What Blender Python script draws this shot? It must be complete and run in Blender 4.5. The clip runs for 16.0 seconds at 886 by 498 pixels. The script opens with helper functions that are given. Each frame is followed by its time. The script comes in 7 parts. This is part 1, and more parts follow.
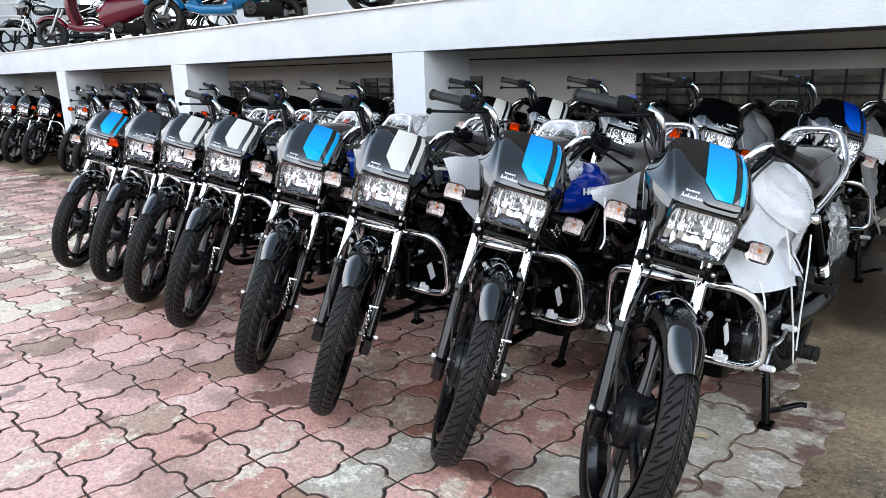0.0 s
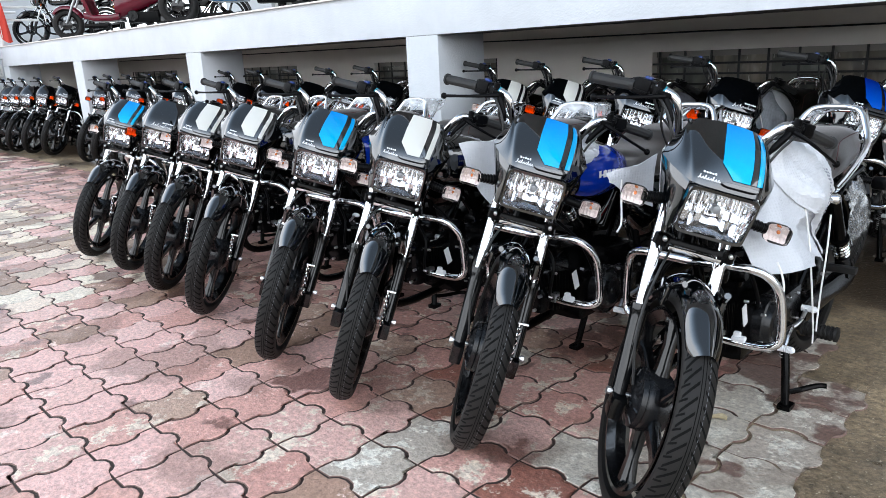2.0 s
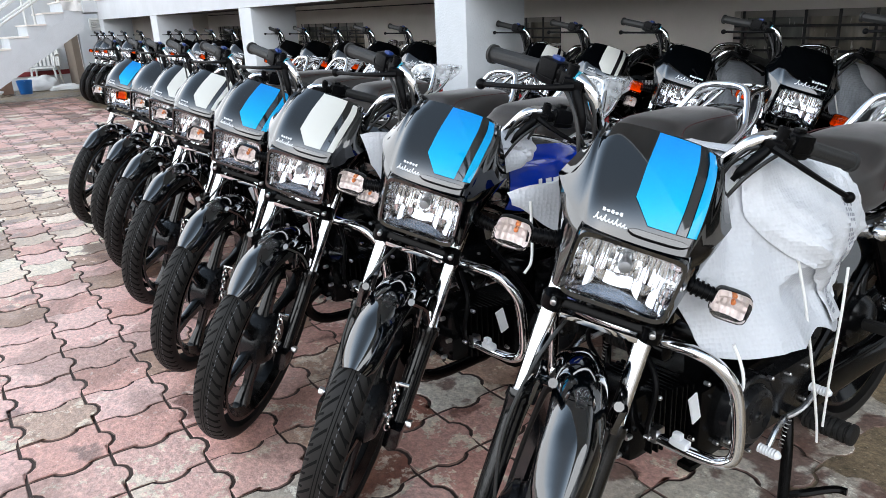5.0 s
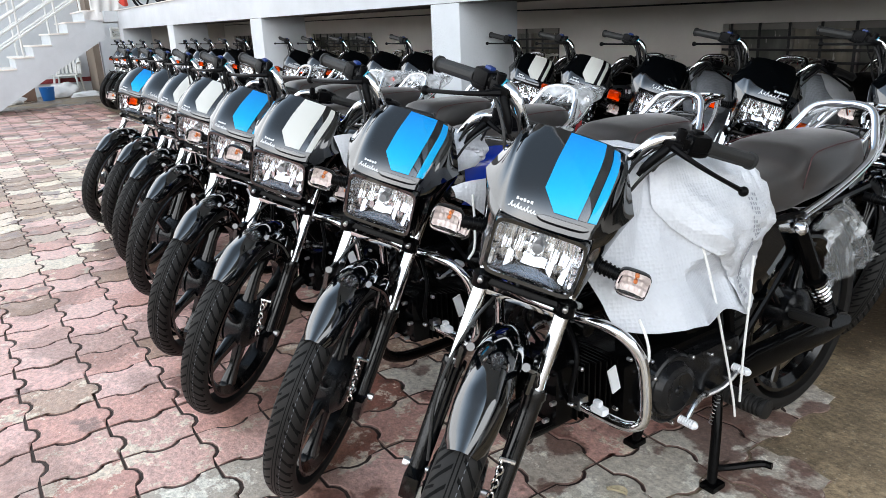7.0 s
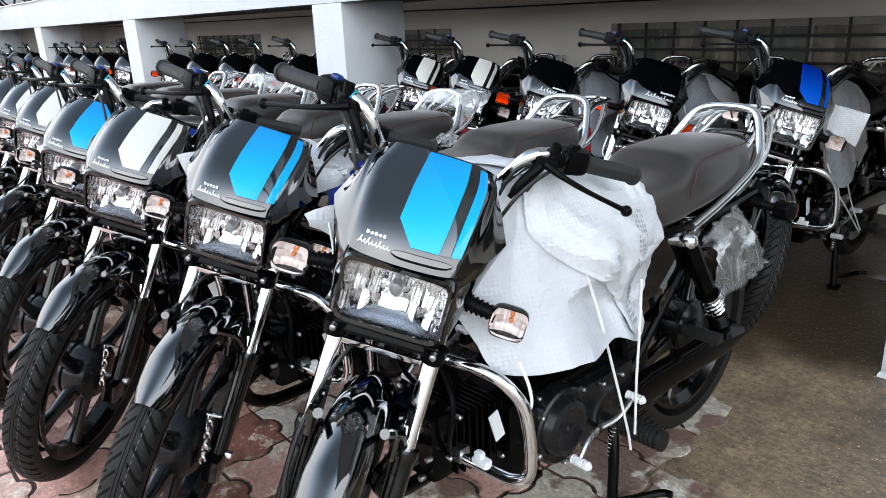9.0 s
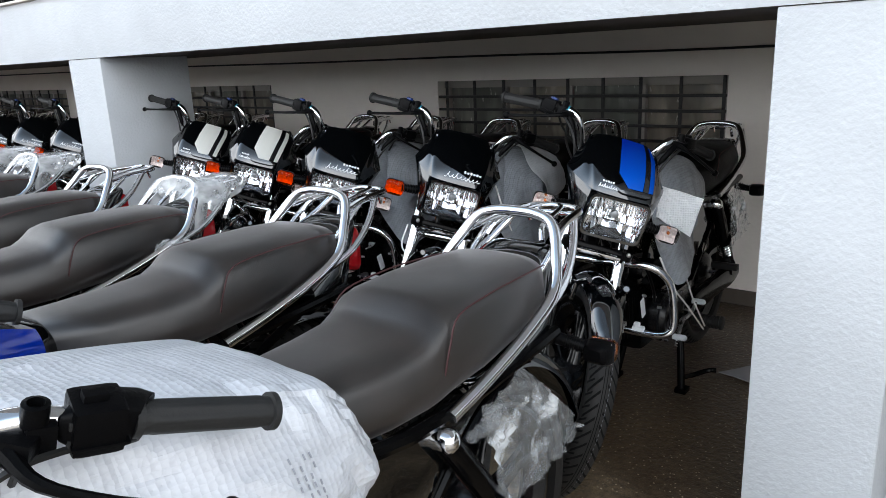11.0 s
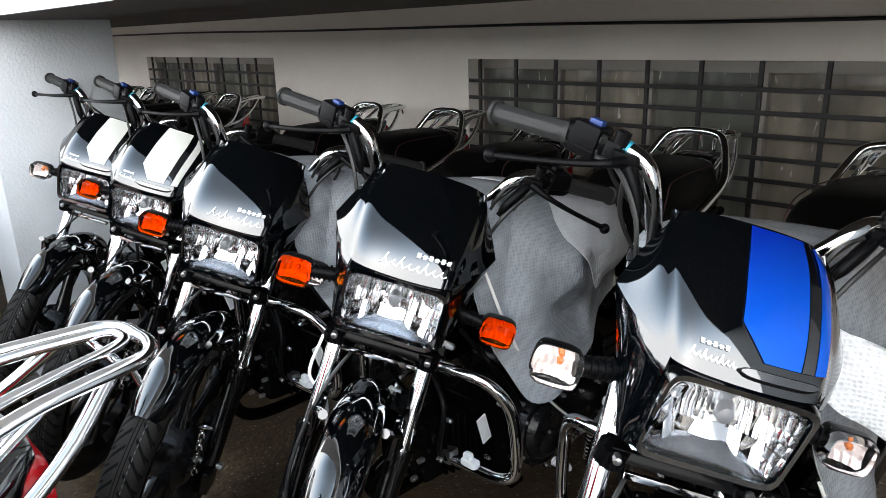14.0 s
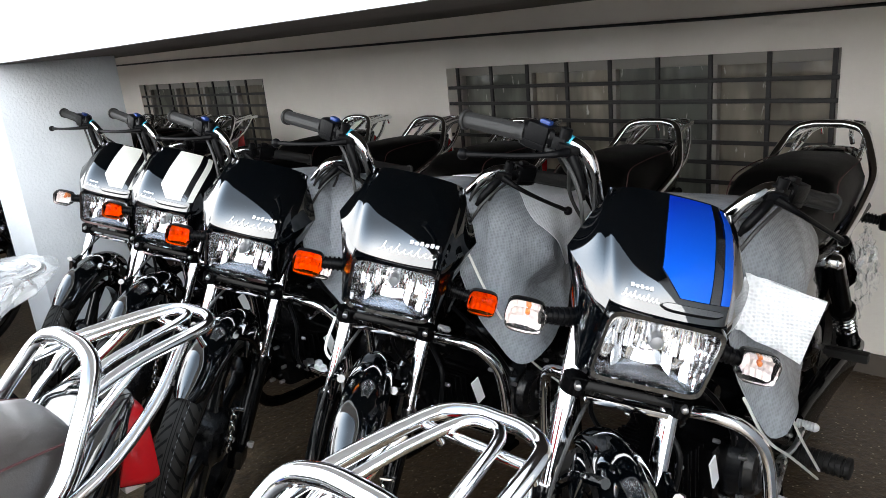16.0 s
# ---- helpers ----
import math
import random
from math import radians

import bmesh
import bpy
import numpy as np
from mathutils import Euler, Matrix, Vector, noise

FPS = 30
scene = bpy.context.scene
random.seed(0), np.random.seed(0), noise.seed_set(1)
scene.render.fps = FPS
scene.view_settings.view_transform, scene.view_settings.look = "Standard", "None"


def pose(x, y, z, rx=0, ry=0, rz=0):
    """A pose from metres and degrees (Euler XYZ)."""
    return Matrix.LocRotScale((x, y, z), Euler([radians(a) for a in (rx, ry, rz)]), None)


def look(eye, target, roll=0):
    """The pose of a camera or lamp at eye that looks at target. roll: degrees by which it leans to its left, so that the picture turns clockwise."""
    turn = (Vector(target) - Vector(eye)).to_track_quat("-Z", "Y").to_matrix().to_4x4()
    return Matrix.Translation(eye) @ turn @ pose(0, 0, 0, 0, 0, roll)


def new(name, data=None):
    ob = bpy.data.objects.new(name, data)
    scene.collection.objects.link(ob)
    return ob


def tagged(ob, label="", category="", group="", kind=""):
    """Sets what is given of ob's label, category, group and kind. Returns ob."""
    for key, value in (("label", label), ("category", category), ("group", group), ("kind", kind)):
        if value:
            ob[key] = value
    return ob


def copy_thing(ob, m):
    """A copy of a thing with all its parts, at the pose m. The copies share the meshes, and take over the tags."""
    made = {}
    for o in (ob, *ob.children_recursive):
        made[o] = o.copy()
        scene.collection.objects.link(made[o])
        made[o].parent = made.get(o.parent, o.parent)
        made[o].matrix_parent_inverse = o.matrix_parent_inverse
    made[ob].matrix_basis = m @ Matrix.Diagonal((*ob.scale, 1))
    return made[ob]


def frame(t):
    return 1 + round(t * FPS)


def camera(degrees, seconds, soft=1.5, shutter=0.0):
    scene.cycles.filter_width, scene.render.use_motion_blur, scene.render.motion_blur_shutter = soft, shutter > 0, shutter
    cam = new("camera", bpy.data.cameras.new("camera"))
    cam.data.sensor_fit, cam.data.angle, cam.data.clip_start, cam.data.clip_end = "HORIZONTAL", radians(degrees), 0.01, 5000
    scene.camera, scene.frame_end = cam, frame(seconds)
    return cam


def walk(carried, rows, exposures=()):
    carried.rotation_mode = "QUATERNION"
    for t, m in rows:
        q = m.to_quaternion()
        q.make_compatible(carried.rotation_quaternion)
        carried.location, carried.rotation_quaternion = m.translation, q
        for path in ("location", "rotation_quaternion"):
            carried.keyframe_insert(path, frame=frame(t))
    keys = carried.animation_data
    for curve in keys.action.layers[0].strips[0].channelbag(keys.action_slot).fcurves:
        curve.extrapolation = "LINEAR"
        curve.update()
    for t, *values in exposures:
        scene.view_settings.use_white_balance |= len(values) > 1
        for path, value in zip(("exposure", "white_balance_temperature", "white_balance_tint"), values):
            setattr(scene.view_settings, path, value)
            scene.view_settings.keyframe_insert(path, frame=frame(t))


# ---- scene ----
cam = camera(64.1, 16.0, 0.65)
PATH = [
    (0, (0.693, -0.215, 1.143), (-0.655, 1.177, 0.648), -1.8),
    (0.5, (0.695, -0.219, 1.145), (-0.663, 1.162, 0.646), -1.9),
    (1, (0.701, -0.217, 1.151), (-0.666, 1.15, 0.637), -2.7),
    (1.5, (0.702, -0.22, 1.153), (-0.68, 1.127, 0.627), -2.9),
    (2, (0.697, -0.22, 1.149), (-0.677, 1.13, 0.611), -2.9),
    (2.5, (0.669, -0.228, 1.146), (-0.683, 1.141, 0.599), -3.5),
    (3, (0.647, -0.146, 1.14), (-0.717, 1.205, 0.581), -5.8),
    (3.5, (0.682, 0.016, 1.15), (-0.77, 1.285, 0.618), -3.5),
    (3.7, (0.68, 0.079, 1.15), (-0.76, 1.35, 0.592), -4.4),
    (5.8, (0.668, 0.708, 1.138), (-0.953, 1.701, 0.517), -2.1),
    (6, (0.712, 0.689, 1.14), (-0.912, 1.689, 0.537), -2.6),
    (6.5, (0.836, 0.602, 1.146), (-0.751, 1.65, 0.526), -3.1),
    (7, (0.895, 0.576, 1.147), (-0.69, 1.632, 0.537), -2.4),
    (7.5, (0.952, 0.599, 1.144), (-0.599, 1.695, 0.519), -2.3),
    (8, (0.986, 0.628, 1.141), (-0.569, 1.709, 0.499), -3.0),
    (8.5, (0.892, 0.7, 1.138), (-0.638, 1.827, 0.515), -2.1),
    (9, (0.794, 0.777, 1.143), (-0.638, 2.029, 0.524), -2.6),
    (9.5, (0.743, 0.937, 1.141), (-0.577, 2.319, 0.552), -3.3),
    (10, (0.734, 1.126, 1.153), (-0.508, 2.6, 0.621), -2.1),
    (10.2, (0.725, 1.181, 1.157), (-0.471, 2.7, 0.647), -2.3),
    (12.3, (0.228, 2.062, 1.179), (-1.029, 3.523, 0.643), -2.5),
    (12.5, (0.172, 2.125, 1.168), (-1.079, 3.584, 0.613), -2.3),
    (13, (0.05, 2.273, 1.167), (-1.165, 3.749, 0.578), -2.9),
    (13.5, (0.029, 2.4, 1.167), (-1.176, 3.87, 0.546), -4.2),
    (14, (0.073, 2.518, 1.171), (-1.285, 3.866, 0.589), -1.6),
    (14.5, (0.116, 2.547, 1.19), (-1.294, 3.843, 0.614), -5.1),
    (15, (0.143, 2.5, 1.189), (-1.226, 3.833, 0.598), -5.2),
    (15.5, (0.18, 2.405, 1.198), (-1.208, 3.709, 0.588), -7.1),
    (16, (0.24, 2.364, 1.201), (-1.109, 3.727, 0.632), -5.4),
]
walk(cam, [(t, look(eye, target, roll)) for t, eye, target, roll in PATH], exposures=[(0.0, 0.57, 6560, 10), (3.7, 0.57, 6560, 10), (6.0, 0.47, 6880, 10), (6.8, 0.53, 6850, 10), (8.0, 0.55, 6850, 10), (8.9, 0.63, 6720, 10), (9.5, 0.74, 6650, 10), (10.0, 0.45, 6600, 10), (10.2, 0.38, 6600, 10), (12.3, 1.02, 7000, 10), (13.0, 1.2, 7000, 10), (13.5, 1.2, 7000, 10), (14.0, 1.5, 7000, 10), (14.6, 1.62, 7000, 10), (16.0, 1.56, 7000, 10)])

# ---- light ----
SUN_EL, SUN_AZ = 38.0, 150.0
world = bpy.data.worlds.new("overcast_sky")
scene.world = world
world.use_nodes = True
wn = world.node_tree.nodes
wl = world.node_tree.links
sky = wn.new("ShaderNodeTexSky")
sky.sky_type = "NISHITA"
sky.sun_disc = False
sky.sun_elevation = radians(SUN_EL)
sky.sun_rotation = radians(SUN_AZ)
sky.air_density = 1.0
sky.dust_density = 4.0
grey = wn.new("ShaderNodeHueSaturation")
grey.inputs["Saturation"].default_value = 0.3
grey.inputs["Value"].default_value = 0.10
wl.new(sky.outputs[0], grey.inputs["Color"])
# thin cloud, brightest low down
way = wn.new("ShaderNodeTexCoord")
axes = wn.new("ShaderNodeSeparateXYZ")
wl.new(way.outputs["Generated"], axes.inputs[0])
cloud = wn.new("ShaderNodeMapRange")
cloud.interpolation_type = "SMOOTHSTEP"
cloud.inputs[1].default_value, cloud.inputs[2].default_value = 0.50, 0.95
cloud.inputs[3].default_value, cloud.inputs[4].default_value = 12.1, 0.98
wl.new(axes.outputs["Z"], cloud.inputs[0])
tint = wn.new("ShaderNodeMix")
tint.data_type, tint.blend_type = "RGBA", "ADD"
tint.inputs[0].default_value = 1.0
wl.new(grey.outputs[0], tint.inputs[6])
haze = wn.new("ShaderNodeMix")
haze.data_type, haze.blend_type = "RGBA", "MULTIPLY"
haze.inputs[0].default_value = 1.0
wl.new(cloud.outputs[0], haze.inputs[6])
veil = wn.new("ShaderNodeMapRange")
veil.data_type = "FLOAT_VECTOR"
for k, v in ((7, (0.5,) * 3), (8, (0.95,) * 3), (9, (0.93, 1.0, 1.09)), (10, (0.52, 0.94, 1.50))):
    veil.inputs[k].default_value = v
wl.new(axes.outputs["Z"], veil.inputs[6])
wl.new(veil.outputs[1], haze.inputs[7])
wl.new(haze.outputs[2], tint.inputs[7])
wl.new(tint.outputs[2], wn["Background"].inputs["Color"])
wn["Background"].inputs["Strength"].default_value = 0.175
sun = new("sun", bpy.data.lights.new("sun", "SUN"))
sun.data.energy = 0.3
sun.data.angle = radians(170)
sun.data.color = (1.0, 0.985, 0.96)
sun.matrix_basis = pose(0, 0, 20, 90 - SUN_EL, 0, 180 - SUN_AZ)


# ---- materials ----
def mat(name, color, rough=0.5, metal=0.0, coat=0.0, var=0.0, scale=8.0, bump=0.0, bscale=60.0, rvar=0.0, spec=0.5, second=None):
    """A principled material with colour variation at two scales, uneven gloss and fine relief."""
    m = bpy.data.materials.new(name)
    m.use_nodes = True
    n, l = m.node_tree.nodes, m.node_tree.links
    b = n["Principled BSDF"]
    b.inputs["Base Color"].default_value = (*color, 1)
    b.inputs["Roughness"].default_value = rough
    b.inputs["Metallic"].default_value = metal
    b.inputs["Coat Weight"].default_value = coat
    b.inputs["Coat Roughness"].default_value = 0.04
    b.inputs["Specular IOR Level"].default_value = spec
    co = n.new("ShaderNodeTexCoord")
    if var or rvar:
        big = n.new("ShaderNodeTexNoise")
        big.inputs["Scale"].default_value = scale
        big.inputs["Detail"].default_value = 6
        big.inputs["Roughness"].default_value = 0.65
        l.new(co.outputs["Object"], big.inputs["Vector"])
        if var:
            mix = n.new("ShaderNodeMix")
            mix.data_type = "RGBA"
            ramp = n.new("ShaderNodeMapRange")
            ramp.inputs[1].default_value, ramp.inputs[2].default_value = 0.35, 0.65
            l.new(big.outputs["Fac"], ramp.inputs[0])
            l.new(ramp.outputs[0], mix.inputs[0])
            mix.inputs[6].default_value = (*color, 1)
            other = second or tuple(c * (1 - var) for c in color)
            mix.inputs[7].default_value = (*other, 1)
            l.new(mix.outputs[2], b.inputs["Base Color"])
        if rvar:
            rr = n.new("ShaderNodeMapRange")
            rr.inputs[1].default_value, rr.inputs[2].default_value = 0.3, 0.7
            rr.inputs[3].default_value, rr.inputs[4].default_value = max(rough - rvar, 0.02), min(rough + rvar, 1)
            l.new(big.outputs["Fac"], rr.inputs[0])
            l.new(rr.outputs[0], b.inputs["Roughness"])
    if bump:
        fine = n.new("ShaderNodeTexNoise")
        fine.inputs["Scale"].default_value = bscale
        fine.inputs["Detail"].default_value = 4
        l.new(co.outputs["Object"], fine.inputs["Vector"])
        bp = n.new("ShaderNodeBump")
        bp.inputs["Strength"].default_value = bump
        bp.inputs["Distance"].default_value = 0.004
        l.new(fine.outputs["Fac"], bp.inputs["Height"])
        l.new(bp.outputs[0], b.inputs["Normal"])
    return m


M_PAINT = mat("gloss_black_paint", (0.0006, 0.0010, 0.0015), 0.05, coat=1.0, rvar=0.02, scale=3, spec=0.0)
for m in (M_PAINT,):
    m.node_tree.nodes["Principled BSDF"].inputs["Coat IOR"].default_value = 2.05
M_BLACK = mat("satin_black", (0.0018, 0.0018, 0.002), 0.16, spec=0.1, rvar=0.1, scale=14, bump=0.05)
M_ALLOY = mat("black_enamelled_alloy", (0.002, 0.0022, 0.0026), 0.14, spec=0.5, rvar=0.08, scale=14, bump=0.05)
M_PLASTIC = mat("black_plastic", (0.0028, 0.0028, 0.0032), 0.34, spec=0.07, bump=0.15, bscale=220, rvar=0.08)
M_RUBBER = mat("tyre_rubber", (0.014, 0.0133, 0.0128), 0.6, spec=0.22, var=0.35, scale=12, bump=0.2, bscale=150)


def tread_material():
    """Rubber with slanted grooves either side of a centre line, from the tyre's own coordinates."""
    m = mat("tyre_tread", (0.0125, 0.0115, 0.0108), 0.58, spec=0.2)
    n, l = m.node_tree.nodes, m.node_tree.links
    b = n["Principled BSDF"]

    def math_node(op, a, c=None):
        k = n.new("ShaderNodeMath")
        k.operation = op
        for i, v in enumerate((a, c)):
            if v is None:
                continue
            if isinstance(v, (int, float)):
                k.inputs[i].default_value = v
            else:
                l.new(v, k.inputs[i])
        return k.outputs[0]

    uv = n.new("ShaderNodeUVMap")
    uv.uv_map = "tread"
    sep = n.new("ShaderNodeSeparateXYZ")
    l.new(uv.outputs[0], sep.inputs[0])
    u, v = sep.outputs[0], sep.outputs[1]
    av = math_node("ABSOLUTE", v)
    side = math_node("MULTIPLY", math_node("GREATER_THAN", v, 0.0), 0.5)
    ph = math_node("FRACT", math_node("ADD", math_node("ADD", math_node("MULTIPLY", u, 58.0), math_node("MULTIPLY", av, 2.7)), side))
    slash = math_node("MULTIPLY", math_node("LESS_THAN", ph, 0.26), math_node("MULTIPLY", math_node("GREATER_THAN", av, 0.09), math_node("LESS_THAN", av, 0.54)))
    ph2 = math_node("FRACT", math_node("ADD", math_node("MULTIPLY", u, 58.0), math_node("MULTIPLY", av, 1.2)))
    nick = math_node("MULTIPLY", math_node("LESS_THAN", ph2, 0.18), math_node("MULTIPLY", math_node("GREATER_THAN", av, 0.34), math_node("LESS_THAN", av, 0.62)))
    line = math_node("LESS_THAN", math_node("ABSOLUTE", math_node("SUBTRACT", av, 0.045)), 0.014)
    cut = math_node("MAXIMUM", math_node("MAXIMUM", slash, nick), line)
    mix = n.new("ShaderNodeMix")
    mix.data_type = "RGBA"
    mix.inputs[6].default_value = (0.0125, 0.0115, 0.0108, 1)
    mix.inputs[7].default_value = (0.002, 0.002, 0.002, 1)
    l.new(cut, mix.inputs[0])
    l.new(mix.outputs[2], b.inputs["Base Color"])
    dash = math_node("LESS_THAN", math_node("FRACT", math_node("MULTIPLY", u, 150.0)), 0.55)
    ink = math_node("MULTIPLY", math_node("LESS_THAN", math_node("ABSOLUTE", math_node("SUBTRACT", v, 0.17)), 0.010), dash)
    inked = n.new("ShaderNodeMix")
    inked.data_type = "RGBA"
    l.new(ink, inked.inputs[0])
    l.new(mix.outputs[2], inked.inputs[6])
    inked.inputs[7].default_value = (0.10, 0.105, 0.115, 1)
    l.new(inked.outputs[2], b.inputs["Base Color"])
    bp = n.new("ShaderNodeBump")
    bp.invert = True
    bp.inputs["Strength"].default_value, bp.inputs["Distance"].default_value = 1.0, 0.004
    l.new(cut, bp.inputs["Height"])
    l.new(bp.outputs[0], b.inputs["Normal"])
    rough = n.new("ShaderNodeMapRange")
    rough.inputs[3].default_value, rough.inputs[4].default_value = 0.55, 0.95
    l.new(cut, rough.inputs[0])
    l.new(rough.outputs[0], b.inputs["Roughness"])
    return m


M_TREAD = tread_material()
M_GRIP = mat("grip_rubber", (0.02, 0.02, 0.02), 0.6, spec=0.3, bump=0.15, bscale=200)
M_CHROME = mat("chrome", (0.82, 0.83, 0.85), 0.07, 1.0, rvar=0.04, scale=10)
M_STEEL = mat("zinc_steel", (0.55, 0.55, 0.56), 0.3, 1.0, rvar=0.1, scale=30)
M_SILVER = mat("cast_alloy", (0.35, 0.36, 0.37), 0.4, 0.9, rvar=0.1, bump=0.1)
M_SEAT = mat("seat_vinyl", (0.0065, 0.006, 0.006), 0.40, spec=0.85, var=0.3, scale=5, second=(0.024, 0.0175, 0.0145), bump=0.07, bscale=420, rvar=0.08)
bsdf = M_SEAT.node_tree.nodes["Principled BSDF"]
bsdf.inputs["Sheen Weight"].default_value, bsdf.inputs["Sheen Roughness"].default_value = 0.22, 0.35
bsdf.inputs["Sheen Tint"].default_value = (0.9, 0.87, 0.88, 1)
# darker seat copy: the shade under the slab is in its colour
M_SEAT_SHADED = mat("shaded_black_vinyl", (0.0022, 0.002, 0.002), 0.5, spec=0.10, bump=0.14, bscale=320, rvar=0.06, scale=6)
M_STITCH = mat("red_stitch", (0.05, 0.012, 0.013), 0.7)
M_RED = mat("red_lens", (0.42, 0.008, 0.012), 0.12, coat=0.5)
M_BLUEBTN = mat("blue_switch", (0.003, 0.028, 0.16), 0.4)
M_BULB = mat("amber_bulb", (0.62, 0.12, 0.02), 0.15, coat=0.5, var=0.5, scale=160, second=(0.72, 0.30, 0.12))
M_SHELF = mat("lamp_shelf", (0.25, 0.25, 0.255), 0.15, 1.0, rvar=0.06, scale=30)
M_SIGBACK = mat("signal_reflector", (0.66, 0.58, 0.565), 0.3, 0.35, bump=0.25, bscale=90)
M_TAPE = mat("cyan_tape", (0.02, 0.30, 0.42), 0.5)


def faded(name, low, high):
    """A printed sticker whose colour runs from its lower end to its upper."""
    m = mat(name, low, 0.1, coat=0.6, spec=0.2)
    n, l = m.node_tree.nodes, m.node_tree.links
    co, sep, rp, mx = n.new("ShaderNodeTexCoord"), n.new("ShaderNodeSeparateXYZ"), n.new("ShaderNodeMapRange"), n.new("ShaderNodeMix")
    rp.inputs[1].default_value, rp.inputs[2].default_value = 0.845, 0.94
    mx.data_type = "RGBA"
    mx.inputs[6].default_value, mx.inputs[7].default_value = (*low, 1), (*high, 1)
    l.new(co.outputs["Object"], sep.inputs[0])
    l.new(sep.outputs["Z"], rp.inputs[0])
    l.new(rp.outputs[0], mx.inputs[0])
    l.new(mx.outputs[2], n["Principled BSDF"].inputs["Base Color"])
    return m


M_BLUE = faded("blue_decal", (0.0005, 0.40, 0.70), (0.0005, 0.215, 0.62))
M_DEEP = faded("deep_blue_decal", (0.0005, 0.075, 0.46), (0.0005, 0.016, 0.24))
M_WHITE = mat("white_decal", (0.62, 0.615, 0.575), 0.18, coat=0.5)
M_SMOKE = mat("smoke_decal", (0.012, 0.0125, 0.014), 0.2, coat=1.0)
M_SMOKE.node_tree.nodes["Principled BSDF"].inputs["Coat IOR"].default_value = 1.9
M_COVER = mat("satin_grey_cover", (0.006, 0.0063, 0.0072), 0.24, spec=0.35, rvar=0.08, bump=0.08)
M_MARK = mat("pale_lettering", (0.75, 0.76, 0.78), 0.3)
M_TANKBLUE = mat("blue_tank_panel", (0.001, 0.024, 0.30), 0.1, coat=1.0, spec=0.2)
M_REFLECT = mat("headlight_reflector", (0.80, 0.81, 0.82), 0.13, 1.0, rvar=0.03, scale=40)


def glass(name, color=(1, 1, 1), rough=0.03, bump=0.0, bscale=90.0):
    m = mat(name, color, rough, bump=bump, bscale=bscale)
    m.node_tree.nodes["Principled BSDF"].inputs["Transmission Weight"].default_value = 1.0
    m.node_tree.nodes["Principled BSDF"].inputs["IOR"].default_value = 1.3
    return m


M_LENS = glass("headlight_glass", (0.97, 0.98, 1.0), 0.0)
M_CLEAR = glass("clear_signal_lens", (0.97, 0.95, 0.94), 0.02, 0.03, 120)
M_ORANGE = glass("orange_signal_lens", (0.98, 0.19, 0.006), 0.03, 0.05, 120)


def dusty_dim_pane(name, dark, pale, amount):
    """Old window glass: upright runs of dust, smudges and a few specks over an opaque dim-room tone."""
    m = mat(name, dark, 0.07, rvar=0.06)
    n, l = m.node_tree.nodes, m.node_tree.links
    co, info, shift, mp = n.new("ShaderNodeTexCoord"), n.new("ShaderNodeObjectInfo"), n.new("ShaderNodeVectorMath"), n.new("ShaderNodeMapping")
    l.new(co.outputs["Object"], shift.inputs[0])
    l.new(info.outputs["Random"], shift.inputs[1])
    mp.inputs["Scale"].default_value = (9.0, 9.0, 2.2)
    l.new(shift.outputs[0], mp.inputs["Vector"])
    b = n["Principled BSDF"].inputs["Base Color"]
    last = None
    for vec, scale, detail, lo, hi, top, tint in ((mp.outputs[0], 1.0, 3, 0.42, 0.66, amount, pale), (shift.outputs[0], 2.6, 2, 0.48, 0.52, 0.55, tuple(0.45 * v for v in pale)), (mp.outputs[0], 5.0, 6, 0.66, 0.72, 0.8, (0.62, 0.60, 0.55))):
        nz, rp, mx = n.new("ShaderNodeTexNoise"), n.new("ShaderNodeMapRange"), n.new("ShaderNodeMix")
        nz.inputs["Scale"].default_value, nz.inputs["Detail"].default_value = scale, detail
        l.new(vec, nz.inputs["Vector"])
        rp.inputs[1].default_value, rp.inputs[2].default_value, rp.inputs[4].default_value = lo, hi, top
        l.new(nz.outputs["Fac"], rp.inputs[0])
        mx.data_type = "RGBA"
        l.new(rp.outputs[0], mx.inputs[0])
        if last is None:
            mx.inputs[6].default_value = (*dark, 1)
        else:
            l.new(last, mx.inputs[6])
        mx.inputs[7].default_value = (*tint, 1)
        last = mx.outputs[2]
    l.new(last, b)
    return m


# pale tones also stand for the yard reflected, dark ones for the room
M_WINDOW = dusty_dim_pane("dusty_dim_room_glass", (0.11, 0.115, 0.10), (0.27, 0.27, 0.235), 0.8)
M_WINDOW2 = dusty_dim_pane("streaked_window_glass", (0.15, 0.135, 0.11), (0.45, 0.40, 0.325), 0.9)
M_FOAM = mat("white_foam_sheet", (0.57, 0.59, 0.63), 0.32, var=0.16, scale=6)


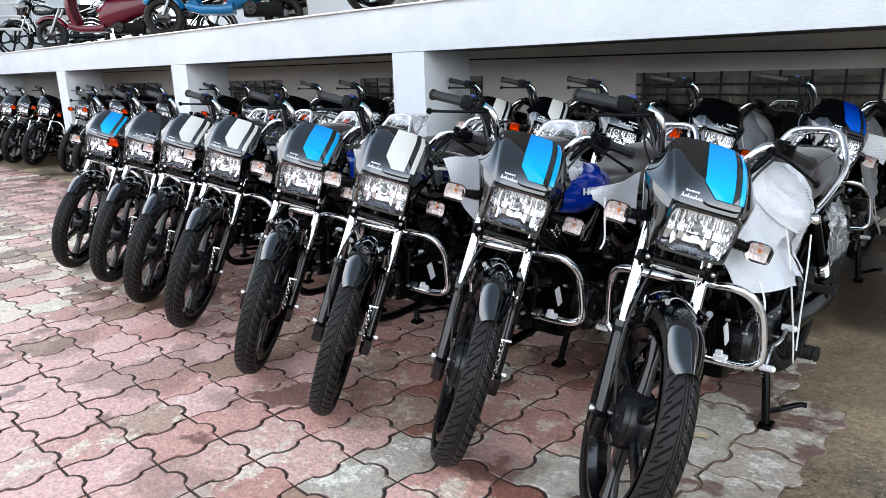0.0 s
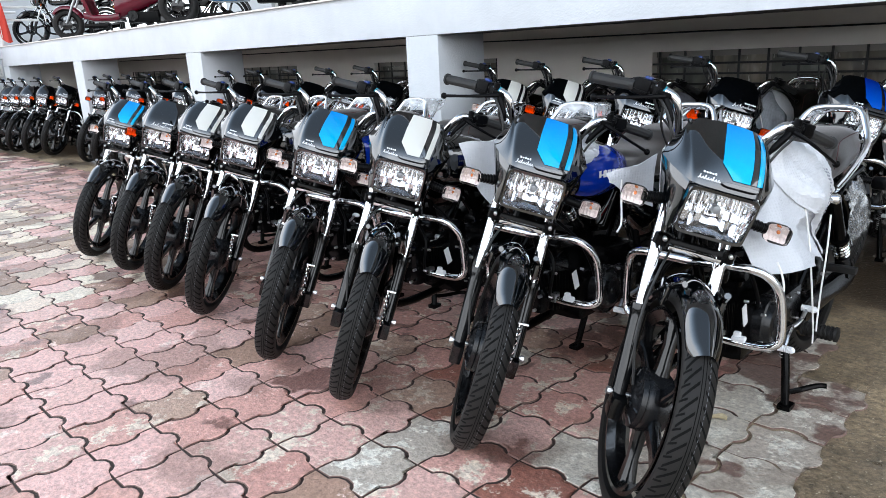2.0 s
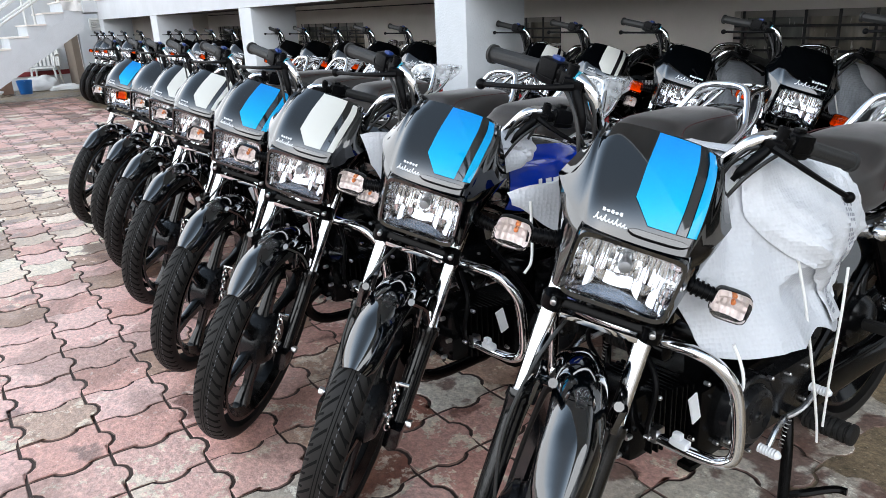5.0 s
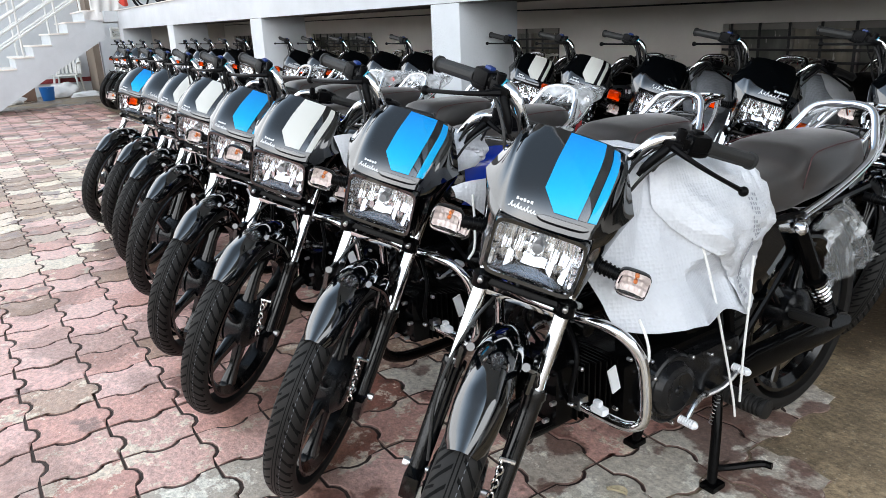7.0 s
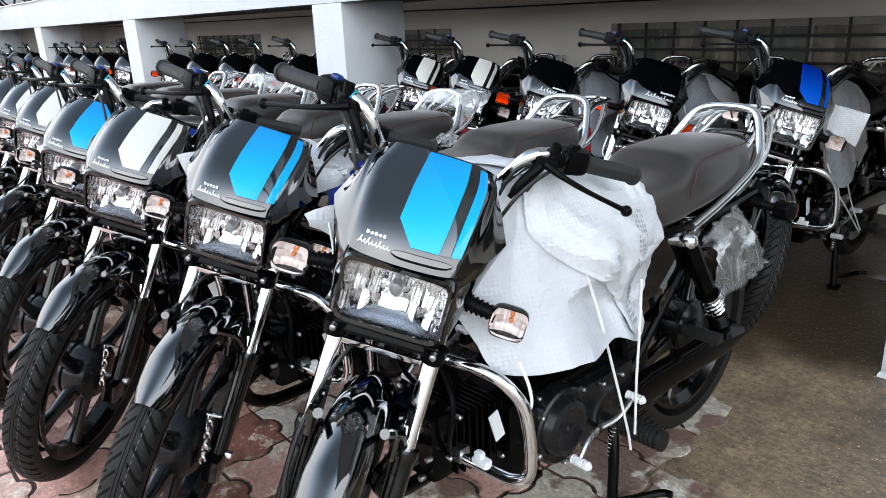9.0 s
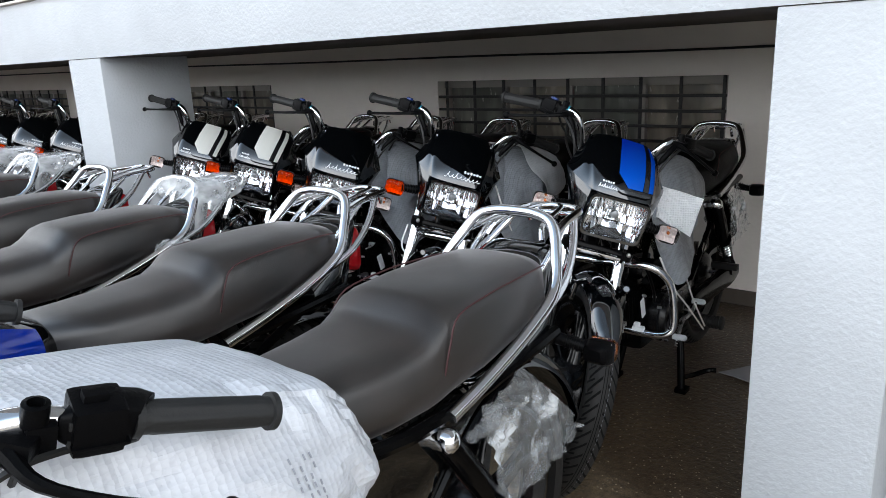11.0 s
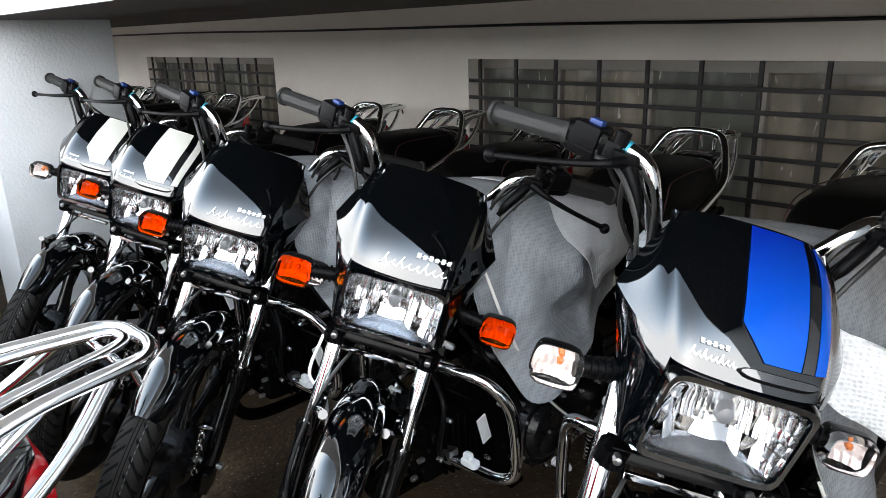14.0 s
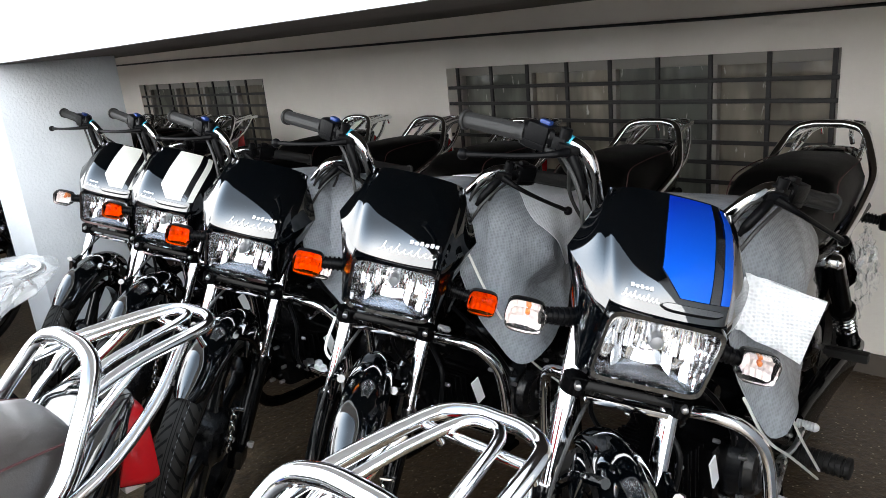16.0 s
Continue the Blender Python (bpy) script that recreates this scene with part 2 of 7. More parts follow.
def bubbles(m, scale, strength, ring=0.0, depth=0.004):
    """Embossed cells of a packing foam."""
    n, l = m.node_tree.nodes, m.node_tree.links
    co, cell, bp = n.new("ShaderNodeTexCoord"), n.new("ShaderNodeTexVoronoi"), n.new("ShaderNodeBump")
    cell.inputs["Scale"].default_value = scale
    cell.inputs["Randomness"].default_value = 0.25
    bp.inputs["Strength"].default_value, bp.inputs["Distance"].default_value = strength, depth
    l.new(co.outputs["Object"], cell.inputs["Vector"])
    l.new(cell.outputs["Distance"], bp.inputs["Height"])
    l.new(bp.outputs[0], n["Principled BSDF"].inputs["Normal"])
    if ring:
        # the flats between the cells look whiter than the clear domes
        base = n["Principled BSDF"].inputs["Base Color"]
        fac, mul = n.new("ShaderNodeMapRange"), n.new("ShaderNodeMix")
        fac.inputs[1].default_value, fac.inputs[2].default_value = 0.25, 0.6
        fac.inputs[3].default_value, fac.inputs[4].default_value = 1 - ring, 1 + ring
        mul.data_type, mul.blend_type = "RGBA", "MULTIPLY"
        mul.inputs[0].default_value = 1.0
        mul.inputs[6].default_value = base.default_value
        if base.links:
            l.new(base.links[0].from_socket, mul.inputs[6])
        l.new(cell.outputs["Distance"], fac.inputs[0])
        l.new(fac.outputs[0], mul.inputs[7])
        l.new(mul.outputs[2], base)


bubbles(M_FOAM, 125, 0.45)
M_PAPER = mat("smooth_white_overlap", (0.66, 0.68, 0.72), 0.30, var=0.2, scale=14, bump=0.35, bscale=30)
bubbles(M_PAPER, 125, 0.4)
M_PRINT = mat("grey_print", (0.30, 0.31, 0.34), 0.6)
M_STRING = mat("white_cord", (0.8, 0.8, 0.78), 0.6)


def film_plastic(name, low, high, start=0.36, stop=0.72, color=(0.85, 0.87, 0.88)):
    """Clear film: see-through, with whitish streaks mixed in for crushed places and their shine."""
    m = mat(name, color, 0.12, bump=1.0, bscale=34)
    n, l = m.node_tree.nodes, m.node_tree.links
    tr, mx, nz = n.new("ShaderNodeBsdfTransparent"), n.new("ShaderNodeMixShader"), n.new("ShaderNodeTexNoise")
    nz.inputs["Scale"].default_value, nz.inputs["Detail"].default_value, nz.inputs["Distortion"].default_value = 11, 7, 0.6
    rp = n.new("ShaderNodeMapRange")
    rp.inputs[1].default_value, rp.inputs[2].default_value = start, stop
    rp.inputs[3].default_value, rp.inputs[4].default_value = low, high
    co = n.new("ShaderNodeTexCoord")
    l.new(co.outputs["Object"], nz.inputs["Vector"])
    l.new(nz.outputs["Fac"], rp.inputs[0])
    l.new(rp.outputs[0], mx.inputs[0])
    l.new(tr.outputs[0], mx.inputs[1])
    l.new(n["Principled BSDF"].outputs[0], mx.inputs[2])
    l.new(mx.outputs[0], n["Material Output"].inputs["Surface"])
    return m


M_FILM = film_plastic("crinkled_clear_film", 0.07, 0.55, 0.50, 0.68)
M_WRAP = film_plastic("clouded_film_wrap", 0.12, 0.62)
# this grey takes in the slab's shade and the dark tank seen through
M_THIN = mat("thin_shaded_bubble_foam", (0.34, 0.365, 0.40), 0.26, var=0.35, scale=9)
bubbles(M_THIN, 150, 0.4, 0.10, 0.003)
M_PAD = mat("white_foam_pad", (0.8, 0.81, 0.82), 0.4)
bubbles(M_PAD, 150, 0.8, 0.05, 0.005)

M_WALL = mat("white_wall_paint", (0.585, 0.61, 0.635), 0.85, var=0.13, scale=1.6, bump=0.7, bscale=85)
M_BACK = mat("grey_white_back_wall", (0.84, 0.79, 0.735), 0.9, var=0.10, scale=1.1, bump=0.3, bscale=50)
# brown staining plus shade in one colour, dark so black visors mirror little
M_SOFFIT = mat("stained_shaded_soffit", (0.085, 0.070, 0.058), 0.9, var=0.3, scale=1.8, bump=0.3, bscale=40)
M_IRON = mat("black_iron", (0.007, 0.006, 0.0058), 0.55, var=0.4, scale=20, bump=0.2)
M_FRAME = mat("grey_aluminium_frame", (0.27, 0.25, 0.225), 0.5, 0.2, rvar=0.1)
M_UNSEEN_DARK = mat("unseen_dark_wall", (0.075, 0.08, 0.06), 0.9, var=0.5, scale=1.2, bump=0.3, bscale=20)
M_CABLE = mat("black_cable", (0.01, 0.01, 0.01), 0.5)
M_REDPAINT = mat("red_oxide_paint", (0.22, 0.025, 0.03), 0.6, var=0.2, scale=3)
M_RAIL = mat("white_rail_paint", (0.72, 0.72, 0.70), 0.4, var=0.15, scale=8)


# ---- mesh helpers ----
def part(name, bm, material, parent=None, label="", angle=40, steer=False):
    if steer:
        bmesh.ops.transform(bm, matrix=STEER, verts=bm.verts)
    me = bpy.data.meshes.new(name)
    bmesh.ops.recalc_face_normals(bm, faces=bm.faces)
    bm.to_mesh(me)
    bm.free()
    me.materials.append(material)
    me.shade_smooth()
    me.set_sharp_from_angle(angle=radians(angle))
    ob = new(name, me)
    if parent is not None:
        ob.parent = parent
    if label:
        ob["label"] = label
    return ob


def share(ob, parent, m=None):
    """Another object on the same mesh, under the given parent."""
    o = ob.copy()
    scene.collection.objects.link(o)
    o.parent = parent
    if m is not None:
        o.matrix_basis = m
    return o


def spline(pts, sub):
    """Catmull-Rom through the points."""
    p = [Vector(q) for q in pts]
    p = [2 * p[0] - p[1]] + p + [2 * p[-1] - p[-2]]
    out = []
    for i in range(1, len(p) - 2):
        a, b, c, d = p[i - 1 : i + 3]
        for k in range(sub):
            t = k / sub
            out.append(0.5 * (2 * b + (c - a) * t + (2 * a - 5 * b + 4 * c - d) * t * t + (3 * b - a - 3 * c + d) * t**3))
    return out + [p[-2]]


def tube(bm, pts, r, seg=8, sub=0, radii=None):
    pts = spline(pts, sub) if sub else [Vector(q) for q in pts]
    side = None
    rings = []
    for i, q in enumerate(pts):
        d = (pts[min(i + 1, len(pts) - 1)] - pts[max(i - 1, 0)]).normalized()
        if side is None:
            side = d.orthogonal().normalized()
        side = (side - d * side.dot(d)).normalized()
        up = d.cross(side)
        rr = radii[min(i, len(radii) - 1)] if radii else r
        rings.append([bm.verts.new(q + rr * (math.cos(a) * side + math.sin(a) * up)) for a in (2 * math.pi * k / seg for k in range(seg))])
    skin(bm, rings)
    return bm


def skin(bm, rings, closed=True, caps=True):
    n = len(rings[0])
    for a, b in zip(rings, rings[1:]):
        for k in range(n if closed else n - 1):
            bm.faces.new((a[k], a[(k + 1) % n], b[(k + 1) % n], b[k]))
    if caps and closed:
        bm.faces.new(rings[0])
        bm.faces.new(rings[-1])


def loft(bm, rings, closed=True, caps=True):
    skin(bm, [[bm.verts.new(v) for v in r] for r in rings], closed, caps)
    return bm


def rod(bm, p, q, r, r2=None, seg=12):
    return tube(bm, [p, q], r, seg, radii=[r, r if r2 is None else r2])


def box(bm, c, s, bevel=0.0, m=None):
    made = bmesh.ops.create_cube(bm, size=1.0, matrix=Matrix.Translation(c) @ (m or Matrix()) @ Matrix.Diagonal((*s, 1)))
    if bevel:
        edges = list({e for v in made["verts"] for e in v.link_edges})
        bmesh.ops.bevel(bm, geom=edges, offset=bevel, segments=2, affect="EDGES", profile=0.7)
    return bm


def lathe(bm, prof, centre, axis="X", seg=24):
    """Turns (along, radius) pairs round an axis."""
    c = Vector(centre)
    rings = []
    for along, r in prof:
        ring = []
        for k in range(seg):
            a = 2 * math.pi * k / seg
            p, q = r * math.cos(a), r * math.sin(a)
            off = {"X": (along, p, q), "Y": (p, along, q), "Z": (p, q, along)}[axis]
            ring.append(c + Vector(off))
        rings.append(ring)
    return loft(bm, rings)


def oval(c, w, h, n=20, power=2.6, plane="XZ"):
    out = []
    for k in range(n):
        a = 2 * math.pi * k / n
        ca, sa = math.cos(a), math.sin(a)
        u = w * math.copysign(abs(ca) ** (2 / power), ca)
        v = h * math.copysign(abs(sa) ** (2 / power), sa)
        out.append(Vector(c) + Vector({"XZ": (u, 0, v), "XY": (u, v, 0), "YZ": (0, u, v)}[plane]))
    return out


def BM():
    return bmesh.new()


def sheet(bm, rows, thick):
    """A plate of even thickness: rows of points, and the same rows set back along the surface's normal."""
    n, m = len(rows), len(rows[0])
    back = []
    for i in range(n):
        line = []
        for j in range(m):
            du = rows[i][min(j + 1, m - 1)] - rows[i][max(j - 1, 0)]
            dv = rows[min(i + 1, n - 1)][j] - rows[max(i - 1, 0)][j]
            line.append(rows[i][j] + du.cross(dv).normalized() * thick)
        back.append(line)
    loft(bm, [list(a) + b[::-1] for a, b in zip(rows, back)])
    return bm


# ---- the motorcycle: x to its left, y to its rear, z up; the front axle (straight ahead) over the origin ----
RAKE, LOCK = radians(26.5), radians(43)
AXIS_FOOT = Vector((0, -0.09, 0))
STEER = Matrix.Translation(AXIS_FOOT) @ Matrix.Rotation(LOCK, 4, Vector((0, math.sin(RAKE), math.cos(RAKE)))) @ Matrix.Translation(-AXIS_FOOT)
FR, RR = 0.298, 0.305
FAX, RAX = Vector((0, 0, FR)), Vector((0, 1.236, RR))


def tyre(centre, radius, width, flip):
    """A tyre with a centre rib; its coordinates run round the crown (u) and across it (v) for the tread."""
    seg, prof = 112, 17
    bm = BM()
    uv = bm.loops.layers.uv.new("tread")
    vs = []
    for i in range(seg):
        a = 2 * math.pi * i / seg
        ring = []
        for j in range(prof):
            ang = (-1 + 2 * j / (prof - 1)) * radians(118)
            x = math.sin(ang) * width / 2
            rr = radius - width * 0.62 * (1 - math.cos(ang)) * 0.62
            ring.append(bm.verts.new(centre + Vector((x, -rr * math.cos(a), rr * math.sin(a)))))
        vs.append(ring)
    for i in range(seg):
        r, t = vs[i], vs[(i + 1) % seg]
        for j in range(prof - 1):
            f = bm.faces.new((r[j], r[j + 1], t[j + 1], t[j]))
            for lp, (a, b) in zip(f.loops, ((i, j), (i, j + 1), (i + 1, j + 1), (i + 1, j))):
                lp[uv].uv = (a / seg * flip, -1 + 2 * b / (prof - 1))
        f = bm.faces.new((r[prof - 1], r[0], t[0], t[prof - 1]))
        for lp in f.loops:
            lp[uv].uv = (0, 1)
    return bm


def hoop(bm, centre, prof, seg=64):
    """A closed profile of (x, radius) turned round the axle."""
    vs = []
    for k in range(seg):
        a = 2 * math.pi * k / seg
        vs.append([bm.verts.new(centre + Vector((x, r * math.cos(a), r * math.sin(a)))) for x, r in prof])
    for k in range(seg):
        a, b = vs[k], vs[(k + 1) % seg]
        for j in range(len(prof)):
            jj = (j + 1) % len(prof)
            bm.faces.new((a[j], a[jj], b[jj], b[j]))
    return bm


def wheel(root, name, centre, radius, width, steer, flip):
    bm = BM()
    hoop(bm, centre, [(-0.032, 0.236), (-0.032, 0.226), (-0.014, 0.205), (0.014, 0.205), (0.032, 0.226), (0.032, 0.236), (0.012, 0.218), (-0.012, 0.218)])
    w = part(name, bm, M_ALLOY, root, "black alloy wheel rim", steer=steer)
    for k in range(6):
        a = math.pi * k / 3 + 0.2
        bm = BM()
        d, e = Vector((0, math.cos(a), math.sin(a))), Vector((0, -math.sin(a), math.cos(a)))
        rings = []
        for r, ww, h in ((0.045, 0.026, 0.022), (0.09, 0.02, 0.016), (0.15, 0.016, 0.013), (0.212, 0.022, 0.02)):
            c = centre + d * r + e * (0.012 * math.sin(r * 14))
            rings.append([c + e * ww * p + Vector((h * q, 0, 0)) for p, q in ((-0.9, -0.5), (-0.6, -1), (0.6, -1), (0.9, -0.5), (0.9, 0.5), (0.6, 1), (-0.6, 1), (-0.9, 0.5))])
        loft(bm, rings)
        part("spoke", bm, M_ALLOY, w, steer=steer)
    part("tyre", tyre(centre, radius, width, flip), M_TREAD, w, "new black tyre with slanted tread", 25, steer)
    bm = BM()
    lathe(bm, [(-0.058, 0.012), (-0.058, 0.045), (-0.050, 0.060), (-0.046, 0.074), (-0.034, 0.077), (-0.032, 0.072), (-0.022, 0.078), (0.028, 0.075), (0.045, 0.058), (0.05, 0.02)], centre, seg=36)
    hub = part("drum_hub", bm, M_COVER, w, "satin grey drum hub", steer=steer)
    for k in range(10):
        a = 2 * math.pi * k / 10
        bm = BM()
        rod(bm, centre + Vector((-0.0575, 0.030 * math.cos(a), 0.030 * math.sin(a))), centre + Vector((-0.046, 0.072 * math.cos(a), 0.072 * math.sin(a))), 0.0035, None, 6)
        part("rib", bm, M_COVER, hub, steer=steer)
    bm = BM()
    rod(bm, centre + Vector((-0.106, 0, 0)), centre + Vector((0.106, 0, 0)), 0.0065)
    lathe(bm, [(-0.114, 0.0095), (-0.104, 0.0095)], centre, seg=6)
    lathe(bm, [(0.104, 0.0095), (0.114, 0.0095)], centre, seg=6)
    part("axle_bolt", bm, M_STEEL, w, steer=steer)
    return w


def guard_shell(bm, centre, radius, half, a0, a1, tip0, tip1, drop=0.03, n=34, m=17, blunt=0.0, ridge=2.6, flat=0.0):
    """A curved mudguard from angle a0 to a1 (from dead ahead, up over the wheel), its ends drawn in."""
    outer, inner = [], []
    for i in range(n):
        f = i / (n - 1)
        a = radians(a0 + (a1 - a0) * f)
        w = half * min(1, blunt + (1 - blunt) * max(1 - (1 - f / tip0) ** 2, 0.03) ** 0.5 if f < tip0 else 1, (0.35 + (1 - f) / tip1) if 1 - f < tip1 * 0.65 else 1)
        ro, ri = [], []
        # the front panel is straight along its length
        span = radians((a1 - a0) * flat) / 2
        size = radius * (math.cos(span) / math.cos(a - radians(a0) - span) if f < flat else 1.0) - (0.012 * (1 - f / flat) if f < flat else 0)
        for j in range(m):
            s = -1 + 2 * j / (m - 1)
            dr = drop * abs(s) ** ridge
            x = w * math.sin(s * 1.35) / math.sin(1.35)
            for row, rr in ((ro, size - dr), (ri, size - dr - 0.003)):
                row.append(centre + Vector((x, -rr * math.cos(a), rr * math.sin(a))))
        outer.append(ro)
        inner.append(ri[::-1])
    loft(bm, [o + i for o, i in zip(outer, inner)])
    return bm


def visor_point(u, v, lift=0.0):
    """A point of the headlight cowl's shield: u across (-1 to 1), v from the headlight up to the rim."""
    half = 0.083 + 0.013 * min(v * 1.3, 1.0) - 0.010 * max(v - 0.86, 0) / 0.14 * abs(u)
    y = 0.092 + 0.060 * v + 0.095 * v * v + (0.010 + 0.006 * v) * u * u + 0.007 * abs(u) ** 8
    z = 0.829 + 0.130 * v - 0.009 * u * u * v - 0.007 * abs(u) ** 8 * v
    return Vector((u * half, y - lift * 0.75, z + lift * 0.66))


def decal(name, root, rows, material, steer=True, label=""):
    """A sticker on the shield from rows of (v, left u, right u)."""
    bm = BM()
    rings = []
    for v, u0, u1 in rows:
        rings.append([visor_point(u0 + (u1 - u0) * k / 6, v, 0.0015) for k in range(7)])
    sheet(bm, rings, 0.0008)
    return part(name, bm, material, root, label, steer=steer)


def script_marks(name, u0, u1, v0, tall, low, letters):
    """Unreadable pale strokes: a joined slanted line of tall and low loops above the headlight."""
    w = (u1 - u0) / len(letters)
    pts = [(u0 - 0.5 * w, v0 - 0.3 * low)]
    for k, big in enumerate(letters):
        h = tall if big else low
        u = u0 + k * w
        pts += [(u, v0), (u + 0.62 * w, v0 + h), (u + 0.40 * w, v0 + 0.45 * h), (u + 0.75 * w, v0 - 0.15 * low)]
    pts.append((u1 + 0.2 * w, v0 + 0.2 * low))
    line = spline([Vector((u, v, 0)) for u, v in pts], 3)
    return part(name, tube(BM(), [visor_point(p.x, p.y, 0.0012) for p in line], 0.0013, 5), M_MARK, None, "small pale script mark", steer=True)


def block_marks(u0, u1, v0, h, n):
    """A short row of pale upright bars."""
    bm = BM()
    w = (u1 - u0) / n
    for k in range(n):
        a = u0 + k * w
        rows = [[visor_point(a + w * 0.62 * i, v0 + h * j / 2 * (0.8 if k % 2 else 1.0), 0.0014) for i in range(2)] for j in range(3)]
        sheet(bm, rows, 0.0008)
    # a thin bar joins them
    rows = [[visor_point(u0 + (u1 - w * 0.38 - u0) * i / 10, v0 + h * (0.40 + 0.12 * j), 0.0012) for i in range(11)] for j in range(2)]
    sheet(bm, rows, 0.0008)
    return part("badge", bm, M_MARK, None, "row of small pale badge marks", steer=True)


def lerp_rows(*keys):
    out = []
    for (v0, a0, b0), (v1, a1, b1) in zip(keys, keys[1:]):
        for k in range(5):
            f = k / 5
            out.append((v0 + (v1 - v0) * f, a0 + (a1 - a0) * f, b0 + (b1 - b0) * f))
    return out + [keys[-1]]


def signal(root, side, front, lens_mat):
    """A turn signal on its ribbed stalk; side +1 is the machine's left."""
    bm = BM()
    if front:
        a, c, st = Vector((side * 0.095, 0.19, 0.752)), Vector((side * 0.182, 0.174, 0.747)), True
    else:
        a, c, st = Vector((side * 0.075, 1.43, 0.63)), Vector((side * 0.158, 1.45, 0.612)), False
    fwd = -1 if front else 1
    rod(bm, a, a.lerp(c, 0.76), 0.0135, 0.011, 12)
    for k in range(5):
        p = a.lerp(c, 0.20 + 0.10 * k)
        rod(bm, p, p + (c - a) * 0.045, 0.016 - 0.0006 * k, None, 12)
    rings = [oval(c + Vector((0, fwd * d, 0)), w, h, 20, 4.5) for d, w, h in ((-0.026, 0.013, 0.011), (-0.022, 0.024, 0.018), (-0.008, 0.0295, 0.0235), (0.000, 0.0305, 0.0245), (0.001, 0.0295, 0.0235), (-0.006, 0.027, 0.021))]
    for r in rings[3:5]:
        for v in r:
            if v.z > c.z:
                v.y += fwd * 0.005
    loft(bm, rings, caps=False)
    bm.faces.new([bm.verts.new(v) for v in rings[0]])
    s = part("turn_signal", bm, M_PLASTIC, root, "", steer=st)
    bm = BM()
    rings = [oval(c + Vector((0, fwd * d, 0)), w, h, 20, 4.5) for d, w, h in ((-0.002, 0.0292, 0.0232), (0.017, 0.0298, 0.0238), (0.023, 0.0278, 0.0218), (0.0255, 0.020, 0.015), (0.026, 0.008, 0.006))]
    loft(bm, rings)
    lens = part("lens", bm, lens_mat, s, "orange lens" if lens_mat is M_ORANGE else "clear lens", steer=st)
    lens.visible_shadow = False
    bm = BM()
    lathe(bm, [(fwd * -0.010, 0.0025), (fwd * -0.008, 0.0038), (fwd * -0.003, 0.004), (fwd * -0.001, 0.0025)], c + Vector((0.003, 0, 0.003)), "Y", 12)
    part("bulb", bm, M_BULB, s, steer=st)
    # dished mirror behind the bulb, with a stepped facet pattern
    bm = BM()
    rows = []
    for q in range(9):
        row = []
        for k in range(13):
            u, v = -1 + k / 6, -1 + q / 4
            step = 0.0016 * (k % 2) + 0.0014 * (q % 2)
            row.append(c + Vector((0.0262 * u, fwd * (-0.017 + 0.008 * u * u + 0.007 * v * v + step), 0.0205 * v)))
        rows.append(row)
    sheet(bm, rows, 0.0008)
    part("reflector", bm, M_SIGBACK, s, "", 12, st)
    return s


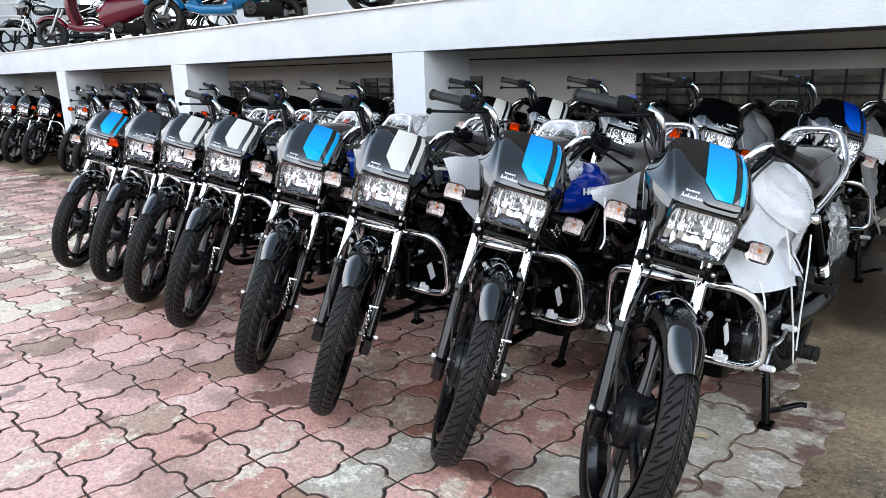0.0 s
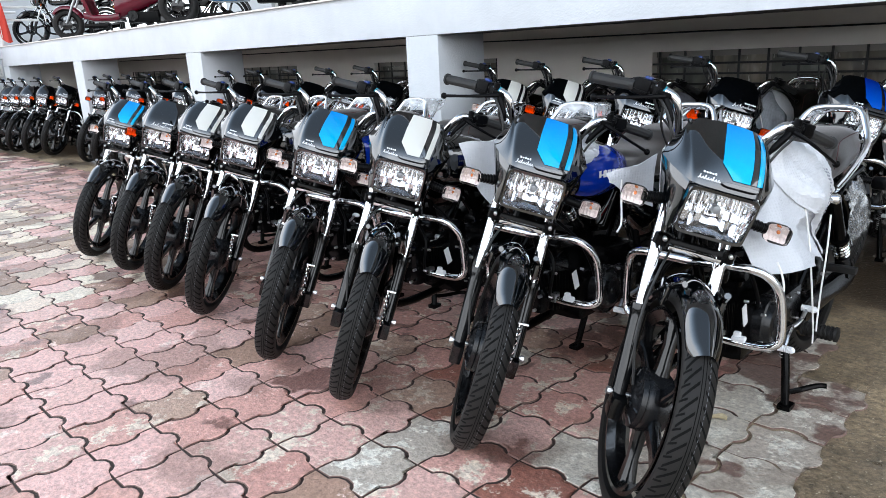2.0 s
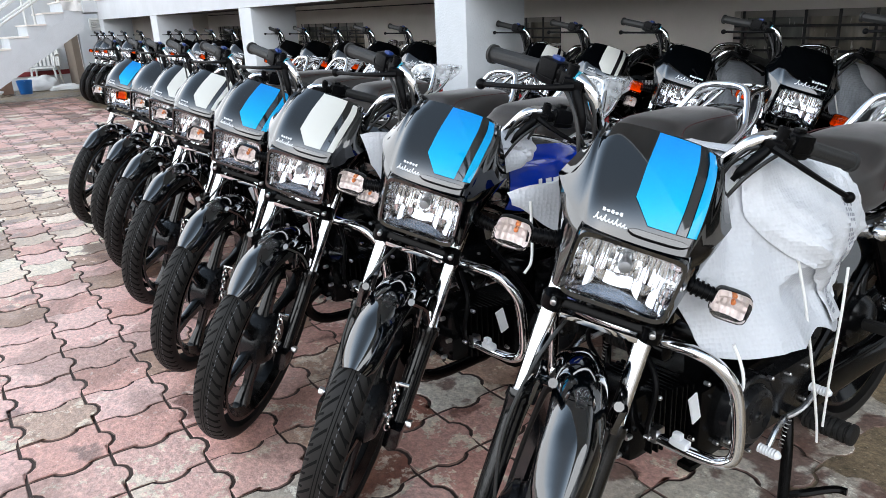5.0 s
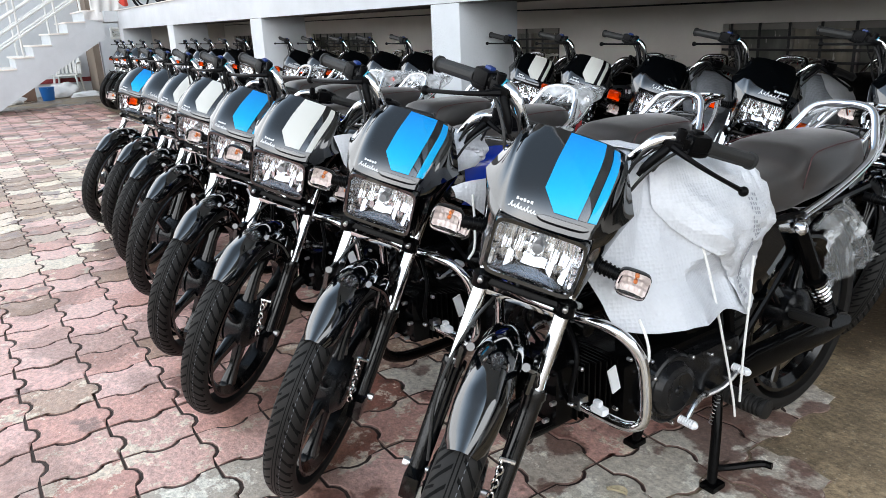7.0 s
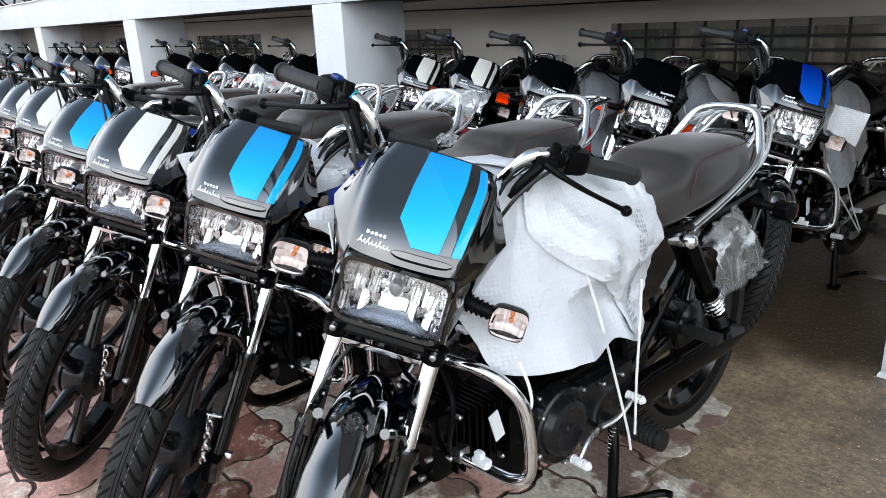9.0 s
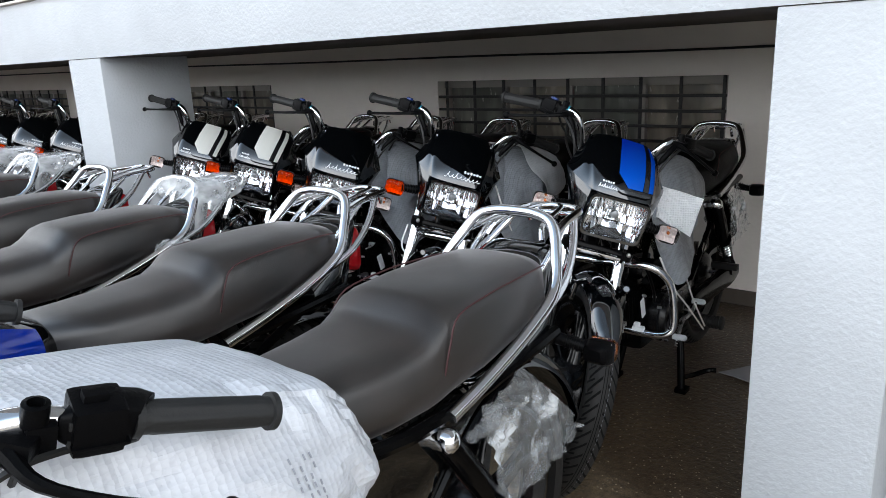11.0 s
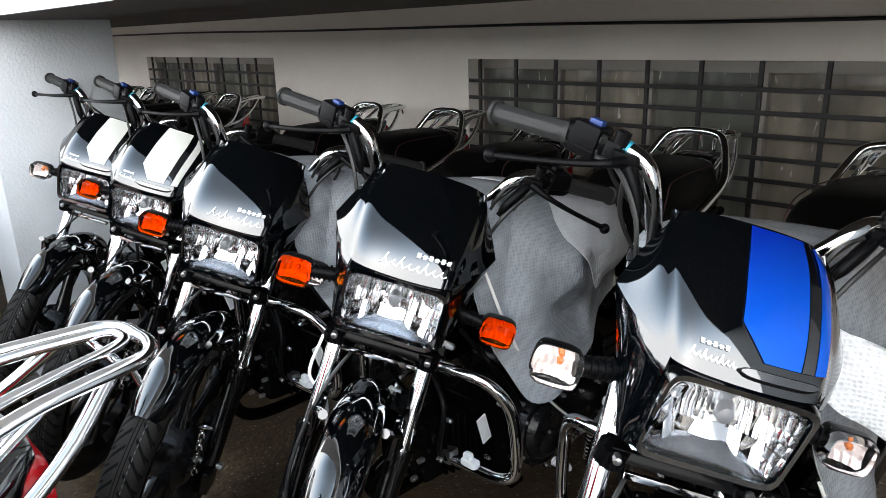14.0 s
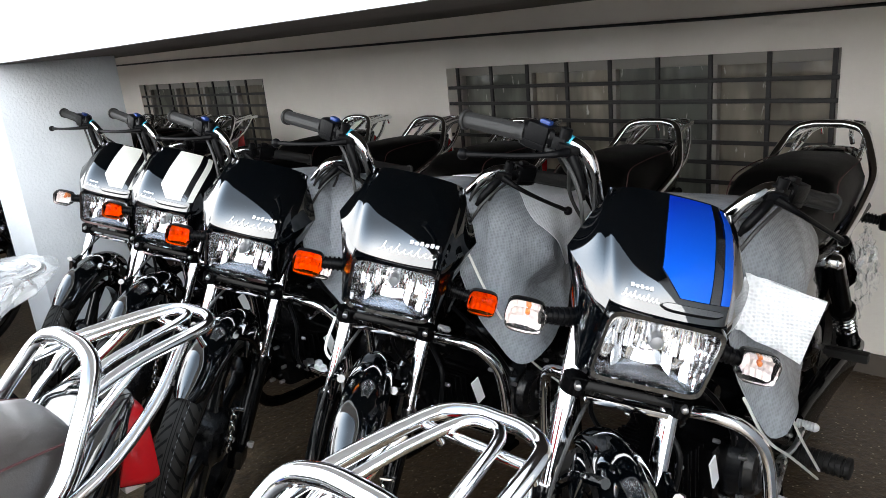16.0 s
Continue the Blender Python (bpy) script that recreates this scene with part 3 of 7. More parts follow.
def front_end(root):
    wheel(root, "front_wheel", FAX, FR, 0.078, True, 1)
    bm = guard_shell(BM(), FAX, 0.329, 0.044, 53, 146, 0.20, 0.3, 0.034, blunt=0.55, ridge=1.6, flat=0.2)
    mg = part("front_mudguard", bm, M_PAINT, root, "gloss black front mudguard", 60, True)
    for s in (-1, 1):
        bm = BM()
        tube(bm, [(s * 0.05, -0.03, 0.63), (s * 0.07, 0.03, 0.585), (s * 0.078, 0.07, 0.53)], 0.008, 8, 3)
        box(bm, (s * 0.066, 0.035, 0.575), (0.012, 0.06, 0.05), 0.004)
        part("brace", bm, M_PAINT, mg, steer=True)
    axis = Vector((0, math.sin(RAKE), math.cos(RAKE)))
    for s in (-1, 1):
        foot = Vector((s * 0.083, -0.012, FR - 0.03))
        bm = BM()
        tube(bm, [foot, foot + axis * 0.10, foot + axis * 0.21, foot + axis * 0.238, foot + axis * 0.243, foot + axis * 0.258], 0.02, 16, radii=[0.018, 0.0195, 0.0205, 0.0225, 0.025, 0.0235])
        box(bm, foot + Vector((0, -0.005, 0.005)), (0.036, 0.05, 0.06), 0.008)
        leg = part("fork_leg", bm, M_ALLOY, root, "", steer=True)
        bm = BM()
        rod(bm, foot + axis * 0.25, foot + axis * 0.63, 0.0155, None, 18)
        part("fork_tube", bm, M_CHROME, leg, "chrome fork tube", steer=True)
    bm = BM()
    c = Vector((0, 0.128, 0.655))
    box(bm, c + Vector((0, 0.022, 0.008)), (0.18, 0.030, 0.016), 0.005, Matrix.Rotation(-RAKE, 4, "X"))
    for s in (-1, 1):
        lathe(bm, [(-0.012, 0.0205), (0.012, 0.0205)], c + Vector((s * 0.083, 0.020, 0.008)), "Z", 14)
    yoke = part("lower_yoke", bm, M_BLACK, root, steer=True)
    bm = BM()
    box(bm, (0, 0.129, 0.652), (0.132, 0.006, 0.010), 0.002)
    part("yoke_strip", bm, M_CHROME, yoke, "bright strip across the yoke", steer=True)
    for s in (-1, 1):
        bm = BM()
        lathe(bm, [(-0.007, 0.004), (-0.006, 0.0055), (0.006, 0.006)], (s * 0.083, 0.126, 0.672), "Y", 8)
        part("bolt", bm, M_STEEL, yoke, steer=True)
    bm = BM()
    box(bm, (0, 0.345, 0.845), (0.2, 0.05, 0.02), 0.006, Matrix.Rotation(-RAKE, 4, "X"))
    rod(bm, (0, 0.235, 0.64), (0, 0.345, 0.86), 0.022)
    part("upper_yoke", bm, M_BLACK, root, steer=True)

    # headlight: bezel, faceted reflector, bulb and glass
    hz = 0.767
    bm = BM()
    rings = []
    for y, w, h in ((0.28, 0.07, 0.055), (0.20, 0.080, 0.062), (0.125, 0.087, 0.063), (0.100, 0.086, 0.062), (0.092, 0.084, 0.0595), (0.093, 0.0792, 0.0522), (0.108, 0.0782, 0.0512)):
        rings.append(oval((0, y, hz), w, h, 40, 9))
    for r in rings:
        for v in r:
            v.y -= (v.z - hz) * 0.06
    loft(bm, rings, caps=False)
    hl = part("headlight", bm, M_PAINT, root, "black rectangular headlight housing", 50, True)
    rnd = random.Random(12)

    def facet(bm, a, b, c, d, bulge):
        """A slightly domed mirror facet between four corners, swelling towards the glass."""
        a, b, c, d = Vector(a), Vector(b), Vector(c), Vector(d)
        nrm = (b - a).cross(d - a).normalized()
        if nrm.y > 0:
            nrm = -nrm
        n = 5
        g = [[bm.verts.new(a.lerp(b, i / n).lerp(d.lerp(c, i / n), k / n) + nrm * bulge * math.sin(math.pi * i / n) * (0.35 + 0.65 * math.sin(math.pi * k / n)) + Vector((0, 0, hz))) for i in range(n + 1)] for k in range(n + 1)]
        for k in range(n):
            for i in range(n):
                bm.faces.new((g[k][i], g[k][i + 1], g[k + 1][i + 1], g[k + 1][i]))

    def dish(x, z):
        return 0.136 - 2.6 * x * x - 2.4 * (z - 0.002) ** 2

    def mirror(bm, x0, x1, z0, z1, tx, tz, bulge):
        cx, cz = (x0 + x1) / 2, (z0 + z1) / 2
        facet(bm, *[(x, dish(x, z) + tx * (x - cx) + tz * (z - cz), z) for x, z in ((x0, z0), (x1, z0), (x1, z1), (x0, z1))], bulge)

    bm = BM()
    # a broad bright band low down, small stepped facets above it
    for x0, x1, tx, tz in ((-0.061, -0.050, -0.3, -0.3), (-0.050, -0.036, 0.2, 0.40), (-0.036, -0.022, -0.3, -0.25), (-0.022, 0.022, 0.03, 0.46), (0.022, 0.036, -0.35, 0.42), (0.036, 0.050, 0.25, -0.35), (0.050, 0.061, -0.2, 0.35)):
        mirror(bm, x0, x1, -0.041, -0.010, tx, tz, 0.0016)
    half_xs = (0.004, 0.011, 0.018, 0.025, 0.0285, 0.032, 0.0355, 0.039, 0.0425, 0.046, 0.0497, 0.0535, 0.0573, 0.061)
    xs = [-x for x in half_xs[::-1]] + list(half_xs)
    zs = (-0.010, -0.001, 0.0075, 0.016, 0.0245, 0.037)
    for k, (x0, x1) in enumerate(zip(xs, xs[1:])):
        if abs(x0 + x1) < 0.045:
            for z0, z1 in zip(zs, zs[1:]):
                mirror(bm, x0, x1, z0, z1, rnd.uniform(-0.15, 0.15), rnd.uniform(0.26, 0.46) if rnd.random() < 0.75 else rnd.uniform(-0.3, 0.0), 0.0006)
        else:
            cut = rnd.uniform(0.008, 0.02)
            tx = (0.30 if k % 2 else -0.18) + rnd.uniform(-0.08, 0.08)
            for z0, z1, tz in ((-0.010, cut, rnd.uniform(0.32, 0.44)), (cut, 0.037, rnd.uniform(0.15, 0.40))):
                mirror(bm, x0, x1, z0, z1, tx, tz if rnd.random() < 0.86 else -0.25, 0.0007)
    for s in (-1, 1):
        for k in range(6):
            za, zb = -0.041 + 0.078 * k / 6, -0.041 + 0.078 * (k + 1) / 6
            fa, fb = -0.0505 + 0.101 * k / 6, -0.0505 + 0.101 * (k + 1) / 6
            for h0, h1 in ((0.0, 0.34), (0.34, 0.68), (0.68, 1.0)):
                t = 0.004 * rnd.uniform(-1, 1)
                p, q = Vector((s * 0.061, dish(0.061, za), za)), Vector((s * 0.0775, 0.108, fa))
                u, v = Vector((s * 0.061, dish(0.061, zb) + t, zb)), Vector((s * 0.0775, 0.108 + t, fb))
                facet(bm, p.lerp(q, h0), p.lerp(q, h1), u.lerp(v, h1), u.lerp(v, h0), 0.0012)
    for x0, x1 in zip(xs, xs[1:]):
        g = 0.0775 / 0.061
        facet(bm, (x0, dish(x0, 0.037), 0.037), (x1, dish(x1, 0.037), 0.037), (x1 * g, 0.108, 0.0508), (x0 * g, 0.108, 0.0508), 0.0018)
    refl = part("reflector", bm, M_REFLECT, hl, "bright faceted reflector", 50, True)
    bm = BM()
    rows = []
    for k in range(9):
        f = k / 8
        row = []
        for i in range(21):
            u = -1 + i / 10
            xb, xf = 0.061 * u, 0.0775 * u
            yb = dish(xb, -0.041)
            row.append(Vector((xb + (xf - xb) * f, yb + (0.108 - yb) * f, hz - 0.041 - 0.0095 * f + (0.014 * (1 - f) ** 2 + 0.005 * math.sin(math.pi * f)) * (1 - u * u))))
        rows.append(row)
    sheet(bm, rows, 0.001)
    part("reflector_shelf", bm, M_SHELF, refl, "satin grey lower shelf", 60, True)
    bm = BM()
    lathe(bm, [(0.0, 0.004), (0.002, 0.0095), (0.010, 0.0115), (0.013, 0.009), (0.024, 0.0085)], (0, 0.114, hz + 0.010), "Y", 18)
    part("bulb", bm, M_SILVER, hl, "grey bulb hood", steer=True)
    bm = BM()
    rings = [oval((0, y, hz), w, h, 40, 9) for y, w, h in ((0.106, 0.0787, 0.0517), (0.097, 0.0782, 0.0512), (0.0925, 0.073, 0.047), (0.090, 0.048, 0.031), (0.089, 0.016, 0.011))]
    for r in rings:
        for v in r:
            v.y -= (v.z - hz) * 0.06
    loft(bm, rings)
    glassy = part("lens", bm, M_LENS, hl, "clear headlight glass", 60, True)
    glassy.visible_shadow = False

    # shield above it
    nu = 33
    rim = spline([(0.090, 0.264, 0.941), (0.118, 0.243, 0.899), (0.143, 0.215, 0.854)], 8)

    def cheek_row(s, a, b):
        """From the shield's edge out to the rim, softly bowed."""
        return [a.lerp(b, k / 7) + Vector((s * 0.006, -0.005, 0)) * math.sin(math.pi * k / 7) for k in range(8)]

    outer = []
    for j in range(17):
        v = 1 - j / 16
        face = [visor_point(-1 + 2 * i / (nu - 1), v) for i in range(nu)]
        r = rim[j]
        right = cheek_row(-1, face[0] + Vector((-0.002, 0.004, 0)), Vector((-r.x, r.y, r.z)))
        left = cheek_row(1, face[-1] + Vector((0.002, 0.004, 0)), r)
        outer.append(right[::-1] + face + left)
    bm = BM()
    sheet(bm, outer[::-1], -0.004)
    shield = part("visor", bm, M_PAINT, root, "gloss black headlight cowl shield", 75, True)
    low = spline([(0.143, 0.215, 0.854), (0.119, 0.192, 0.785), (0.094, 0.150, 0.706)], 5)
    for s in (-1, 1):
        rows = []
        for k, q in enumerate(low):
            top = visor_point(s, 0) + Vector((s * 0.002, 0.004, 0))
            a = Vector((s * 0.0875, 0.106 + 0.0008 * k, 0.829 - 0.0123 * k)) if k else top
            rows.append(cheek_row(s, a, Vector((s * q.x, q.y, q.z))))
        bm = BM()
        sheet(bm, rows, 0.003 * s)
        part("side_cheek", bm, M_PAINT, shield, steer=True, angle=60)
    rim, pit = BM(), BM()
    for bm, grow, hi in ((rim, 1.0, 0.005), (pit, 0.82, 0.0062)):
        rows = []
        for k in range(15):
            f = -1 + 2 * k / 14
            w = 0.045 * grow * max(1 - abs(f) ** 6, 0.06) ** 0.5
            rows.append([visor_point(0.32 + 0.54 * f * (0.9 + 0.1 * grow), 0.105 + w * g, hi if abs(g) < 0.9 else 0.001) for g in (-1, -0.8, -0.3, 0.3, 0.8, 1)])
        sheet(bm, rows, 0.001)
    slot = part("vent_slot", rim, M_PLASTIC, shield, "dark grey vent slot", steer=True)
    part("vent_face", pit, M_SMOKE, slot, steer=True)

    # instruments and handlebar
    bm = BM()
    for s in (-1, 1):
        lathe(bm, [(0, 0.036), (0.045, 0.043), (0.05, 0.04)], (s * 0.046, 0.29, 0.855), "Z", 18)
    box(bm, (0, 0.29, 0.87), (0.1, 0.06, 0.05), 0.01)
    part("instrument_panel", bm, M_PLASTIC, root, steer=True)
    half = [(0.0, 0.335, 0.862), (0.05, 0.335, 0.864), (0.088, 0.325, 0.89), (0.115, 0.305, 0.94), (0.136, 0.303, 0.974), (0.165, 0.320, 0.985), (0.20, 0.343, 0.979), (0.325, 0.435, 0.957)]
    bm = BM()
    tube(bm, [(-x, y, z) for x, y, z in half[:0:-1]] + half, 0.0112, 12, 4)
    bar = part("handlebar", bm, M_CHROME, root, "chrome handlebar", 60, True)
    for s in (-1, 1):
        p, q = Vector((s * 0.229, 0.3639, 0.9738)), Vector((s * 0.333, 0.441, 0.9555))
        bm = BM()
        d = (q - p).normalized()
        o = d.orthogonal().normalized()
        rings = []
        for f, rr in ((0, 0.013), (0, 0.0175), (0.05, 0.0175), (0.06, 0.0142), (0.12, 0.0142), (0.15, 0.0150), (0.88, 0.0150), (0.92, 0.0140), (0.95, 0.0140), (0.955, 0.0178), (1.0, 0.0178), (1.0, 0.011)):
            ring = []
            for k in range(32):
                a = 2 * math.pi * k / 32
                cut = 0.0016 if 0.14 < f < 0.9 and k % 4 < 2 else 0
                ring.append(p.lerp(q, f) + (rr - cut) * (math.cos(a) * o + math.sin(a) * d.cross(o)))
            rings.append(ring)
        loft(bm, rings)
        part("grip", bm, M_GRIP, root, "ribbed black rubber grip", 30, True)
        c = Vector((s * 0.212, 0.351, 0.9775))
        d = (q - p).normalized()
        bm = BM()
        rings = []
        for k, (w, h) in enumerate(((0.014, 0.014), (0.020, 0.021), (0.022, 0.023), (0.021, 0.022), (0.017, 0.018))):
            rings.append([v + d * (k * 0.015 - 0.026) for v in oval(c, w, h, 16, 3.5, "YZ")])
        loft(bm, rings)
        turn = Matrix.Rotation(s * 0.636, 4, "Z")
        box(bm, c + Vector((s * -0.004, -0.004, 0.001)), (0.040, 0.040, 0.042), 0.007, turn)
        box(bm, c + Vector((s * -0.003, -0.0035, -0.010)), (0.0425, 0.043, 0.003), 0.001, turn)
        # clamp and the boss for a mirror
        box(bm, c + Vector((s * -0.034, -0.030, 0.0)), (0.022, 0.026, 0.026), 0.005, turn)
        lathe(bm, [(0.008, 0.010), (0.026, 0.010), (0.027, 0.0065), (0.020, 0.0055)], c + Vector((s * -0.036, -0.034, 0.002)), "Z", 14)
        sw = part("switch_box", bm, M_PLASTIC, root, steer=True)
        for dz, dy in ((0.008, -0.022), (-0.009, -0.022)):
            bm = BM()
            box(bm, c + Vector((s * -0.010, dy, dz)), (0.013, 0.008, 0.008), 0.002, turn)
            part("button", bm, M_GRIP, sw, steer=True)
        bm = BM()
        box(bm, c + Vector((s * -0.006, -0.005, 0.0235)), (0.019, 0.013, 0.010), 0.003, turn)
        part("switch", bm, M_BLUEBTN if s < 0 else M_PLASTIC, sw, "blue starter switch" if s < 0 else "", steer=True)
        if s < 0:
            bm = BM()
            rod(bm, (-0.168, 0.322, 0.985), (-0.161, 0.3175, 0.9838), 0.0120)
            part("tape", bm, M_TAPE, bar, "cyan tape band", steer=True)
        bm = BM()
        piv = Vector((s * 0.168, 0.296, 0.974))
        tube(bm, [piv, (s * 0.20, 0.282, 0.966), (s * 0.25, 0.300, 0.948), (s * 0.325, 0.347, 0.920)], 0.006, 8, 4, radii=[0.008, 0.0072, 0.0065, 0.006, 0.0055, 0.005, 0.005, 0.0048, 0.0045, 0.0045, 0.0045, 0.005])
        bmesh.ops.create_uvsphere(bm, u_segments=10, v_segments=8, radius=0.010, matrix=Matrix.Translation((s * 0.325, 0.347, 0.920)))
        box(bm, piv + Vector((0, 0.014, 0.002)), (0.034, 0.032, 0.018), 0.005)
        part("hand_lever", bm, M_PLASTIC, root, steer=True)
        bm = BM()
        tube(bm, [(s * 0.160, 0.300, 0.968), (s * 0.148, 0.291, 0.950), (s * 0.134, 0.285, 0.925), (s * 0.127, 0.283, 0.908)], 0.009, 10, 3, radii=[0.009, 0.0095, 0.0095, 0.0095, 0.009, 0.009, 0.0085, 0.007, 0.005])
        part("cable_boot", bm, M_PLASTIC, root, steer=True)
    # cables loop down from the levers to the frame
    for pts in (
        [(-0.145, 0.295, 0.97), (-0.122, 0.29, 0.95), (-0.105, 0.285, 0.90), (-0.08, 0.28, 0.78), (-0.02, 0.3, 0.66)],
        [(0.145, 0.295, 0.97), (0.122, 0.29, 0.95), (0.105, 0.29, 0.88), (0.085, 0.28, 0.76), (0.03, 0.3, 0.62)],
        [(-0.16, 0.31, 0.965), (-0.14, 0.33, 0.90), (-0.09, 0.36, 0.84), (-0.03, 0.34, 0.78)],
        [(-0.03, 0.2, 0.66), (-0.075, 0.10, 0.58), (-0.09, 0.03, 0.46), (-0.065, -0.02, 0.34)],
        [(0.165, 0.32, 0.965), (0.15, 0.34, 0.90), (0.10, 0.36, 0.84), (0.04, 0.34, 0.76)],
        [(-0.205, 0.335, 0.962), (-0.175, 0.29, 0.965), (-0.14, 0.262, 0.925), (-0.118, 0.255, 0.87), (-0.09, 0.26, 0.80)],
        [(0.205, 0.335, 0.962), (0.175, 0.29, 0.965), (0.14, 0.262, 0.925), (0.118, 0.255, 0.87), (0.09, 0.26, 0.80)],
        [(-0.158, 0.318, 0.972), (-0.128, 0.300, 0.945), (-0.104, 0.302, 0.90), (-0.086, 0.315, 0.85), (-0.05, 0.32, 0.78)],
        [(0.158, 0.318, 0.972), (0.128, 0.300, 0.945), (0.104, 0.302, 0.90), (0.086, 0.315, 0.85), (0.05, 0.32, 0.78)],
        [(-0.185, 0.345, 0.968), (-0.15, 0.375, 0.925), (-0.09, 0.40, 0.88), (-0.02, 0.39, 0.80)],
        [(0.185, 0.345, 0.968), (0.15, 0.375, 0.925), (0.09, 0.40, 0.88), (0.02, 0.39, 0.80)],
    ):
        part("cable", tube(BM(), pts, 0.0034, 6, 6), M_CABLE, root, steer=True)
    # small bright chain hanging beside the hub
    bm = BM()
    for k in range(8):
        c = Vector((0.066 + 0.002 * (k % 2), -0.034 - 0.002 * k, 0.415 - 0.0150 * k))
        a = Vector((0.0058, 0, 0)) if k % 2 else Vector((0, 0.0058, 0))
        tube(bm, [c + a * math.cos(q) + Vector((0, 0, 0.0105 * math.sin(q))) for q in (2 * math.pi * i / 10 for i in range(11))], 0.0022, 5)
    rod(bm, (0.060, -0.034, 0.425), (0.090, -0.030, 0.425), 0.0045, None, 8)
    part("brake_chain", bm, M_CHROME, root, "small bright chain", steer=True)


def middle(root):
    # frame
    bm = BM()
    rod(bm, (0, 0.228, 0.63), (0, 0.335, 0.83), 0.028, None, 14)
    tube(bm, [(0, 0.33, 0.82), (0, 0.5, 0.76), (0, 0.8, 0.68), (0, 1.0, 0.66)], 0.018, 10, 3)
    tube(bm, [(0, 0.26, 0.68), (0, 0.34, 0.50), (0, 0.40, 0.34)], 0.017, 10, 3)
    for s in (-1, 1):
        tube(bm, [(s * 0.03, 0.5, 0.75), (s * 0.11, 0.78, 0.69), (s * 0.12, 1.0, 0.66), (s * 0.115, 1.35, 0.68)], 0.012, 8, 3)
        tube(bm, [(s * 0.10, 0.72, 0.68), (s * 0.10, 0.78, 0.45), (s * 0.09, 0.82, 0.30)], 0.013, 8, 3)
        tube(bm, [(s * 0.09, 0.84, 0.34), (s * 0.11, 1.05, 0.58), (s * 0.115, 1.2, 0.66)], 0.010, 8, 3)
    part("frame", bm, M_BLACK, root)
    # engine: cases, finned barrel, covers
    bm = BM()
    box(bm, (0, 0.60, 0.345), (0.19, 0.36, 0.17), 0.03)
    box(bm, (0, 0.73, 0.39), (0.16, 0.16, 0.14), 0.025)
    eng = part("engine", bm, M_BLACK, root)
    bm = BM()
    lathe(bm, [(0.09, 0.085), (0.122, 0.083), (0.126, 0.078), (0.122, 0.074), (0.122, 0.066), (0.138, 0.058), (0.143, 0.045), (0.139, 0.036), (0.139, 0.012), (0.144, 0.010)], (0, 0.55, 0.345), "X", 36)
    box(bm, (0.10, 0.69, 0.34), (0.05, 0.22, 0.13), 0.02)
    cover = part("engine_cover", bm, M_COVER, eng, "grey-black round engine cover")
    for dy, dz in ((-0.07, 0.05), (-0.08, -0.03), (0.0, -0.085), (0.06, 0.06), (0.13, 0.045), (0.20, 0.04), (0.21, -0.045)):
        part("bolt", lathe(BM(), [(0.118, 0.005), (0.130, 0.005), (0.132, 0.003)], (0, 0.55 + dy, 0.345 + dz), "X", 8), M_STEEL, cover)
    bm = BM()
    lathe(bm, [(-0.09, 0.09), (-0.125, 0.088), (-0.145, 0.07), (-0.15, 0.02)], (0, 0.62, 0.35), "X", 28)
    part("engine_cover", bm, M_BLACK, eng)
    for k in range(8):
        y = 0.42 - k * 0.017
        bm = BM()
        box(bm, (0, y, 0.375 + k * 0.0035), (0.15 - 0.004 * (k % 2), 0.005, 0.13), 0.002)
        part("cooling_fin", bm, M_BLACK, eng)
    bm = BM()
    box(bm, (0, 0.28, 0.40), (0.135, 0.07, 0.135), 0.02)
    box(bm, (0, 0.37, 0.382), (0.11, 0.14, 0.11), 0.01)
    head = part("cylinder_head", bm, M_BLACK, eng)
    for x, z in ((-0.05, 0.45), (0.05, 0.45), (-0.05, 0.35), (0.05, 0.35), (0.072, 0.40), (0.0, 0.34)):
        part("bolt", lathe(BM(), [(-0.012, 0.005), (0.0, 0.0055), (0.003, 0.003)], (x, 0.238, z), "Y", 8), M_STEEL, head)
    for x, y, z in ((0.082, 0.30, 0.46), (0.085, 0.335, 0.355), (0.09, 0.44, 0.44), (0.085, 0.27, 0.39), (0.10, 0.47, 0.30), (0.10, 0.50, 0.42), (0.09, 0.40, 0.335), (-0.09, 0.44, 0.44), (-0.085, 0.30, 0.46), (-0.10, 0.50, 0.42)):
        part("bolt", lathe(BM(), [(-0.006 if x > 0 else 0.006, 0.0042), (0.005 if x > 0 else -0.005, 0.0046), (0.007 if x > 0 else -0.007, 0.0025)], (x, y, z), "X", 8), M_STEEL, eng)
    for pts in ([(0.04, 0.30, 0.55), (0.09, 0.28, 0.50), (0.085, 0.27, 0.42), (0.06, 0.30, 0.36)], [(0.02, 0.40, 0.60), (0.10, 0.40, 0.55), (0.11, 0.46, 0.46), (0.10, 0.50, 0.40)], [(-0.03, 0.34, 0.60), (-0.09, 0.30, 0.53), (-0.09, 0.36, 0.42), (-0.07, 0.42, 0.33)]):
        part("hose", tube(BM(), pts, 0.0055, 7, 5), M_PLASTIC, eng)
    bm = BM()
    lathe(bm, [(-0.02, 0.012), (-0.018, 0.02), (0.02, 0.02), (0.024, 0.012)], (0.055, 0.33, 0.54), "X", 14)
    part("horn", bm, M_BLACK, eng)
    bm = BM()
    box(bm, (0.118, 0.36, 0.43), (0.003, 0.024, 0.06), 0, Matrix.Rotation(0.3, 4, "X"))
    part("paper_tag", bm, M_MARK, eng, "small white label")
    bm = BM()
    tube(bm, [(-0.03, 0.25, 0.36), (-0.06, 0.21, 0.30), (-0.09, 0.30, 0.22), (-0.12, 0.6, 0.21), (-0.13, 0.85, 0.24)], 0.016, 12, 5)
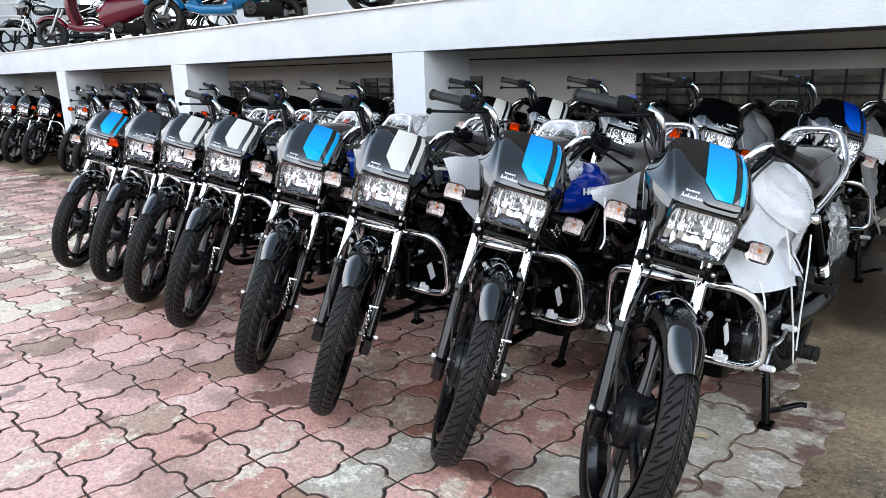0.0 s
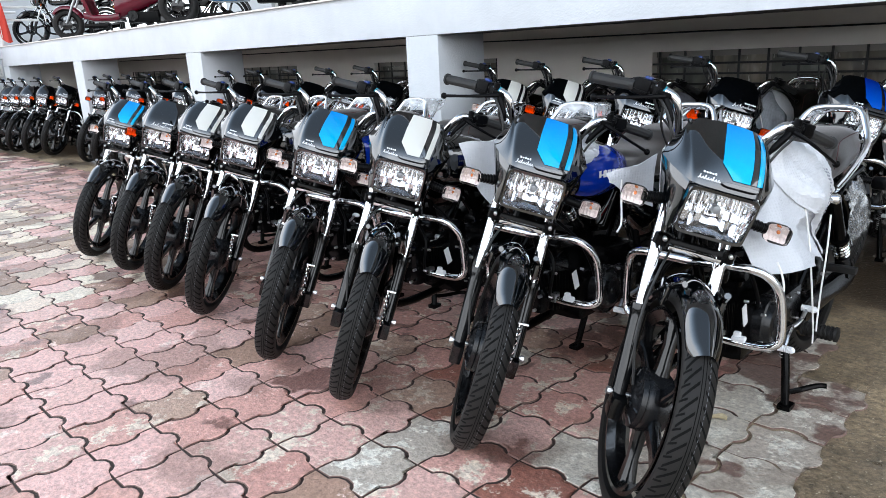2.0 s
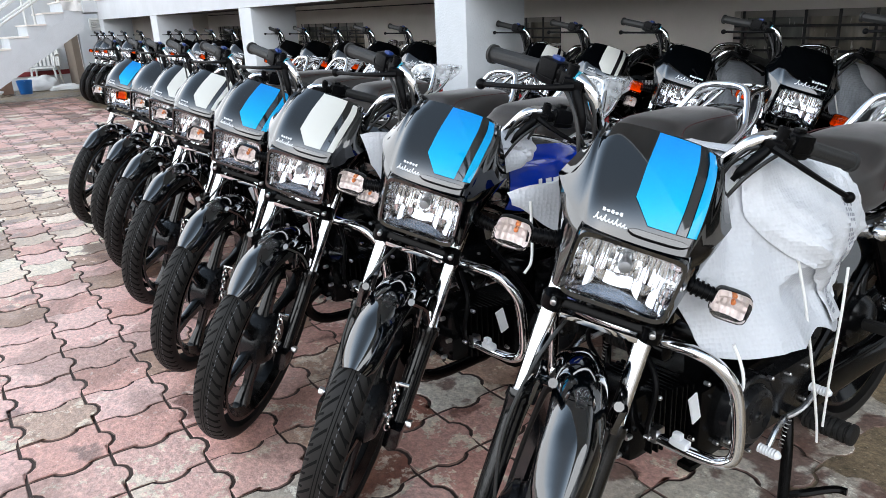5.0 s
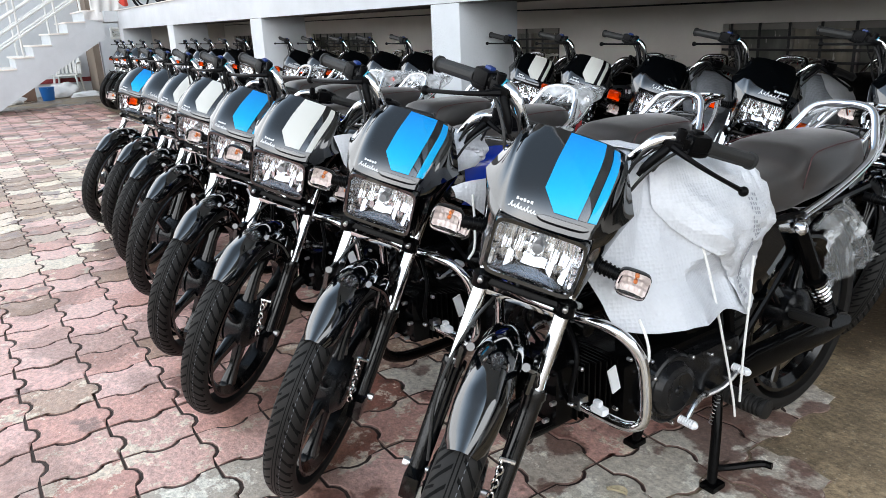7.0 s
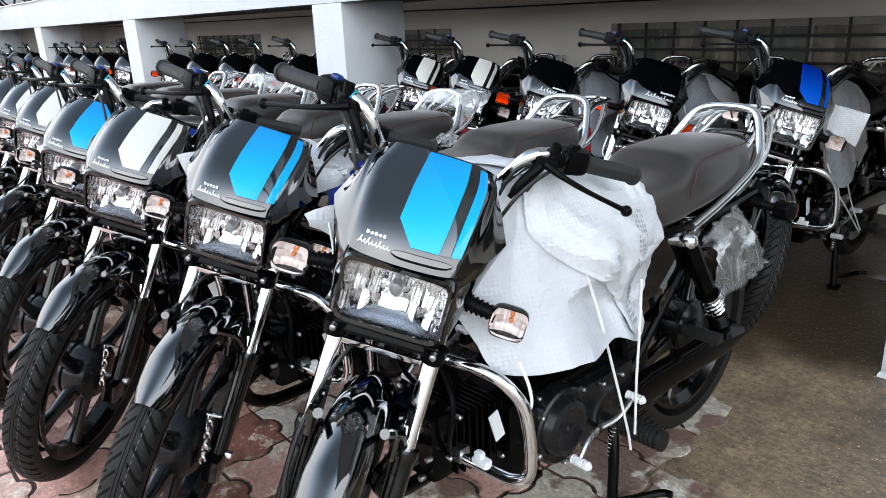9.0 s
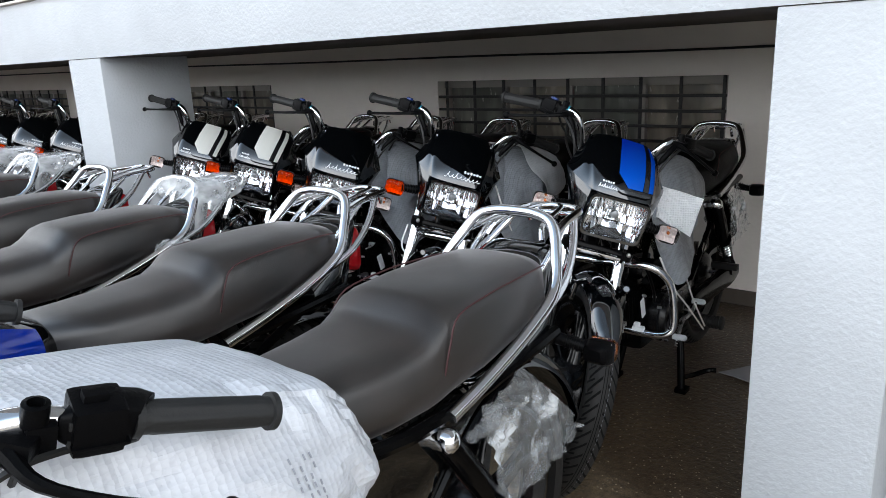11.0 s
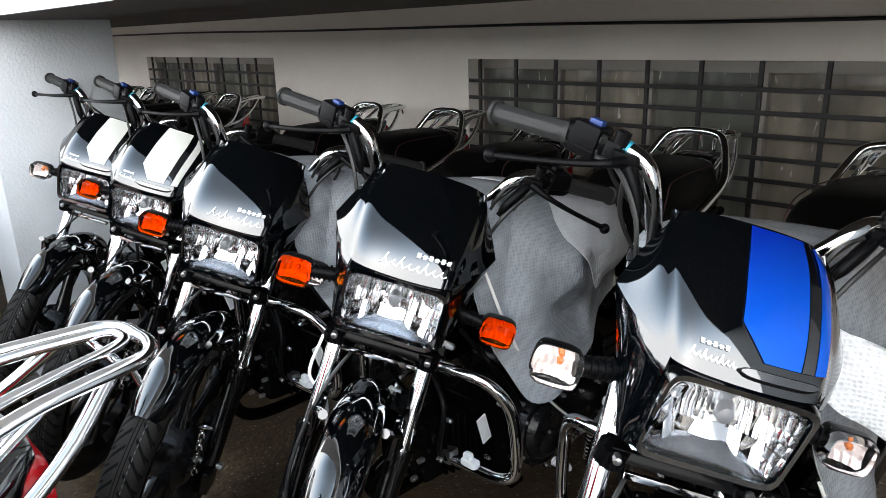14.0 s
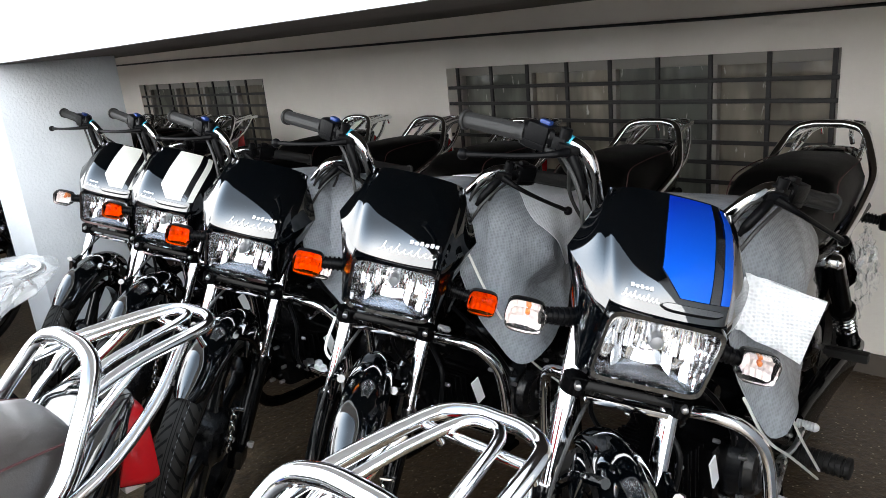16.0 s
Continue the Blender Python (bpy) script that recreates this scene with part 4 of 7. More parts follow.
    tube(bm, [(-0.135, 0.82, 0.235), (-0.14, 0.95, 0.25), (-0.145, 1.35, 0.32), (-0.145, 1.45, 0.335)], 0.04, 16, 3, radii=[0.018, 0.03, 0.038, 0.042, 0.042, 0.042, 0.042, 0.04, 0.036, 0.03])
    part("exhaust", bm, M_BLACK, root)
    bm = BM()
    lathe(bm, [(-0.045, 0.02), (-0.03, 0.028), (0.03, 0.028), (0.045, 0.02)], (0.02, 0.50, 0.50), "X", 14)
    box(bm, (0.02, 0.52, 0.455), (0.05, 0.05, 0.06), 0.012)
    part("carburettor", bm, M_BLACK, root)
    # crash guard: one bent tube each side, joined by the top bar
    bm = BM()
    for s in (-1, 1):
        loop = [(0, 0.27, 0.585), (0.078, 0.275, 0.586), (0.15, 0.288, 0.584), (0.192, 0.308, 0.562), (0.214, 0.330, 0.51), (0.221, 0.335, 0.405), (0.203, 0.326, 0.374), (0.15, 0.318, 0.368), (0.065, 0.303, 0.376), (0.0, 0.277, 0.40)]
        tube(bm, [(s * x, y, z) for x, y, z in loop], 0.0115, 12, 5)
    cg = part("crash_guard", bm, M_CHROME, root, "chrome crash guard loop", 60)
    for s in (-1, 1):
        bm = BM()
        box(bm, (s * 0.075, 0.308, 0.378), (0.022, 0.026, 0.03), 0.005)
        part("clamp", bm, M_STEEL, cg)
    bm = BM()
    box(bm, (0.125, 0.312, 0.381), (0.034, 0.020, 0.014), 0.004)
    box(bm, (0.120, 0.312, 0.392), (0.018, 0.014, 0.016), 0.005)
    part("clip", bm, M_MARK, cg, "white plastic clip on the guard")
    # tank
    bm = BM()
    rings = []
    for y, w, top, bot in ((0.36, 0.05, 0.80, 0.72), (0.375, 0.085, 0.825, 0.69), (0.42, 0.115, 0.845, 0.665), (0.50, 0.132, 0.852, 0.655), (0.58, 0.130, 0.842, 0.66), (0.66, 0.112, 0.812, 0.67), (0.72, 0.085, 0.785, 0.69), (0.74, 0.06, 0.765, 0.71)):
        rings.append(oval((0, y, (top + bot) / 2), w, (top - bot) / 2, 28, 2.9))
    loft(bm, rings)
    tank = part("fuel_tank", bm, M_PAINT, root, "gloss black fuel tank", 60)
    bm = BM()
    lathe(bm, [(0, 0.034), (0.012, 0.034), (0.016, 0.028)], (0, 0.5, 0.848), "Z", 20)
    part("tank_cap", bm, M_CHROME, tank)
    # seat
    bm = BM()
    rings = []
    for y, w, top, bot in ((0.70, 0.055, 0.765, 0.71), (0.72, 0.085, 0.785, 0.69), (0.80, 0.105, 0.783, 0.672), (0.90, 0.12, 0.783, 0.665), (0.975, 0.127, 0.788, 0.665), (1.0, 0.129, 0.801, 0.666), (1.025, 0.13, 0.822, 0.668), (1.05, 0.13, 0.829, 0.67), (1.12, 0.13, 0.832, 0.675), (1.22, 0.125, 0.832, 0.69), (1.31, 0.115, 0.828, 0.705), (1.355, 0.095, 0.816, 0.72), (1.375, 0.06, 0.795, 0.745)):
        h = (top - bot) / 2
        ring = oval((0, y, bot + h), w, h, 32, 3.3)
        for v in ring:
            if v.z > bot + h:
                v.x *= 0.93
        rings.append(ring)
    loft(bm, rings)
    seat = part("seat", bm, M_SEAT_SHADED, root, "black vinyl double seat", 60)
    for s in (-1, 1):
        pts = [Vector((s * w, y, z)) for y, w, z in ((1.005, 0.122, 0.72), (1.02, 0.124, 0.77), (1.05, 0.119, 0.806), (1.14, 0.1165, 0.815), (1.22, 0.113, 0.815), (1.31, 0.104, 0.811), (1.355, 0.088, 0.802))]
        part("seam", tube(BM(), pts, 0.0016, 5, 4), M_STITCH, seat, "red stitched seam")
    for s in (-1, 1):
        bm = BM()
        rings = []
        for y, lo, hi in ((0.70, 0.56, 0.66), (0.78, 0.47, 0.675), (0.90, 0.45, 0.67), (1.0, 0.55, 0.665), (1.06, 0.61, 0.66)):
            rings.append([Vector((s * x, y, z)) for x, z in ((0.095, lo), (0.118, lo + 0.02), (0.126, (lo + hi) / 2), (0.12, hi - 0.01), (0.10, hi))])
        sheet(bm, rings, 0.004)
        part("side_cover", bm, M_PAINT, root, "", 50)
    # pegs, levers, centre stand
    for s in (-1, 1):
        bm = BM()
        prof = [(0.10, 0.010), (0.155, 0.010), (0.155, 0.016)]
        for k in range(8):
            prof += [(0.160 + k * 0.011, 0.0225), (0.166 + k * 0.011, 0.0225), (0.1665 + k * 0.011, 0.019), (0.1705 + k * 0.011, 0.019)]
        prof += [(0.25, 0.0235), (0.258, 0.0225), (0.260, 0.016)]
        lathe(bm, [(s * a, r) for a, r in prof], (0, 0.71, 0.292), "X", 14)
        part("footpeg", bm, M_RUBBER, root)
        bm = BM()
        rod(bm, (s * 0.12, 1.02, 0.40), (s * 0.20, 1.02, 0.40), 0.012)
        box(bm, (s * 0.17, 1.02, 0.40), (0.09, 0.03, 0.022), 0.006)
        part("pillion_peg", bm, M_RUBBER, root)
    bm = BM()
    tube(bm, [(0.13, 0.665, 0.29), (0.155, 0.63, 0.318), (0.162, 0.585, 0.315), (0.165, 0.552, 0.288)], 0.0065, 8, 3)
    tube(bm, [(0.13, 0.665, 0.29), (0.152, 0.70, 0.310), (0.155, 0.745, 0.335)], 0.0065, 8, 3)
    gear = part("gear_lever", bm, M_STEEL, root)
    for c in ((0.168, 0.549, 0.280), (0.160, 0.752, 0.340)):
        bm = BM()
        prof = []
        for k in range(7):
            prof += [(-0.019 + 0.006 * k, 0.0105), (-0.016 + 0.006 * k, 0.009)]
        lathe(bm, [(-0.021, 0.005)] + prof + [(0.025, 0.005)], c, "X", 12)
        part("toe_pad", bm, M_MARK, gear, "ribbed white toe pad")
    bm = BM()
    tube(bm, [(-0.13, 0.66, 0.28), (-0.165, 0.58, 0.27), (-0.165, 0.47, 0.27)], 0.007, 8, 3)
    box(bm, (-0.165, 0.45, 0.275), (0.045, 0.04, 0.01), 0.003)
    part("brake_pedal", bm, M_STEEL, root)
    for s in (-1, 1):
        bm = BM()
        tube(bm, [(s * 0.07, 0.80, 0.27), (s * 0.10, 0.77, 0.16), (s * 0.122, 0.735, 0.012)], 0.013, 10, 4)
        box(bm, (s * 0.125, 0.735, 0.008), (0.04, 0.05, 0.016), 0.004)
        if s > 0:
            tube(bm, [(0.118, 0.74, 0.05), (0.14, 0.79, 0.045), (0.18, 0.85, 0.05), (0.205, 0.86, 0.052)], 0.009, 8, 4)
        part("centre_stand", bm, M_BLACK, root)
    bm = BM()
    tube(bm, [Vector((0.09 + 0.007 * math.cos(k * 0.9), 0.79 - k * 0.00033 + 0.007 * math.sin(k * 0.9), 0.27 - k * 0.00135)) for k in range(84)], 0.0016, 5)
    part("stand_spring", bm, M_STEEL, root)


def rear_end(root):
    wheel(root, "rear_wheel", RAX, RR, 0.092, False, -1)
    bm = BM()
    for s in (-1, 1):
        tube(bm, [(s * 0.08, 0.82, 0.31), (s * 0.105, 0.95, 0.305), (s * 0.11, 1.28, 0.302)], 0.016, 10, 4)
    part("swingarm", bm, M_BLACK, root)
    bm = BM()
    rings = []
    for y, z, h in ((0.78, 0.31, 0.036), (0.85, 0.315, 0.040), (1.05, 0.312, 0.036), (1.20, 0.31, 0.044), (1.27, 0.308, 0.034), (1.30, 0.306, 0.016)):
        rings.append(oval((0.128, y, z), 0.02, h, 16, 4))
    loft(bm, rings)
    part("chain_case", bm, M_BLACK, root, "black pressed chain case")
    for s in (-1, 1):
        top, low = Vector((s * 0.135, 0.985, 0.635)), Vector((s * 0.135, 1.20, 0.335))
        d = low - top
        bm = BM()
        rod(bm, top, top + d * 0.5, 0.022, None, 16)
        rod(bm, top + d * 0.5, low, 0.011, None, 12)
        rod(bm, top + d * 0.5, top + d * 0.53, 0.03, None, 16)
        rod(bm, top + d * 0.9, top + d * 0.93, 0.028, None, 16)
        lathe(bm, [(-0.018, 0.02), (0.018, 0.02)], low, "X", 14)
        sh = part("shock_absorber", bm, M_BLACK, root)
        bm = BM()
        lathe(bm, [(-0.018, 0.006), (-0.018, 0.019), (0.012, 0.019), (0.018, 0.014), (0.022, 0.006)], top, "X", 16)
        part("shock_cap", bm, M_CHROME, sh, "bright domed shock mount")
        bm = BM()
        o = d.normalized().orthogonal().normalized()
        w = d.normalized().cross(o)
        tube(bm, [top + d * (0.53 + 0.2 * k / 60) + 0.024 * (math.cos(k * 0.55) * o + math.sin(k * 0.55) * w) for k in range(61)], 0.0042, 6)
        part("spring", bm, M_CHROME, sh, "chrome upper spring")
        bm = BM()
        tube(bm, [top + d * (0.73 + 0.17 * k / 70) + 0.021 * (math.cos(k * 0.6) * o + math.sin(k * 0.6) * w) for k in range(71)], 0.0042, 6)
        part("spring", bm, M_BLACK, sh)
    bm = guard_shell(BM(), RAX, 0.352, 0.07, 74, 172, 0.1, 0.16, 0.035)
    part("rear_mudguard", bm, M_PAINT, root, "gloss black rear mudguard", 60)
    bm = BM()
    rings = []
    for y, w, top, bot in ((1.25, 0.118, 0.72, 0.63), (1.33, 0.112, 0.765, 0.635), (1.375, 0.098, 0.812, 0.65), (1.40, 0.084, 0.822, 0.70), (1.425, 0.076, 0.824, 0.775), (1.440, 0.064, 0.820, 0.795)):
        rings.append(oval((0, y, (top + bot) / 2), w, (top - bot) / 2, 24, 3.2))
    loft(bm, rings)
    part("tail_cowl", bm, M_PAINT, root, "", 60)
    bm = BM()
    rings = [oval((0, y, z), w, h, 24, 6) for y, z, w, h in ((1.375, 0.758, 0.068, 0.042), (1.400, 0.752, 0.074, 0.054), (1.436, 0.744, 0.074, 0.060), (1.450, 0.740, 0.067, 0.057), (1.455, 0.739, 0.050, 0.044))]
    loft(bm, rings)
    lamp = part("tail_light", bm, M_RED, root, "red tail light")
    bm = BM()
    box(bm, (0, 1.425, 0.690), (0.11, 0.035, 0.010), 0.003)
    part("plate_lamp", bm, M_SIGBACK, lamp, "clear strip under the red lens")
    for s in (-1, 1):
        signal(root, s, False, M_ORANGE)
    # grab hoop and carrier
    bm = BM()
    pts = [(0.135, 1.00, 0.665), (0.137, 1.10, 0.69), (0.138, 1.22, 0.728), (0.134, 1.31, 0.768), (0.112, 1.36, 0.825), (0.085, 1.394, 0.870), (0.045, 1.405, 0.884), (0, 1.407, 0.886)]
    tube(bm, pts + [(-x, y, z) for x, y, z in pts[-2::-1]], 0.0108, 14, 5)
    rail = part("grab_rail", bm, M_CHROME, root, "chrome grab rail hoop", 60)
    bm = BM()
    out = [(0.094, 1.385, 0.850), (0.080, 1.45, 0.860), (0.066, 1.53, 0.863), (0.055, 1.560, 0.863), (0.028, 1.573, 0.864), (0, 1.574, 0.864)]
    tube(bm, out + [(-x, y, z) for x, y, z in out[-2::-1]], 0.0082, 12, 4)
    inn = [(0.062, 1.395, 0.835), (0.052, 1.415, 0.858), (0.042, 1.47, 0.866), (0.028, 1.53, 0.869), (0.016, 1.552, 0.870), (0, 1.556, 0.870)]
    tube(bm, inn + [(-x, y, z) for x, y, z in inn[-2::-1]], 0.0060, 10, 4)
    rod(bm, (-0.062, 1.535, 0.859), (0.062, 1.535, 0.859), 0.0052, None, 8)
    for s in (-1, 1):
        tube(bm, [(s * 0.138, 1.24, 0.735), (s * 0.124, 1.36, 0.762), (s * 0.098, 1.45, 0.806), (s * 0.068, 1.515, 0.858)], 0.0080, 10, 4)
        tube(bm, [(s * 0.07, 1.33, 0.76), (s * 0.085, 1.38, 0.81), (s * 0.080, 1.45, 0.858)], 0.0065, 8, 4)
        rod(bm, (s * 0.056, 1.54, 0.858), (s * 0.054, 1.548, 0.835), 0.004, None, 8)
    part("carrier", bm, M_CHROME, rail, "chrome rear carrier", 60)


BIKE_LABELS = {
    "blue": "gloss black motorcycle with blue cowl stripes on centre stand",
    "deep": "gloss black motorcycle with deep blue cowl stripes on centre stand",
    "white": "gloss black motorcycle with white cowl stripes on centre stand",
    "plain": "gloss black motorcycle with plain cowl on centre stand",
}


def build_motorcycle():
    root = new("motorcycle")
    front_end(root)
    middle(root)
    rear_end(root)
    return root


base = build_motorcycle()
for_orange = {s: signal(base, s, True, M_ORANGE) for s in (-1, 1)}
for_clear = {s: signal(base, s, True, M_CLEAR) for s in (-1, 1)}
visor_of = next(o for o in base.children if o.name.startswith("visor"))
seat_of = next(o for o in base.children if o.name.startswith("seat"))
dusty_seat = seat_of.data.copy()
dusty_seat.materials[0] = M_SEAT
vent_of = next(o for o in visor_of.children if o.name.startswith("vent_slot"))
tank_of = next(o for o in base.children if o.name.startswith("fuel_tank"))
STRIPE = lerp_rows((0.20, 0.08, 0.56), (0.42, -0.24, 0.58), (0.7, -0.20, 0.59), (0.985, -0.13, 0.60))
THIN = lerp_rows((0.20, 0.77, 0.94), (0.5, 0.77, 0.94), (0.97, 0.78, 0.92))
GAP = lerp_rows((0.20, 0.58, 0.75), (0.5, 0.60, 0.75), (0.75, 0.61, 0.76))
def stripes(material, word):
    return [
        decal("stripe", None, STRIPE, material, label="wide %s stripe" % word),
        decal("stripe", None, THIN, material, label="narrow %s stripe" % word),
        decal("stripe", None, GAP, M_SMOKE, label="smoke grey stripe"),
    ]


small_marks = [script_marks("script_mark", -0.82, -0.26, 0.115, 0.060, 0.032, (1, 0, 1, 0, 0, 1, 0, 0)), block_marks(-0.72, -0.34, 0.205, 0.034, 5)]
large_marks = [script_marks("script_mark", -0.42, 0.80, 0.125, 0.105, 0.055, (1, 0, 1, 0, 0, 1, 0, 0)), block_marks(0.18, 0.86, 0.255, 0.05, 6)]
decals = {
    "blue": stripes(M_BLUE, "blue") + small_marks,
    "white": stripes(M_WHITE, "white") + small_marks,
    "deep": stripes(M_DEEP, "deep blue") + small_marks,
    "plain": large_marks,
}


def tank_panel(s, material):
    bm = BM()
    rows = []
    for y, w, top, bot in ((0.40, 0.106, 0.838, 0.674), (0.44, 0.121, 0.847, 0.662), (0.50, 0.132, 0.852, 0.655), (0.58, 0.130, 0.842, 0.66), (0.65, 0.114, 0.816, 0.669), (0.70, 0.094, 0.794, 0.684)):
        row = []
        for k in range(11):
            a = radians(-42 + 92 * k / 10)
            ca, sa = math.cos(a), math.sin(a)
            row.append(Vector((s * (w * abs(ca) ** (2 / 2.9) + 0.003), y, (top + bot) / 2 + (top - bot) / 2 * math.copysign(abs(sa) ** (2 / 2.9), sa) * 1.01)))
        rows.append(row)
    sheet(bm, rows, 0.002 * s)
    return part("tank_panel", bm, material, None, "blue tank side panel", 60)


def tank_mark(s):
    bm = BM()
    for k in range(5):
        box(bm, (s * (0.1375 - 0.001 * abs(k - 1)), 0.47 + 0.026 * k, 0.752 - 0.002 * k), (0.0016, 0.017 if k else 0.01, 0.022), 0)
    box(bm, (s * 0.1362, 0.522, 0.748), (0.0016, 0.115, 0.004), 0)
    return part("tank_badge", bm, M_MARK, None, "row of small pale badge marks")


panels = [tank_panel(1, M_TANKBLUE), tank_panel(-1, M_TANKBLUE)]
badges = [tank_mark(1), tank_mark(-1)]


def motorcycle(x, y, turn, style, right="clear", left="clear", group="", note=""):
    """One parked machine: front axle place, turn of the whole machine in degrees, stripe colour and the two front lens colours."""
    ob = copy_thing(base, pose(x, y, 0, 0, 0, turn))
    for s, kind in ((-1, right), (1, left)):
        for wanted, have in (("orange", for_orange), ("clear", for_clear)):
            if kind != wanted:
                dead = next(o for o in ob.children if o.data is have[s].data)
                for o in (*dead.children_recursive, dead):
                    bpy.data.objects.remove(o)
    kids = list(ob.children)
    vis = next(o for o in kids if o.data is visor_of.data)
    tnk = next(o for o in kids if o.data is tank_of.data)
    for d in decals[style]:
        share(d, vis)
    if style == "plain":
        # this version has no vent below its script
        slot = next(o for o in vis.children if o.data is vent_of.data)
        for o in (*slot.children, slot):
            bpy.data.objects.remove(o)
    if style == "blue":
        for d in panels:
            share(d, tnk)
    for d in badges:
        share(d, tnk)
    if "front" in group:
        # front seats stand outdoors, dusty; the others' black holds the slab's shade
        seat = next(o for o in kids if o.data is seat_of.data)
        seat.data = dusty_seat
        seat["label"] = "dusty dark grey vinyl double seat"
    return tagged(ob, BIKE_LABELS[style] + note, "motorcycle", group)

FRONT = [
    (-0.116, 1.223, 0.7, "blue", "clear", "clear"),
    (-0.645, 1.21, 1.0, "blue", "clear", "clear"),
    (-1.17, 1.168, 1.4, "white", "clear", "clear"),
    (-1.66, 1.187, 2.0, "blue", "clear", "clear"),
    (-2.36, 1.26, 1.5, "white", "clear", "clear"),
    (-2.88, 1.30, 1.5, "white", "clear", "clear"),
    (-3.415, 1.34, 2.0, "plain", "orange", "clear"),
    (-3.935, 1.32, 2.0, "blue", "clear", "clear"),
]
BACK = [
    (-0.313, 3.07, 1.0, "deep", "clear", "clear"),
    (-0.865, 3.069, -0.5, "plain", "orange", "orange"),
    (-1.38, 3.048, -1.0, "plain", "orange", "clear"),
    (-1.904, 3.10, -1.0, "white", "orange", "clear"),
    (-2.34, 3.11, 1.0, "white", "clear", "clear"),
    (-3.49, 3.08, 0.0, "plain", "orange", "orange"),
    (-3.99, 3.08, 0.5, "plain", "orange", "clear"),
    (-4.49, 3.08, 0.0, "plain", "orange", "clear"),
    (-5.08, 3.08, -0.5, "plain", "orange", "orange"),
    (-5.62, 3.08, 0.0, "plain", "orange", "orange"),
    (-6.65, 3.02, 0.0, "plain", "orange", "clear"),
    (-7.25, 3.01, 0.5, "plain", "orange", "orange"),
    (-7.85, 3.02, 0.0, "plain", "orange", "orange"),
    (-8.40, 3.01, -0.5, "plain", "orange", "clear"),
    (-8.90, 3.02, 0.0, "plain", "orange", "orange"),
    (-10.2, 2.99, 0.0, "plain", "orange", "orange"),
    (-10.8, 2.91, 0.5, "plain", "orange", "orange"),
    (-11.3, 2.84, 0.0, "plain", "orange", "orange"),
    (-11.72, 2.80, 0.0, "plain", "orange", "orange"),
    (-12.14, 2.79, 0.0, "plain", "orange", "orange"),
]
front_row = [motorcycle(x, y, a, style, r, l, "motorcycles in the front row") for x, y, a, style, r, l in FRONT]
back_row = [motorcycle(x, y, a, style, r, l, "motorcycles under the slab") for x, y, a, style, r, l in BACK]
UPPER_Z = 1.545
upper = [
    motorcycle(-13.2, 3.85, -38, "plain", "orange", "orange", "motorcycles on the upper floor"),
    motorcycle(-10.6, 4.75, -38, "plain", "orange", "orange", "motorcycles on the upper floor"),
    motorcycle(-3.55, 3.5, -38, "plain", "orange", "orange", "motorcycles on the upper floor"),
]
for o in upper:
    o.location.z = UPPER_Z
for o in {*base.children_recursive, base, *(d for row in decals.values() for d in row), *panels, *badges}:
    bpy.data.objects.remove(o)


# ---- building ----
def struct(name, bm, material, label, category="", angle=40):
    return tagged(part(name, bm, material, None, "", angle), label, category or name.split("_")[0], kind="structure")


PIERS = [(-12.55, -12.25), (-9.37, -9.07), (-6.195, -5.89), (-2.976, -2.671), (0.188, 0.46), (3.36, 3.66)]
BEAM_Y, BEAM_Z0, BEAM_Z1, BACK_Y, SOFFIT_Z = 3.134, 1.253, 1.545, 4.855, 1.287
for x0, x1 in PIERS:
    bm = BM()
    box(bm, ((x0 + x1) / 2, BEAM_Y + 0.225, BEAM_Z0 / 2 - 0.02), (x1 - x0, 0.445, BEAM_Z0 + 0.04), 0.007)
    struct("pier", bm, M_WALL, "square white plastered pier", "pier")
bm = BM()
box(bm, (-3.1, BEAM_Y + 0.16, (BEAM_Z0 + BEAM_Z1) / 2), (18.9, 0.324, BEAM_Z1 - BEAM_Z0), 0.008)
beam = struct("beam", bm, M_WALL, "long white plastered edge beam with a stained, shade-coloured underside", "beam")
# the white beam's underside takes the soffit's shade-dark colour
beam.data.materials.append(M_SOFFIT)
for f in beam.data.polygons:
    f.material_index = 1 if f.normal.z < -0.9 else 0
bm = BM()
box(bm, (-3.1, BEAM_Y + 0.155, BEAM_Z1 + 0.006), (18.94, 0.36, 0.012), 0.004)
struct("coping", bm, M_BACK, "thin weathered coping on the beam", "coping")
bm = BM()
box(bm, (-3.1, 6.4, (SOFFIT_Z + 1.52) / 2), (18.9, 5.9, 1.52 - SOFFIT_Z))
struct("ceiling", bm, M_SOFFIT, "low stained concrete soffit, shade in its colour", "ceiling")
bm = BM()
box(bm, (-3.1, 6.4, 1.532), (18.9, 5.9, 0.022))
struct("floor_upper", bm, mat("upper_floor_tile", (0.5, 0.5, 0.48), 0.35, var=0.15, scale=2), "pale tiled upper floor", "floor")

# back wall with a barred window in each bay
WIN = [(-2.095, -0.42), (-5.384, -3.643), (1.1, 2.8), (-8.60, -6.855), (-11.83, -10.09)]
WZ0, WZ1 = 0.42, 1.061
edges = sorted(WIN)
x = -12.5
spans = []
for a, b in edges:
    spans.append((x, a))
    x = b
spans.append((x, 6.35))
bm = BM()
for a, b in spans:
    box(bm, ((a + b) / 2, BACK_Y + 0.1, (SOFFIT_Z) / 2), (b - a, 0.2, SOFFIT_Z + 0.01))
for a, b in edges:
    box(bm, ((a + b) / 2, BACK_Y + 0.1, WZ0 / 2), (b - a, 0.2, WZ0))
    box(bm, ((a + b) / 2, BACK_Y + 0.1, (WZ1 + SOFFIT_Z) / 2 + 0.002), (b - a, 0.2, SOFFIT_Z - WZ1))
